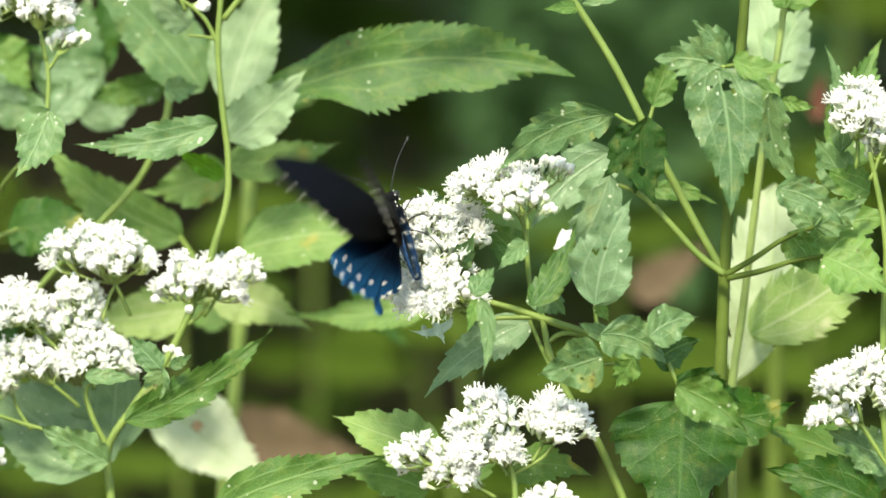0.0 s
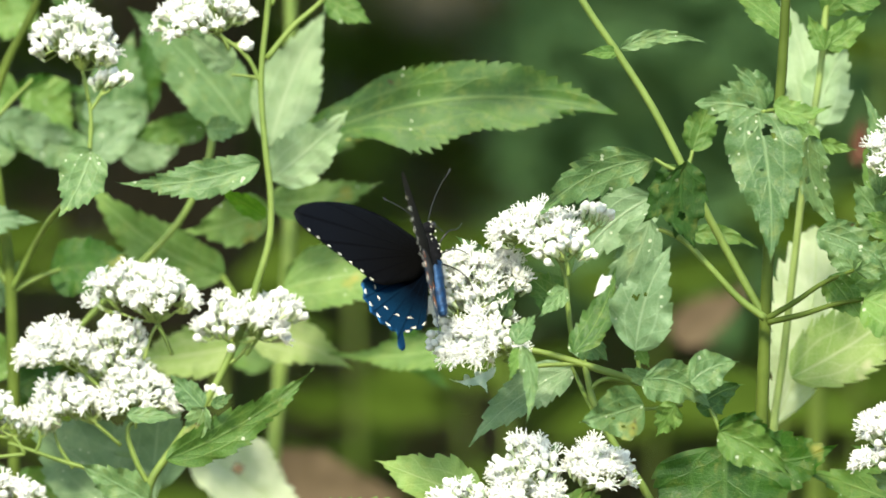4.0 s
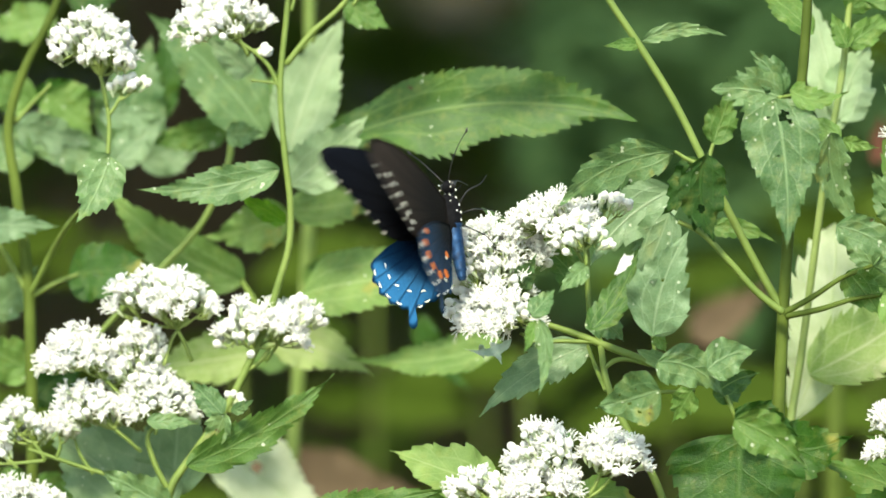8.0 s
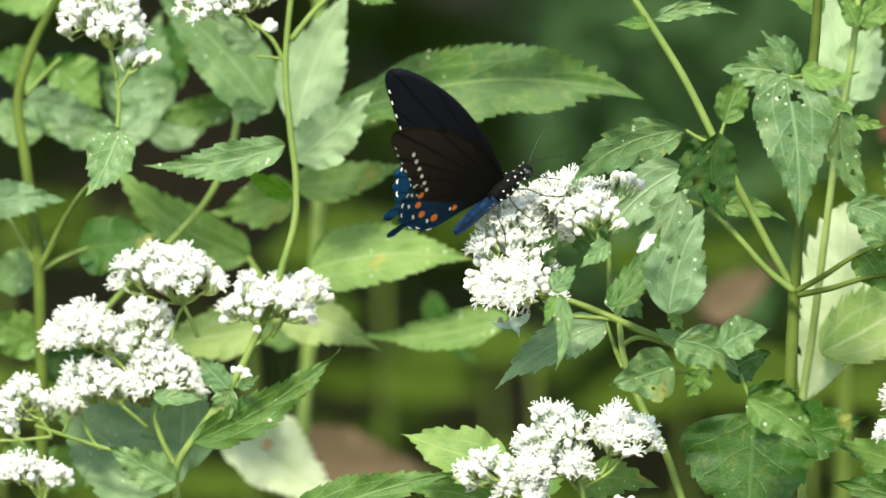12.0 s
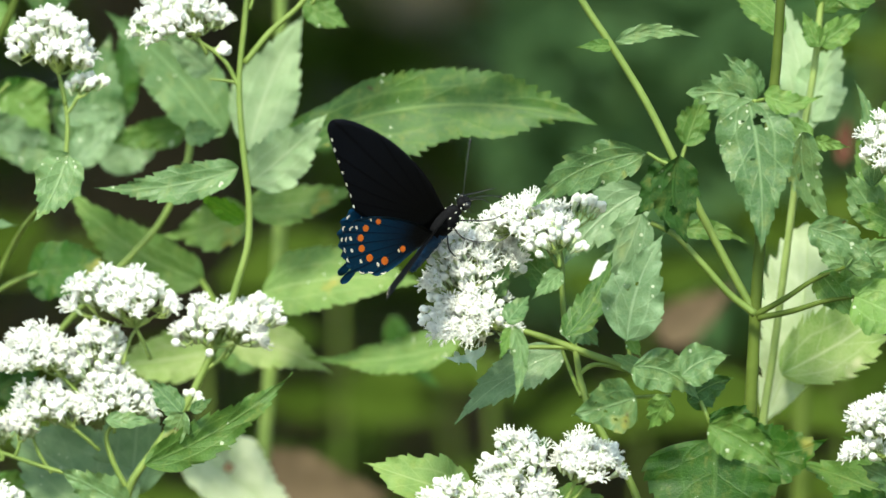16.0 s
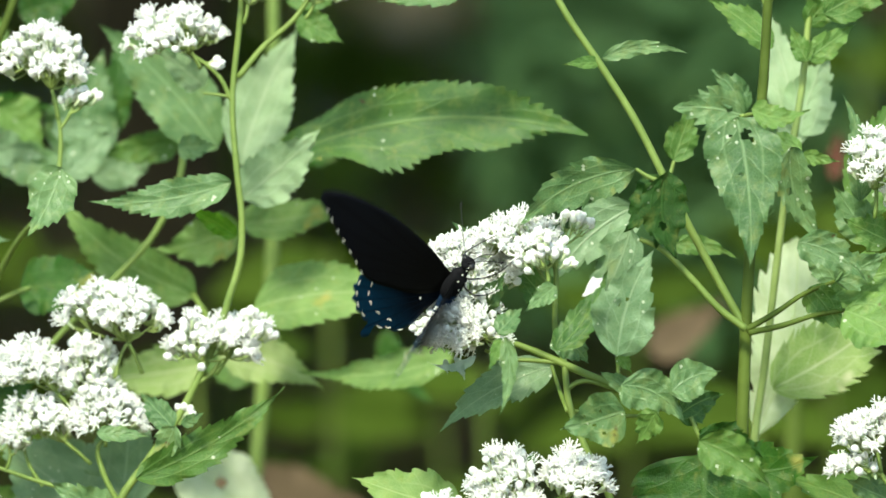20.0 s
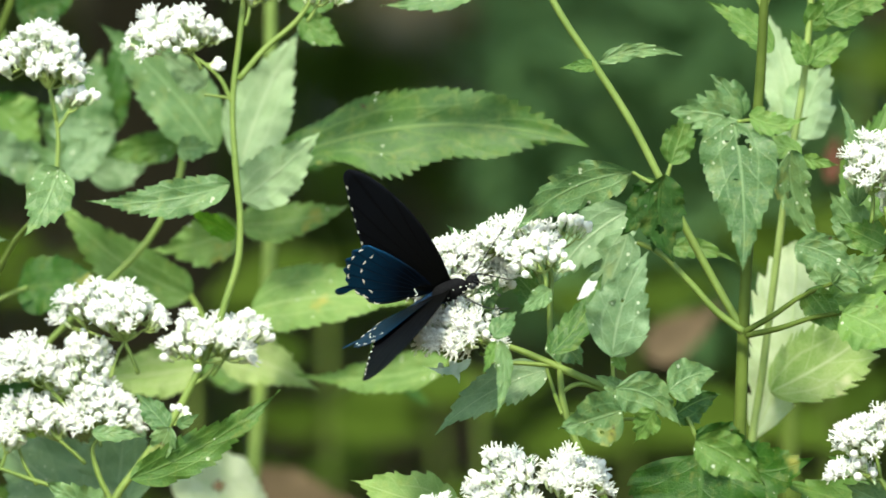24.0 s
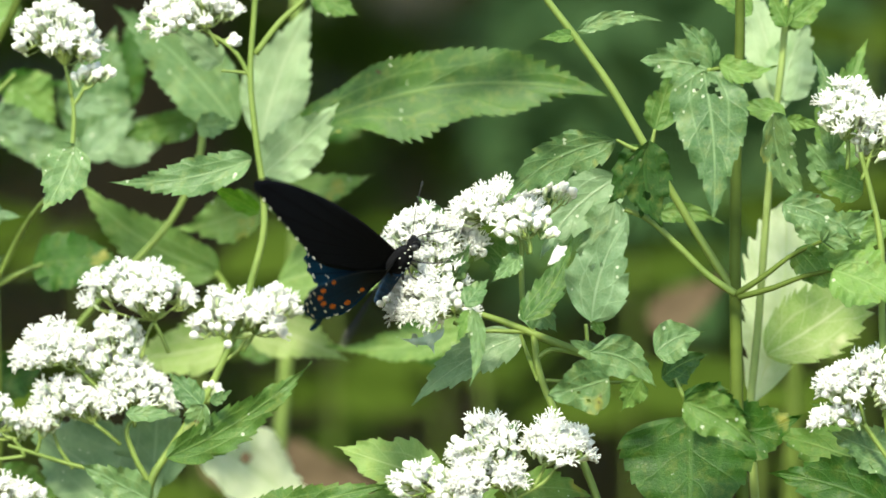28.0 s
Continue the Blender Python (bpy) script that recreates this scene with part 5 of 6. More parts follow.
def make_butterfly():
    ob = tagged(new("butterfly"), "black and blue swallowtail butterfly feeding on white flowers", "butterfly")
    bm = bmesh.new()
    ball(bm, (0.0, 0, 0), 0.0046, (1.75, 0.78, 0.86), detail=3)
    for v in bm.verts:
        v.co += v.co.normalized() * 0.0004 * noise.noise(v.co * 1400)
    part("thorax", bm, BODY, ob)
    bm = bmesh.new()
    tube(bm, [(-0.004, 0, -0.0005), (-0.010, 0, -0.0009), (-0.0155, 0, -0.0014), (-0.0205, 0, -0.0018), (-0.0230, 0, -0.0020), (-0.0240, 0, -0.0021)], 0.0031, 0.0012, 14, 6, 0.10)
    abdomen = part("abdomen", bm, ABDOMEN, ob)
    bm = bmesh.new()
    ball(bm, (0.0102, 0, -0.0008), 0.0025, (1, 1.05, 1), detail=3)
    head = part("head", bm, BODY, ob)
    for s in (1, -1):
        bm = bmesh.new()
        ball(bm, (0.0108, s * 0.0020, -0.0006), 0.0014, detail=2)
        part("eye", bm, BLACK, head)
        bm = bmesh.new()
        tube(bm, [(0.0118, s * 0.0009, 0.0004), (0.017, s * 0.0046, 0.0018), (0.0222, s * 0.0090, 0.0024), (0.0265, s * 0.0135, 0.0022)], 0.00016, 0.00018, 6, 5)
        ball(bm, (0.0267, s * 0.0137, 0.0022), 0.00042, (2.6, 1, 1), Matrix.Rotation(s * 0.5, 4, "Z"), 2)
        part("antenna", bm, BLACK, ob)
        for k, (x, reach, fwd) in enumerate(((0.004, 0.0075, 0.0075), (0.000, 0.0090, 0.0010), (-0.004, 0.0080, -0.0055))):
            bm = bmesh.new()
            tube(bm, [(x, s * 0.0022, -0.0028), (x + fwd * 0.5, s * reach * 0.75, -0.0040), (x + fwd * 0.9, s * reach * 0.9, -0.0098), (x + fwd * 1.5, s * reach * 0.8, -0.0150)], 0.00034, 0.00016, 6, 4)
            part("leg", bm, BLACK, ob)
    bm = bmesh.new()
    tube(bm, [(0.0118, 0, -0.0022), (0.0135, 0, -0.0060), (0.0128, 0, -0.0112)], 0.00022, 0.00014, 6, 5)
    part("proboscis", bm, BLACK, ob)
    rnd = random.Random(3)
    for s in (1, -1):
        for x, z, r in ((0.0112, 0.0014, 0.00040), (0.0094, 0.0012, 0.00042), (0.0086, -0.0014, 0.00055), (0.0066, 0.0012, 0.00050), (0.0058, -0.0012, 0.00060), (0.0040, 0.0022, 0.00042),
                        (0.0030, -0.0016, 0.00062), (0.0002, -0.0020, 0.00060), (-0.0026, -0.0018, 0.00055), (0.0004, 0.0006, 0.00045)):
            y = 0.0025 if x > 0.0085 else 0.00365 * math.sqrt(max(0.05, 1 - (x / 0.0081) ** 2 - (z / 0.0040) ** 2))
            bm = bmesh.new()
            ball(bm, (x, s * y, z), r * 0.8, (1.1, 0.6, 1), detail=1)
            part("white_dot", bm, SPOT, ob)
        for k in range(11):
            x = -0.0060 - 0.0016 * k
            bm = bmesh.new()
            ball(bm, (x, s * (0.0027 - 0.00013 * k), -0.0013 - 0.00010 * k), 0.00034, (1, 0.6, 1), detail=1)
            part("white_dot", bm, SPOT, abdomen)
    wings = {}
    for side, s in (("far", 1), ("near", -1)):
        fore = wing("forewing", FORE_EDGE, (-0.05, 0.05), (-0.2, 2.6), FOREWING, FORE_UNDER, ob, s, 5.0, 0.16)
        hind = wing("hindwing", HIND_EDGE, (-0.65, 0.05), (-1.9, 1.45), HINDWING, HIND_UNDER, ob, s, 2.9, 0.12)
        fore.location = hind.location = (0, s * 0.0012, 0.0022)
        for a, b in ((-0.14, 5.00), (-0.38, 4.66), (-0.63, 4.24), (-0.87, 3.84), (-1.13, 3.40), (-1.37, 2.98), (-1.63, 2.60)):
            for face in (1, -1):
                mark(fore, "white_spot", a, b, 0.024, 0.078, -29, SPOT, s, face, rise((-0.05, 0.05), a, b, 5.0, 0.16))
        for a, b in ((-0.14, 4.10), (-0.36, 3.76), (-0.60, 3.40), (-0.84, 3.06), (-1.06, 2.74), (-1.28, 2.44)):
            mark(fore, "pale_oval", a, b, 0.062, 0.098, -60, SPOT, s, -1, rise((-0.05, 0.05), a, b, 5.0, 0.16))
        edge_spots = ((-1.83, 2.68, 0), (-2.32, 2.55, 20), (-2.75, 2.31, 38), (-3.06, 1.97, 55), (-3.26, 1.22, 100), (-3.10, 0.95, 110), (-2.90, 0.52, 140))
        for a, b, tn in edge_spots:
            for face in (1, -1):
                mark(hind, "white_spot", a, b, 0.026, 0.105, tn - 90, SPOT, s, face, rise((-0.65, 0.05), a, b, 2.9, 0.12), 1.5)
        for a, b, tn in ((-1.62, 2.26, 10), (-2.04, 2.18, 25), (-2.40, 1.94, 48), (-2.64, 1.54, 75), (-2.70, 1.06, 95)):
            mark(hind, "pale_crescent", a, b, 0.022, 0.095, tn - 90, SPOT, s, 1, rise((-0.65, 0.05), a, b, 2.9, 0.12), -1.5)
        for a, b, r in ((-1.12, 1.98, 0.11), (-1.58, 2.20, 0.13), (-2.02, 2.12, 0.14), (-2.38, 1.82, 0.14), (-2.58, 1.34, 0.15), (-2.42, 0.80, 0.16), (-1.66, 0.55, 0.12)):
            mark(hind, "orange_spot", a, b, r * 1.08, r * 0.78, 35, ORANGE, s, -1, rise((-0.65, 0.05), a, b, 2.9, 0.12))
            k = 1.14
            a2, b2 = -0.65 + (a + 0.65) * k, b * k
            mark(hind, "cream_spot", a2, b2, r * 0.62, r * 0.28, 50, SPOT, s, -1, rise((-0.65, 0.05), a2, b2, 2.9, 0.12))
        wings[side] = (fore, hind)
    return ob, wings


butterfly, wings = make_butterfly()


def flight(x, y, z, rise_angle, away, roll):
    """The butterfly's pose: its body points up by rise_angle from the sideways direction and away from the eye, its back rolled towards the eye."""
    r, u, f = Vector((1, 0, 0)), Vector((0, 0.1045, 0.9945)), Vector((0, 0.9945, -0.1045))
    p, e, s = radians(rise_angle), radians(away), radians(roll)
    flat = r * math.cos(p) + u * math.sin(p)
    head = flat * math.cos(e) + f * math.sin(e)
    left = u * math.cos(p) - r * math.sin(p)
    front = flat * math.sin(e) - f * math.cos(e)
    back = left * math.cos(s) + front * math.sin(s)
    m = Matrix((head, back.cross(head), back)).transposed().to_4x4()
    return Matrix.Translation((x, y, z)) @ m


def motions():
    """All that moves: plants that nod in the breeze and under the butterfly, single leaves, the butterfly and its wings."""
    across, upward, onward = Vector((1, 0, 0)), Vector((0, 0.1045, 0.9945)), Vector((0, 0.9945, -0.1045))

    def drift(hub, row):
        """The small rigid move of a row: millimetres across and up, degrees of lean about the hub."""
        hub = Vector(hub)
        return Matrix.Translation(hub + across * row[1] / 1000 + upward * row[2] / 1000) @ Matrix.Rotation(radians(row[3]), 4, -onward) @ Matrix.Translation(-hub)

    def nod(thing, hub, rows):
        """A whole plant leans and shifts in the breeze."""
        rest = Matrix.Translation(thing.location)
        walk(thing, [(r[0], drift(hub, r) @ rest) for r in rows])
        return {r[0]: drift(hub, r) @ rest for r in rows}

    def stir(parts, moved, root, hub, rows):
        """Parts of a plant that sway by themselves; moved: the plant's poses, root: its place at rest."""
        for ob in parts:
            rest = Matrix.Translation(root + ob.location)
            walk(ob, [(r[0], moved[r[0]].inverted() @ drift(hub, r) @ rest) for r in rows])

    def swing(part_of, rows):
        o = part_of.location.copy()
        walk(part_of, [(t, Matrix.Translation(o) @ pose(0, 0, 0, 0, a, 0)) for t, a in rows])

    roots = {ob: ob.location.copy() for ob in (tall_herb, feeding_herb)}
    nod(left_herb, (-0.0782, 0.0319, 0.9683), [
        (0, -0.8, 1.3, 0.06), (0.5, -0.5, 1.7, -0.21), (1, -0.6, 1.9, -0.05), (1.5, -0.7, 1.9, -0.26), (2, -1.2, 2.3, -0.28),
        (2.5, -1.2, 2.7, -0.35), (3, -0.3, 2.7, -0.28), (3.5, 0.2, 2.6, -0.09), (4, -0.3, 2.5, -0.15), (4.5, -0.8, 1.7, -0.10),
        (6.5, -1.0, 0.0, -0.13), (7, -0.9, -0.5, -0.03), (7.5, -0.4, -0.3, -0.12), (8, 0.0, 0.0, 0.00), (8.5, 0.5, 0.2, 0.02),
        (9, 0.4, 0.1, -0.08), (9.5, 0.6, 0.1, -0.01), (10, 0.6, 0.1, 0.38), (10.5, 0.2, 0.8, 0.09), (11, -0.1, 0.9, 0.04),
        (11.5, -0.0, 0.0, 0.16), (12, -1.5, 0.5, 0.24), (12.5, -2.2, 1.3, 0.55), (14.5, -4.2, 0.3, -0.21), (15, -3.8, 0.3, -0.08),
        (15.5, -3.0, 0.5, -0.41), (16, -2.6, 0.5, -0.04), (16.5, -2.5, 0.6, -0.41), (17, -2.0, 0.4, -0.39), (17.5, -1.1, 0.4, -0.18),
        (18, -0.7, 0.9, -0.18), (18.5, -0.3, 1.1, 0.01), (19, -0.1, 1.2, 0.09), (19.5, -0.5, 1.2, 0.11), (20, -2.5, 1.0, -0.37),
        (20.5, -3.7, 0.1, -0.36), (21, -3.5, -1.2, 0.05), (21.5, -3.8, -0.1, -0.10), (23.5, -3.7, 0.4, -0.86), (24, -2.4, 1.7, -1.28),
        (24.5, 0.5, 1.4, -0.54), (25, 3.1, 1.3, 0.11), (25.5, 4.2, 0.9, 0.02), (26, 5.1, 0.8, -0.44), (26.5, 6.7, 0.5, 0.27),
        (27, 8.5, -0.1, 1.16), (27.5, 8.4, -0.2, 1.29), (28, 6.4, -0.2, 1.45),
    ])
    nod(side_herb, (-0.1100, 0.0947, 1.0403), [
        (0, -0.2, 1.5, 0.00), (0.5, 0.0, 1.7, 0.00), (1, -0.0, 2.0, 0.00), (1.5, -0.3, 2.5, 0.00), (2, -0.1, 2.4, 0.00),
        (2.5, 0.2, 3.1, 0.00), (3, -0.2, 2.7, 0.00), (3.5, 0.4, 2.7, 0.00), (4, 0.3, 2.2, 0.00), (4.5, 0.4, 1.8, 0.00),
        (6.5, 0.2, 0.1, 0.00), (7, 0.0, 0.3, 0.00), (7.5, -0.0, -0.5, 0.00), (8, 0.0, 0.0, 0.00), (8.5, 0.2, -0.3, 0.00),
        (9, 0.9, 0.4, 0.00), (9.5, 0.5, 0.3, 0.00), (10, 1.0, 0.6, 0.00), (10.5, 0.8, 0.5, 0.00), (11, 0.5, 0.4, 0.00),
        (11.5, -0.2, 0.6, 0.00), (12, -0.2, 1.2, 0.00), (12.5, -1.4, 1.1, 0.00), (14.5, -4.1, 0.8, 0.00), (15, -3.8, 0.6, 0.00),
        (15.5, -3.8, 1.3, 0.00), (16, -2.7, 0.6, 0.00), (16.5, -2.6, 1.0, 0.00), (17, -2.0, 1.0, 0.00), (17.5, -1.7, 1.8, 0.00),
        (18, -1.2, 2.0, 0.00), (18.5, -0.7, 1.9, 0.00), (19, -1.1, 1.9, 0.00), (19.5, -1.2, 1.3, 0.00), (20, -2.2, 0.8, 0.00),
        (20.5, -2.5, 0.5, 0.00), (21, -3.5, 0.8, 0.00), (21.5, -4.5, 0.7, 0.00), (23.5, -2.7, 1.6, 0.00), (24, -1.9, 1.9, 0.00),
        (24.5, -1.9, 2.0, 0.00), (25, 0.1, 2.4, 0.00), (25.5, 2.0, 1.8, 0.00), (26, 4.1, 1.0, 0.00), (26.5, 5.6, 0.8, 0.00),
        (27, 5.3, 0.6, 0.00), (27.5, 4.8, 0.6, 0.00), (28, 2.5, 0.2, 0.00),
    ])
    nod(pale_herb, (0.1342, 0.0312, 1.0100), [
        (0, -0.2, -0.9, 0.41), (0.5, -0.1, -1.0, 0.22), (1, 0.0, -1.2, 0.08), (1.5, 0.2, -1.3, 0.27), (2, -0.1, -1.5, 0.45),
        (2.5, -0.1, -1.7, 0.45), (3, -0.0, -1.8, 0.27), (3.5, -0.5, -1.5, 0.53), (4, -0.6, -0.8, 0.86), (4.5, -0.5, -0.8, 0.81),
        (6.5, -0.1, 0.2, 0.41), (7, 0.0, 0.2, 0.05), (7.5, -0.0, 0.1, -0.00), (8, 0.0, 0.0, 0.00), (8.5, -0.3, -0.1, 0.13),
        (9, -0.7, 0.1, 0.37), (9.5, -0.8, -0.1, 0.37), (10, -0.6, -0.1, 0.37), (10.5, -0.7, -0.3, 0.40), (11, -0.4, -0.1, 0.40),
        (11.5, 0.1, -0.2, 0.40), (12, 0.2, -0.6, 0.22), (12.5, 1.4, -0.8, 0.35), (14.5, 3.5, -0.3, -0.13), (15, 3.2, 0.1, -0.12),
        (15.5, 2.9, 0.2, -0.13), (16, 2.2, 0.1, 0.06), (16.5, 2.2, 0.1, -0.12), (17, 1.5, 0.2, -0.13), (17.5, 0.6, 0.5, 0.62),
        (18, 0.1, 0.4, 1.07), (18.5, 0.2, 0.1, 0.67), (19, 0.3, 0.3, 0.45), (19.5, 0.6, 0.3, 0.45), (20, 1.3, 0.3, 0.58),
        (20.5, 2.2, 0.3, 0.23), (21, 2.7, 0.1, -0.00), (21.5, 3.6, -0.1, -0.40), (23.5, 3.2, -0.1, -0.26), (24, 2.3, 0.1, 0.15),
        (24.5, 0.4, 0.3, 1.07), (25, -1.2, 1.0, 1.83), (25.5, -3.0, 1.7, 2.22), (26, -4.0, 2.5, 2.40), (26.5, -5.5, 3.1, 2.97),
        (27, -6.7, 3.3, 3.65), (27.5, -6.0, 3.7, 3.28), (28, -4.0, 3.4, 3.07),
    ])
    nod(edge_herb, (0.1627, -0.0320, 0.9826), [
        (0, 1.1, -2.9, -0.06), (0.5, 0.7, -3.5, -0.41), (1, 0.4, -4.1, -0.41), (1.5, 0.8, -2.9, 0.62), (2, 0.7, -3.1, 0.62),
        (2.5, 0.4, -3.6, 0.30), (3, 0.4, -3.8, 0.48), (3.5, -0.1, -3.7, 0.30), (4, 0.8, -3.1, 0.99), (4.5, 0.5, -2.3, 0.61),
        (6.5, 0.7, -0.4, 0.56), (7, 0.4, -0.4, 0.39), (7.5, -0.0, -0.1, 0.01), (8, 0.0, 0.0, 0.00), (8.5, -0.3, 0.0, -0.17),
        (9, -0.4, 0.4, -0.02), (9.5, -0.5, -0.1, 0.00), (10, -0.6, 0.1, -0.37), (10.5, -0.4, -0.4, -0.00), (11, -0.1, -0.3, 0.01),
        (11.5, 0.4, -0.4, 0.00), (12, 0.4, -0.8, 0.00), (12.5, 1.7, -0.8, 0.00), (14.5, 3.1, -1.1, 0.00), (15, 2.8, -0.7, 0.00),
        (15.5, 3.0, -0.7, 0.64), (16, 3.3, -0.4, 0.51), (16.5, 2.5, -0.7, 0.15), (17, 1.5, -1.5, 0.57), (17.5, 1.2, -0.7, 0.48),
        (18, 1.7, -0.6, 1.20), (18.5, 0.3, -1.3, 0.88), (19, -0.2, -1.3, 0.30), (19.5, 0.9, -0.9, 1.41), (20, 1.6, -0.1, 0.09),
        (20.5, 2.6, -0.6, 0.92), (21, 3.4, 0.3, -0.26), (21.5, 3.7, 0.9, 0.33), (23.5, 1.0, 0.6, 2.50), (24, 1.9, -0.9, 0.61),
        (24.5, -0.2, -0.4, 1.34), (25, -1.4, 1.3, 2.39), (25.5, -5.3, 0.7, 2.40), (26, -7.5, 1.9, 2.50), (26.5, -8.0, 5.2, 2.50),
        (27, -9.8, 6.0, 2.50), (27.5, -9.6, 6.5, 2.50), (28, -7.0, 8.1, 2.50),
    ])
    nod(low_herb, (0.0468, -0.0581, 0.9259), [
        (0, 0.9, -3.2, -0.56), (0.5, 1.1, -4.4, -1.19), (1, 0.6, -3.9, -1.20), (1.5, 0.8, -4.4, -0.56), (2, 2.3, -5.6, -1.20),
        (2.5, 1.3, -5.0, -1.19), (3, 0.6, -5.9, -1.19), (3.5, 1.1, -5.9, -1.19), (4, 1.3, -4.5, -1.19), (4.5, 1.6, -5.4, -1.20),
        (6.5, 1.2, -1.3, -0.56), (7, 1.1, -1.3, -0.56), (7.5, 0.7, -1.6, -0.56), (8, 0.0, 0.0, 0.00), (8.5, 0.3, -1.0, -0.56),
        (9, -0.2, -0.8, 0.06), (9.5, -0.5, -0.7, 0.05), (10, -0.5, -1.6, 0.04), (10.5, -0.7, -1.3, 0.04), (11, 0.0, -1.5, 0.10),
        (11.5, 0.7, -1.6, 0.00), (12, 0.1, -1.5, 0.68), (12.5, 1.8, -2.0, 0.06), (14.5, 3.2, -2.9, 1.20), (15, 3.4, -2.5, 1.20),
        (15.5, 2.0, -2.5, 1.20), (16, 2.8, -3.0, 1.20), (16.5, 2.0, -2.7, 1.20), (17, 0.7, -3.4, 1.20), (17.5, 1.2, -4.3, 1.20),
        (18, 1.1, -4.1, 1.20), (18.5, 1.0, -3.9, 1.20), (19, 0.3, -3.6, 1.20), (19.5, 0.2, -3.3, 1.20), (20, 1.4, -2.8, 1.20),
        (20.5, 2.3, -2.1, 1.20), (21, 2.3, -2.0, 0.28), (21.5, 2.9, -1.2, 0.21), (23.5, 2.1, -2.8, 1.20), (24, 2.3, -2.7, 1.20),
        (24.5, 0.8, -3.0, 1.20), (25, -1.3, -3.9, 1.20), (25.5, -2.8, -3.1, 1.20), (26, -5.1, -2.3, 1.20), (26.5, -6.9, -3.2, 1.20),
        (27, -6.0, -1.4, 1.20), (27.5, -5.3, 0.6, 1.20), (28, -5.0, -0.6, 1.20),
    ])
    nod(broad_herb, (0.0945, -0.0574, 0.9323), [
        (0, 0.6, -3.1, -0.09), (0.5, 0.2, -3.2, 0.10), (1, 0.4, -3.8, 0.59), (1.5, 0.8, -4.1, 0.84), (2, 0.5, -4.4, 0.01),
        (2.5, 1.1, -4.8, 0.43), (3, -0.2, -4.8, -0.43), (3.5, 0.5, -4.7, 0.59), (4, 1.2, -4.2, 1.16), (4.5, 0.7, -3.6, 0.26),
        (6.5, 0.5, -1.3, 0.75), (7, 0.3, -0.7, 0.25), (7.5, -0.5, -0.0, -0.33), (8, 0.0, 0.0, 0.00), (8.5, -0.7, 0.0, 0.51),
        (9, -1.0, -0.2, 0.00), (9.5, -0.6, -0.4, 0.39), (10, -1.0, -0.3, -0.28), (10.5, -0.6, -0.4, -0.09), (11, -0.1, -0.3, 0.49),
        (11.5, 0.1, -0.7, 0.01), (12, 1.1, -0.4, -1.08), (12.5, 2.6, -1.1, -0.49), (14.5, 3.1, -2.1, 0.38), (15, 3.2, -1.9, 0.21),
        (15.5, 3.5, -1.8, -0.46), (16, 3.1, -2.1, 0.74), (16.5, 1.2, -2.9, 0.89), (17, 2.2, -2.1, -0.28), (17.5, 1.9, -2.7, 0.47),
        (18, 0.8, -3.2, 1.50), (18.5, 1.7, -2.7, 0.00), (19, 1.3, -2.4, 0.00), (19.5, 1.0, -2.7, 0.00), (20, 2.4, -2.2, 0.00),
        (20.5, 3.6, -1.3, 0.00), (21, 3.0, -2.0, 0.00), (21.5, 3.3, -1.2, 0.00), (23.5, 3.3, -1.1, -0.33), (24, 2.3, -1.1, -0.54),
        (24.5, 1.3, -1.9, 1.24), (25, -0.5, -1.6, 1.49), (25.5, -1.1, -0.4, 0.99), (26, -3.1, -0.0, 1.50), (26.5, -4.6, 0.1, 1.50),
        (27, -4.2, 2.0, 1.50), (27.5, -4.0, 2.4, 1.50), (28, -2.9, 2.4, 1.50),
    ])
    tall_moves = nod(tall_herb, (0.0928, -0.0281, 1.0200), [
        (0, 0.1, -1.6, 0.31), (0.5, 0.2, -1.7, 0.09), (1, 0.2, -2.1, 0.08), (1.5, 0.3, -2.2, 0.32), (2, 0.4, -2.6, 0.24),
        (2.5, 0.2, -2.8, 0.38), (3, 0.1, -2.8, 0.39), (3.5, -0.1, -2.7, 0.29), (4, -0.3, -2.2, 0.75), (4.5, -0.0, -2.0, 0.53),
        (6.5, 0.2, -0.3, 0.16), (7, 0.3, -0.2, -0.08), (7.5, 0.2, 0.1, -0.15), (8, 0.0, 0.0, 0.00), (8.5, -0.2, -0.1, 0.14),
        (9, -0.7, -0.1, 0.37), (9.5, -0.8, -0.3, 0.37), (10, -0.8, -0.3, 0.52), (10.5, -0.7, -0.4, 0.28), (11, -0.4, -0.3, 0.28),
        (11.5, -0.0, -0.4, 0.42), (12, 0.4, -0.6, -0.02), (12.5, 1.4, -0.8, 0.29), (14.5, 3.5, -0.9, -0.37), (15, 3.2, -0.7, -0.28),
        (15.5, 2.8, -0.6, -0.21), (16, 2.4, -0.6, -0.21), (16.5, 2.1, -0.9, 0.02), (17, 1.1, -0.8, 0.16), (17.5, 0.5, -1.0, 0.76),
        (18, 0.3, -1.4, 0.75), (18.5, 0.1, -1.4, 0.76), (19, -0.0, -1.2, 0.84), (19.5, 0.4, -0.9, 0.52), (20, 1.3, -0.8, 0.53),
        (20.5, 2.1, -0.6, 0.29), (21, 2.9, -0.4, -0.30), (21.5, 3.5, -0.5, -0.30), (23.5, 2.3, -0.8, 0.16), (24, 1.4, -0.9, 0.75),
        (24.5, -0.2, -1.3, 1.34), (25, -1.9, -1.1, 2.21), (25.5, -3.9, -0.5, 2.64), (26, -5.4, -0.1, 3.38), (26.5, -6.7, 0.1, 3.75),
        (27, -7.6, 0.6, 4.02), (27.5, -7.2, 1.1, 3.93), (28, -5.1, 1.2, 3.57),
    ])
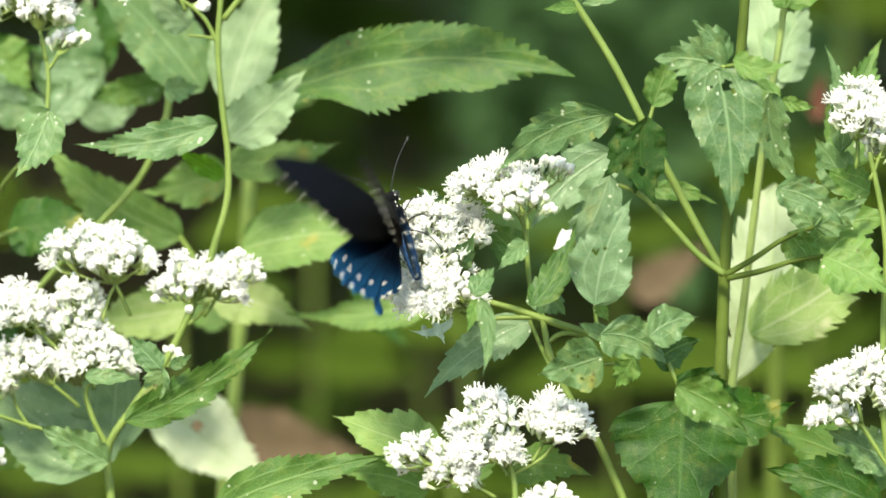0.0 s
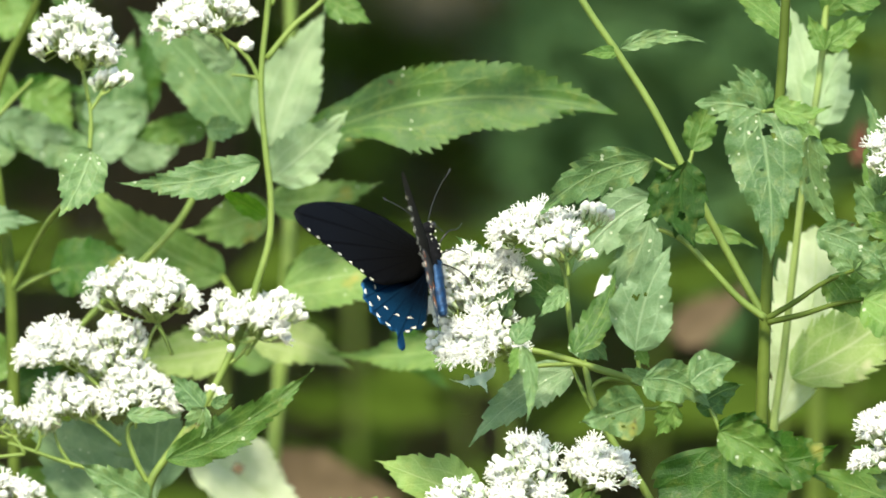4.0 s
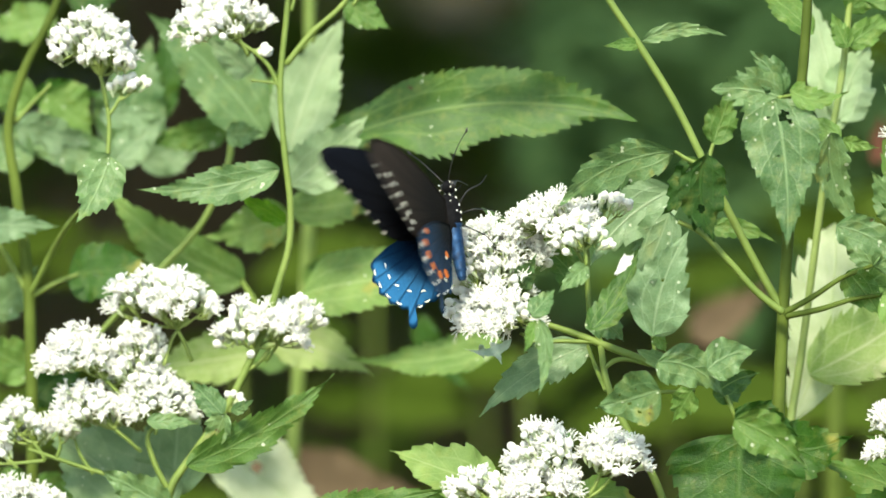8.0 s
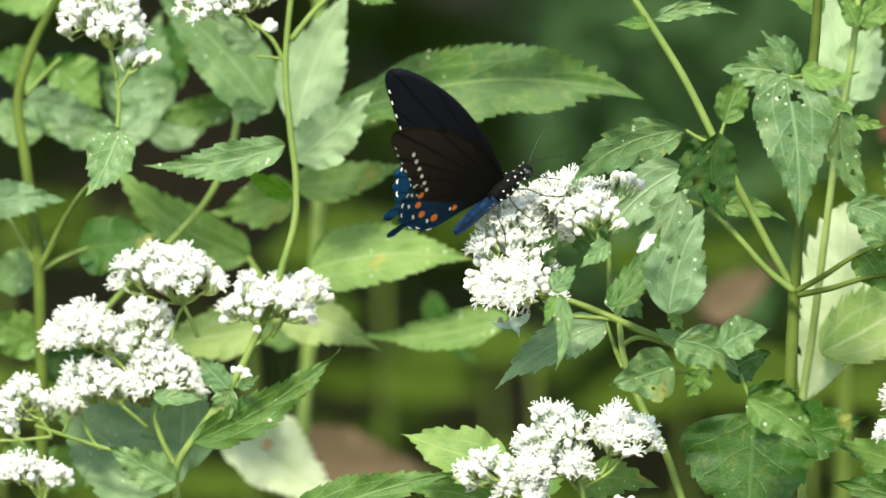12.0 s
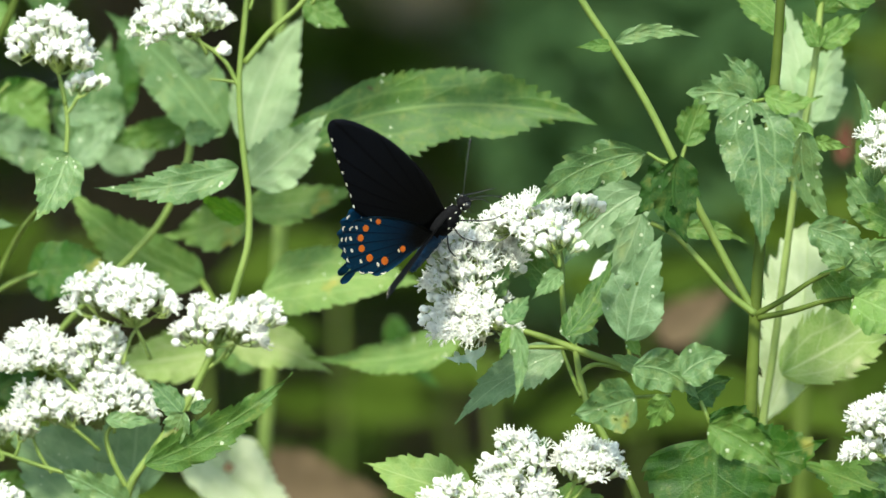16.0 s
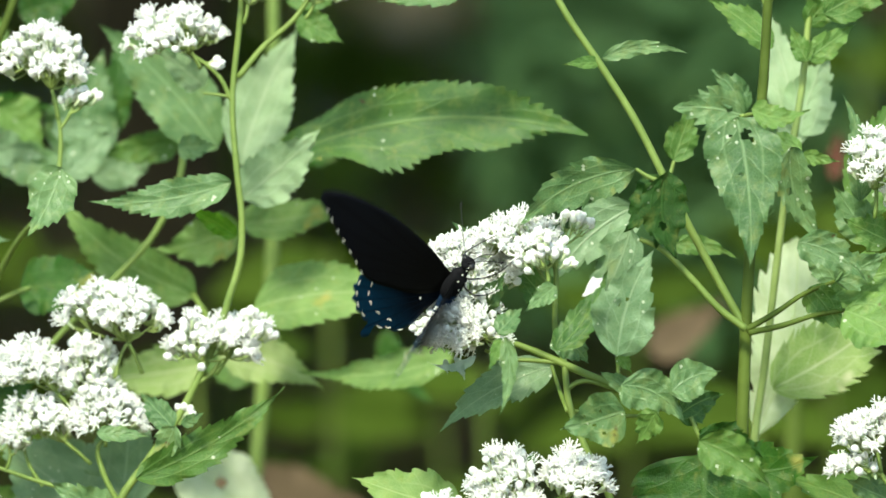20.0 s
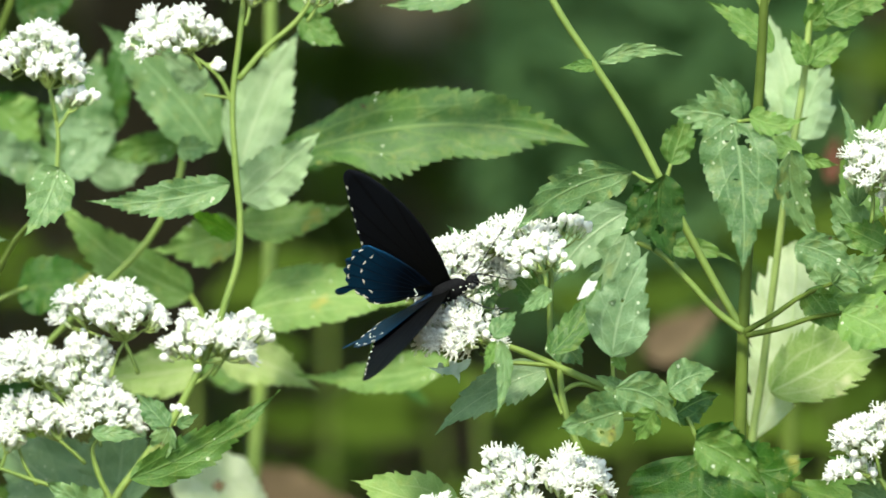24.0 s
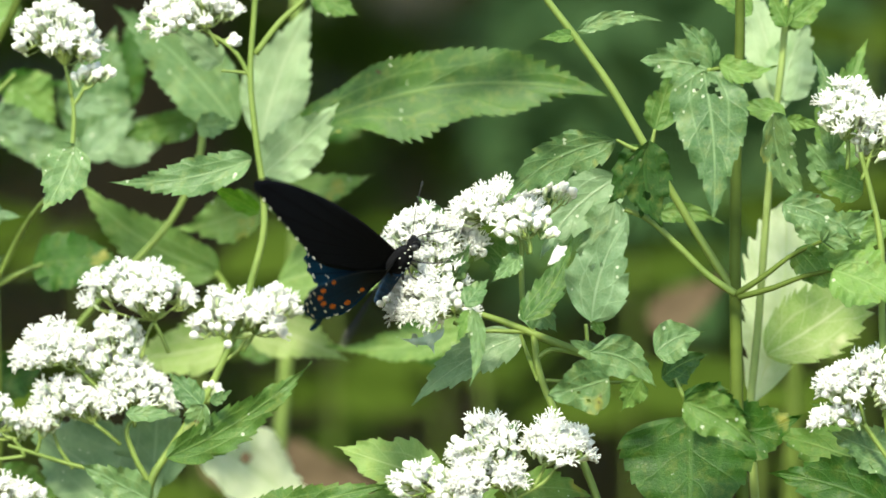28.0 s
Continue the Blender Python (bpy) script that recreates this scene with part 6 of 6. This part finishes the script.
    feeding_moves = nod(feeding_herb, (0.0488, -0.0340, 0.9638), [
        (0, 0.5, -6.3, 2.43), (0.5, -0.5, -5.7, 1.32), (1, 0.0, -7.1, 3.37), (1.5, -0.1, -7.4, 3.13), (2, -0.2, -7.0, 2.28),
        (2.5, 0.5, -8.0, 2.58), (3, -0.6, -7.6, 2.71), (3.5, -0.1, -7.6, 3.10), (4, 0.9, -7.8, 4.00), (4.5, 0.6, -6.0, 2.54),
        (6.5, 0.4, -3.8, 2.48), (7, 0.3, -2.0, 0.52), (7.5, -0.4, -0.9, -0.40), (8, 0.0, 0.0, 0.00), (8.5, -1.6, -0.7, 0.20),
        (9, -1.6, -1.0, -0.18), (9.5, -1.1, -1.5, 0.34), (10, -1.4, -1.3, -0.09), (10.5, -1.1, -0.7, -1.11), (11, -0.8, -1.1, 0.65),
        (11.5, -0.4, -1.2, -0.46), (12, 3.3, 0.2, -2.36), (12.5, 4.3, -1.7, -0.67), (14.5, 3.1, -1.9, -0.18), (15, 3.2, -1.9, -2.04),
        (15.5, 5.1, -1.3, -2.10), (16, 3.2, -2.1, 0.58), (16.5, -0.3, -3.8, 0.48), (17, 3.4, -1.7, -1.93), (17.5, 2.5, -3.7, -0.30),
        (18, -0.8, -5.2, 0.15), (18.5, 1.6, -2.8, -2.47), (19, 1.1, -2.3, -3.64), (19.5, -0.9, -3.1, -2.57), (20, 2.5, -1.7, -2.95),
        (20.5, 4.5, -0.9, -2.86), (21, 2.2, -2.2, -1.09), (21.5, 2.4, -0.4, -2.27), (23.5, 3.4, -0.9, -2.81), (24, 1.9, -1.8, -2.91),
        (24.5, -1.2, -4.3, 0.42), (25, -4.4, -4.0, -0.08), (25.5, -3.4, -1.5, -1.29), (26, -7.1, -2.2, -0.29), (26.5, -10.6, -3.2, 1.31),
        (27, -8.9, -0.1, -0.91), (27.5, -7.9, 0.8, -1.34), (28, -8.8, 0.0, -0.70),
    ])
    stir((hanging_leaf, torn_leaf, torn_lobe, shoulder_leaf, hanging_stalk), tall_moves, roots[tall_herb], (0.1135, -0.0533, 1.0194), [
        (0, 1.2, -4.0, 0.19), (0.5, 1.1, -4.1, 0.03), (1, 0.4, -5.0, -0.67), (1.5, 1.5, -5.0, -0.23), (2, 1.4, -6.1, -0.23),
        (2.5, 1.0, -6.2, -0.50), (3, 0.9, -5.7, -0.45), (3.5, 0.7, -5.7, -0.08), (4, 0.9, -4.7, 0.08), (4.5, 1.0, -4.2, 0.24),
        (6.5, 1.4, -1.0, 0.60), (7, 1.1, -0.6, 0.35), (7.5, 0.3, -0.2, -0.01), (8, 0.0, 0.0, 0.00), (8.5, -0.1, -0.4, -0.08),
        (9, -0.2, 0.4, 0.50), (9.5, -0.9, 0.1, 0.42), (10, -1.0, -0.1, 0.35), (10.5, -0.9, -0.4, 0.32), (11, -0.6, -0.6, 0.35),
        (11.5, 0.2, -0.5, 0.26), (12, 0.5, -1.0, 0.18), (12.5, 2.1, -1.4, 0.19), (14.5, 4.4, -1.4, 0.06), (15, 4.4, -1.0, -0.02),
        (15.5, 4.6, -0.7, 0.56), (16, 3.0, -1.4, -0.06), (16.5, 2.1, -1.2, -0.28), (17, 1.1, -2.9, -0.65), (17.5, 1.2, -1.5, 0.46),
        (18, 1.1, -2.3, 0.53), (18.5, -0.0, -3.1, 0.31), (19, -0.6, -1.8, -0.10), (19.5, 0.3, -1.9, 0.21), (20, 1.8, -1.2, 0.45),
        (20.5, 2.7, -0.1, 0.47), (21, 3.3, -0.0, -0.34), (21.5, 4.0, 0.0, -0.10), (23.5, 2.3, -1.4, -1.75), (24, 1.0, -2.1, -1.48),
        (24.5, -1.6, -3.1, -1.80), (25, -3.4, -3.1, -1.06), (25.5, -6.6, -2.5, -1.08), (26, -10.3, -1.2, -2.09), (26.5, -11.6, 0.9, -1.21),
        (27, -11.5, 1.7, 0.37), (27.5, -12.0, 5.7, -0.42), (28, -10.5, 6.1, -1.15),
    ])
    stir((end_cluster, end_buds, end_tips), feeding_moves, roots[feeding_herb], (0.0633, -0.0215, 1.0062), [
        (0, 0.4, -2.2, 0.00), (0.5, 0.3, -2.0, 0.00), (1, 0.3, -2.7, 0.00), (1.5, 0.6, -3.1, 0.00), (2, 0.5, -2.9, 0.00),
        (2.5, 0.5, -3.8, 0.00), (3, 0.1, -3.2, 0.00), (3.5, 0.1, -3.2, 0.00), (4, 0.3, -3.4, 0.00), (4.5, 0.1, -2.6, 0.00),
        (6.5, 0.5, -0.8, 0.00), (7, 0.3, -0.3, 0.00), (7.5, 0.3, 0.1, 0.00), (8, 0.0, 0.0, 0.00), (8.5, -0.4, 0.0, 0.00),
        (9, -0.7, -0.2, 0.00), (9.5, -0.8, -0.4, 0.00), (10, -0.9, -0.4, 0.00), (10.5, -0.7, -0.4, 0.00), (11, -0.4, -0.6, 0.00),
        (11.5, -0.2, -0.4, 0.00), (12, 0.7, -1.0, 0.00), (12.5, 2.0, -1.7, 0.00), (14.5, 3.4, -0.7, 0.00), (15, 3.4, -0.9, 0.00),
        (15.5, 3.4, -1.3, 0.00), (16, 2.6, -0.9, 0.00), (16.5, 1.5, -0.9, 0.00), (17, 1.4, -1.5, 0.00), (17.5, 1.3, -1.8, 0.00),
        (18, 0.4, -1.7, 0.00), (18.5, 0.3, -2.1, 0.00), (19, 0.2, -1.8, 0.00), (19.5, 0.4, -1.2, 0.00), (20, 1.5, -1.3, 0.00),
        (20.5, 2.4, -1.5, 0.00), (21, 3.1, -0.6, 0.00), (21.5, 3.4, 0.0, 0.00), (23.5, 3.2, -1.6, 0.00), (24, 1.8, -1.6, 0.00),
        (24.5, 0.4, -2.1, 0.00), (25, -1.7, -1.7, 0.00), (25.5, -3.3, -1.6, 0.00), (26, -5.3, -1.2, 0.00), (26.5, -6.6, -0.8, 0.00),
        (27, -7.1, -0.4, 0.00), (27.5, -6.8, -0.0, 0.00), (28, -4.9, 0.5, 0.00),
    ])
    stir((holed_leaf, folded_tip), feeding_moves, roots[feeding_herb], (0.0777, -0.0519, 0.9841), [
        (0, 0.7, -3.7, 0.00), (0.5, 0.3, -3.5, 0.00), (1, 0.3, -4.1, 0.00), (1.5, 0.6, -4.8, 0.00), (2, 0.5, -4.7, 0.00),
        (2.5, 0.8, -5.3, 0.00), (3, -0.2, -5.0, 0.00), (3.5, 0.1, -5.0, 0.00), (4, 0.6, -4.8, 0.00), (4.5, 0.4, -3.7, 0.00),
        (6.5, 0.5, -1.7, 0.00), (7, 0.3, -0.9, 0.00), (7.5, -0.1, -0.2, 0.00), (8, 0.0, 0.0, 0.00), (8.5, -1.0, -0.3, 0.00),
        (9, -1.0, -0.2, 0.00), (9.5, -0.8, -0.4, 0.00), (10, -0.9, -0.6, 0.00), (10.5, -0.7, -0.4, 0.00), (11, -0.7, -0.6, 0.00),
        (11.5, -0.2, -0.4, 0.00), (12, 2.2, -0.1, 0.00), (12.5, 3.5, -1.1, 0.00), (14.5, 3.1, -1.6, 0.00), (15, 3.7, -1.6, 0.00),
        (15.5, 4.6, -1.2, 0.00), (16, 2.9, -1.5, 0.00), (16.5, 0.9, -2.4, 0.00), (17, 2.6, -1.5, 0.00), (17.5, 2.0, -2.5, 0.00),
        (18, 0.1, -3.2, 0.00), (18.5, 1.7, -2.1, 0.00), (19, 1.1, -2.1, 0.00), (19.5, 0.4, -2.1, 0.00), (20, 2.4, -1.6, 0.00),
        (20.5, 3.9, -1.0, 0.00), (21, 2.7, -1.4, 0.00), (21.5, 3.3, -0.5, 0.00), (23.5, 3.2, -0.6, 0.00), (24, 1.8, -0.9, 0.00),
        (24.5, -0.5, -2.1, 0.00), (25, -2.9, -1.9, 0.00), (25.5, -3.5, -0.1, 0.00), (26, -6.1, -0.0, 0.00), (26.5, -8.3, -0.5, 0.00),
        (27, -7.9, 1.4, 0.00), (27.5, -7.3, 2.1, 0.00), (28, -6.7, 1.7, 0.00),
    ])
    stir((pitted_leaf, small_leaf), feeding_moves, roots[feeding_herb], (0.0636, -0.0661, 0.9451), [
        (0, 0.7, -3.0, 0.00), (0.5, 0.0, -3.2, 0.00), (1, 0.3, -4.1, 0.00), (1.5, 0.6, -4.5, 0.00), (2, 0.5, -4.4, 0.00),
        (2.5, 0.8, -4.9, 0.00), (3, 0.1, -4.7, 0.00), (3.5, 0.4, -5.0, 0.00), (4, 0.9, -4.8, 0.00), (4.5, 0.7, -3.7, 0.00),
        (6.5, 0.5, -1.7, 0.00), (7, 0.3, -0.9, 0.00), (7.5, -0.3, 0.1, 0.00), (8, 0.0, 0.0, 0.00), (8.5, -0.8, -0.3, 0.00),
        (9, -1.0, -0.2, 0.00), (9.5, -0.5, -0.7, 0.00), (10, -0.6, -0.3, 0.00), (10.5, -0.4, -0.4, 0.00), (11, -0.1, -0.6, 0.00),
        (11.5, 0.1, -0.7, 0.00), (12, 1.3, 0.2, 0.00), (12.5, 2.5, -0.8, 0.00), (14.5, 3.6, -2.5, 0.00), (15, 3.6, -2.2, 0.00),
        (15.5, 4.2, -1.8, 0.00), (16, 3.5, -2.7, 0.00), (16.5, 1.8, -3.6, 0.00), (17, 2.6, -2.1, 0.00), (17.5, 2.3, -3.1, 0.00),
        (18, 1.3, -4.4, 0.00), (18.5, 1.7, -2.7, 0.00), (19, 1.3, -2.4, 0.00), (19.5, 1.0, -2.7, 0.00), (20, 2.4, -2.2, 0.00),
        (20.5, 3.6, -1.3, 0.00), (21, 3.0, -2.0, 0.00), (21.5, 3.3, -1.1, 0.00), (23.5, 3.5, -1.0, 0.00), (24, 2.7, -0.9, 0.00),
        (24.5, 1.2, -2.6, 0.00), (25, -0.5, -2.5, 0.00), (25.5, -1.1, -1.0, 0.00), (26, -3.1, -1.2, 0.00), (26.5, -4.7, -2.0, 0.00),
        (27, -4.3, 0.2, 0.00), (27.5, -4.0, 0.9, 0.00), (28, -3.1, 0.4, 0.00),
    ])
    nod(back_herb, (-0.057, 0.3, 0.95), [
        (0, 0, 0, 0), (12.5, 0, 0, 0), (17, 2.5, 0, 0), (23.5, 2.5, 0, 0), (25, 4.5, 0, 0), (26, 8, 0, 0), (27, 13, 0, 0), (28, 12, 0, 0),
    ])
    swing(long_leaf, [
        (0, 0.18), (0.5, -0.08), (1, 0.43), (1.5, -0.06), (2, 0.19), (2.5, 0.13), (3, -0.11), (3.5, -0.12), (4, -0.27), (4.5, -0.23),
        (6.5, -0.27), (7, -0.22), (7.5, -0.32), (8, 0.00), (8.5, 0.08), (9, 0.06), (9.5, 0.08), (10, 0.55), (10.5, 0.56), (11, 0.51),
        (11.5, 0.30), (12, 0.55), (12.5, 1.33), (14.5, 0.06), (15, 0.49), (15.5, 0.28), (16, 0.73), (16.5, 0.51), (17, 0.30), (17.5, 0.46),
        (18, 0.45), (18.5, 0.46), (19, 0.24), (19.5, 0.11), (20, -0.10), (20.5, -0.17), (21, -0.29), (21.5, 0.62), (23.5, 0.34),
        (24, 0.46), (24.5, 0.96), (25, 1.19), (25.5, 0.44), (26, -1.87), (26.5, -2.03), (27, -1.61), (27.5, -1.22), (28, -0.95),
    ])
    walk(butterfly, [
        (0, flight(0.0051, -0.0266, 0.9878, 107, 32, 66)), (1, flight(0.0016, -0.0262, 0.9849, 109, 29, 64)),
        (2, flight(0.0006, -0.0259, 0.9900, 107, 26, 61)), (3, flight(0.0006, -0.0262, 0.9903, 107, 26, 62)),
        (4, flight(0.0024, -0.0260, 0.9912, 99, 27, 61)), (7, flight(0.0042, -0.0250, 1.0038, 97, 11, 58)),
        (8, flight(0.0027, -0.0247, 1.0046, 97, 17, 50)), (9, flight(0.0015, -0.0252, 1.0015, 94, 22, 56)),
        (10, flight(0.0020, -0.0247, 1.0046, 78, 14, 46)), (11, flight(-0.0012, -0.0247, 1.0052, 64, -6, 46)),
        (12, flight(0.0174, -0.0246, 1.0059, 39, -15, 27)), (15, flight(0.0183, -0.0245, 1.0068, 37, -30, 24)),
        (16, flight(0.0129, -0.0250, 1.0018, 50, -27, 48)), (17, flight(0.0204, -0.0246, 1.0055, 35, -27, 39)),
        (18, flight(0.0101, -0.0255, 0.9992, 34, -28, 17)), (19, flight(0.0194, -0.0261, 0.9927, 40, -28, 41)),
        (20, flight(0.0188, -0.0268, 0.9859, 58, -39, 56)), (21, flight(0.0155, -0.0270, 0.9835, 40, -38, 49)),
        (24, flight(0.0183, -0.0269, 0.9843, 25, -37, 47)), (25, flight(0.0074, -0.0273, 0.9795, 42, -47, 61)),
        (26, flight(0.0051, -0.0270, 0.9826, 46, -39, 43)), (27, flight(0.0019, -0.0270, 0.9849, 47, -46, 48)),
        (28, flight(-0.0004, -0.0268, 0.9850, 55, -44, 32)),
    ])
    for side, s, rows in (
        ("far", 1, [
            (0, 16, 8, 19, -0.6), (1, 9, 8, 20, -0.6), (2, 24, 12, -0, -0.8), (3, 9, 0, 30, -0.6), (4, 21, 1, 6, -1.4), (7, 9, 10, 33, -0.6), (8, 9, 13, 37, -0.6), (9, 45, 6, 4, -1.4), (10, 15, 23, 29, -0.8), (11, 27, 5, -10, -0.7),
            (12, 16, -7, 0, -1.4), (15, 14, -1, 0, -1.2), (16, 27, 8, 0, -1.3), (17, 31, -1, 0, -0.6), (18, 43, 5, 17, -0.7), (19, 32, 2, -1, -0.6), (20, 46, 8, -1, -0.6), (21, 14, -7, 4, -1.0), (24, 23, -5, -5, -1.5), (25, 29, -3, 8, -0.6),
            (26, 17, -4, 1, -1.5), (27, 28, -1, 4, -0.8), (28, 27, -9, 3, -0.6),
        ]),
        ("near", -1, [
            (0, 18, -14, 8, -0.6), (1, 10, 0, 10, -0.6), (2, 31, 4, -15, -0.8), (3, 13, -5, 4, -0.6), (4, 23, -3, -2, -1.4), (7, 7, 8, 11, -0.6), (8, 12, 9, 1, -0.6), (9, 38, -5, -19, -1.4), (10, 5, 5, 13, -0.8), (11, 21, 2, -13, -0.7),
            (12, 21, -11, -4, -1.4), (15, 24, -9, -10, -1.2), (16, 44, -11, -67, -1.3), (17, 54, -12, -73, -0.6), (18, 76, -7, -43, -0.7), (19, 37, 3, -14, -0.6), (20, 36, 11, -4, -0.6), (21, 42, 3, -16, -1.0), (24, 60, -12, -8, -1.5), (25, 30, -6, -22, -0.6),
            (26, 48, 3, -22, -1.5), (27, 44, 3, -40, -0.8), (28, 60, 3, -46, -0.6),
        ]),
    ):
        fore, hind = wings[side]
        beats = []
        for k in range(28 * 15 + 1):
            t = k / 15
            i = max(n for n in range(len(rows)) if rows[n][0] <= t + 1e-6)
            a, b = rows[i], rows[min(i + 1, len(rows) - 1)]
            f = (t - a[0]) / max(0.1, b[0] - a[0])
            f = f * f * (3 - 2 * f)
            lag = a[4] + (b[4] - a[4]) * f
            beat = (17 + 4 * math.sin(1.7 * t + s)) * (math.sin(math.tau * 3 * t + lag) - math.sin(lag))
            beats.append((t, a[1] + (b[1] - a[1]) * f + beat, a[2] + (b[2] - a[2]) * f, a[3] + (b[3] - a[3]) * f))
        walk(fore, [(t, pose(0, s * 0.0012, 0.0022, s * (90 - a)) @ pose(0, 0, 0, 0, 0, -s * w)) for t, a, w, h in beats])
        walk(hind, [(t, pose(0, s * 0.0012, 0.0020, s * (90 - a - h - 2))) for t, a, w, h in beats])


motions()
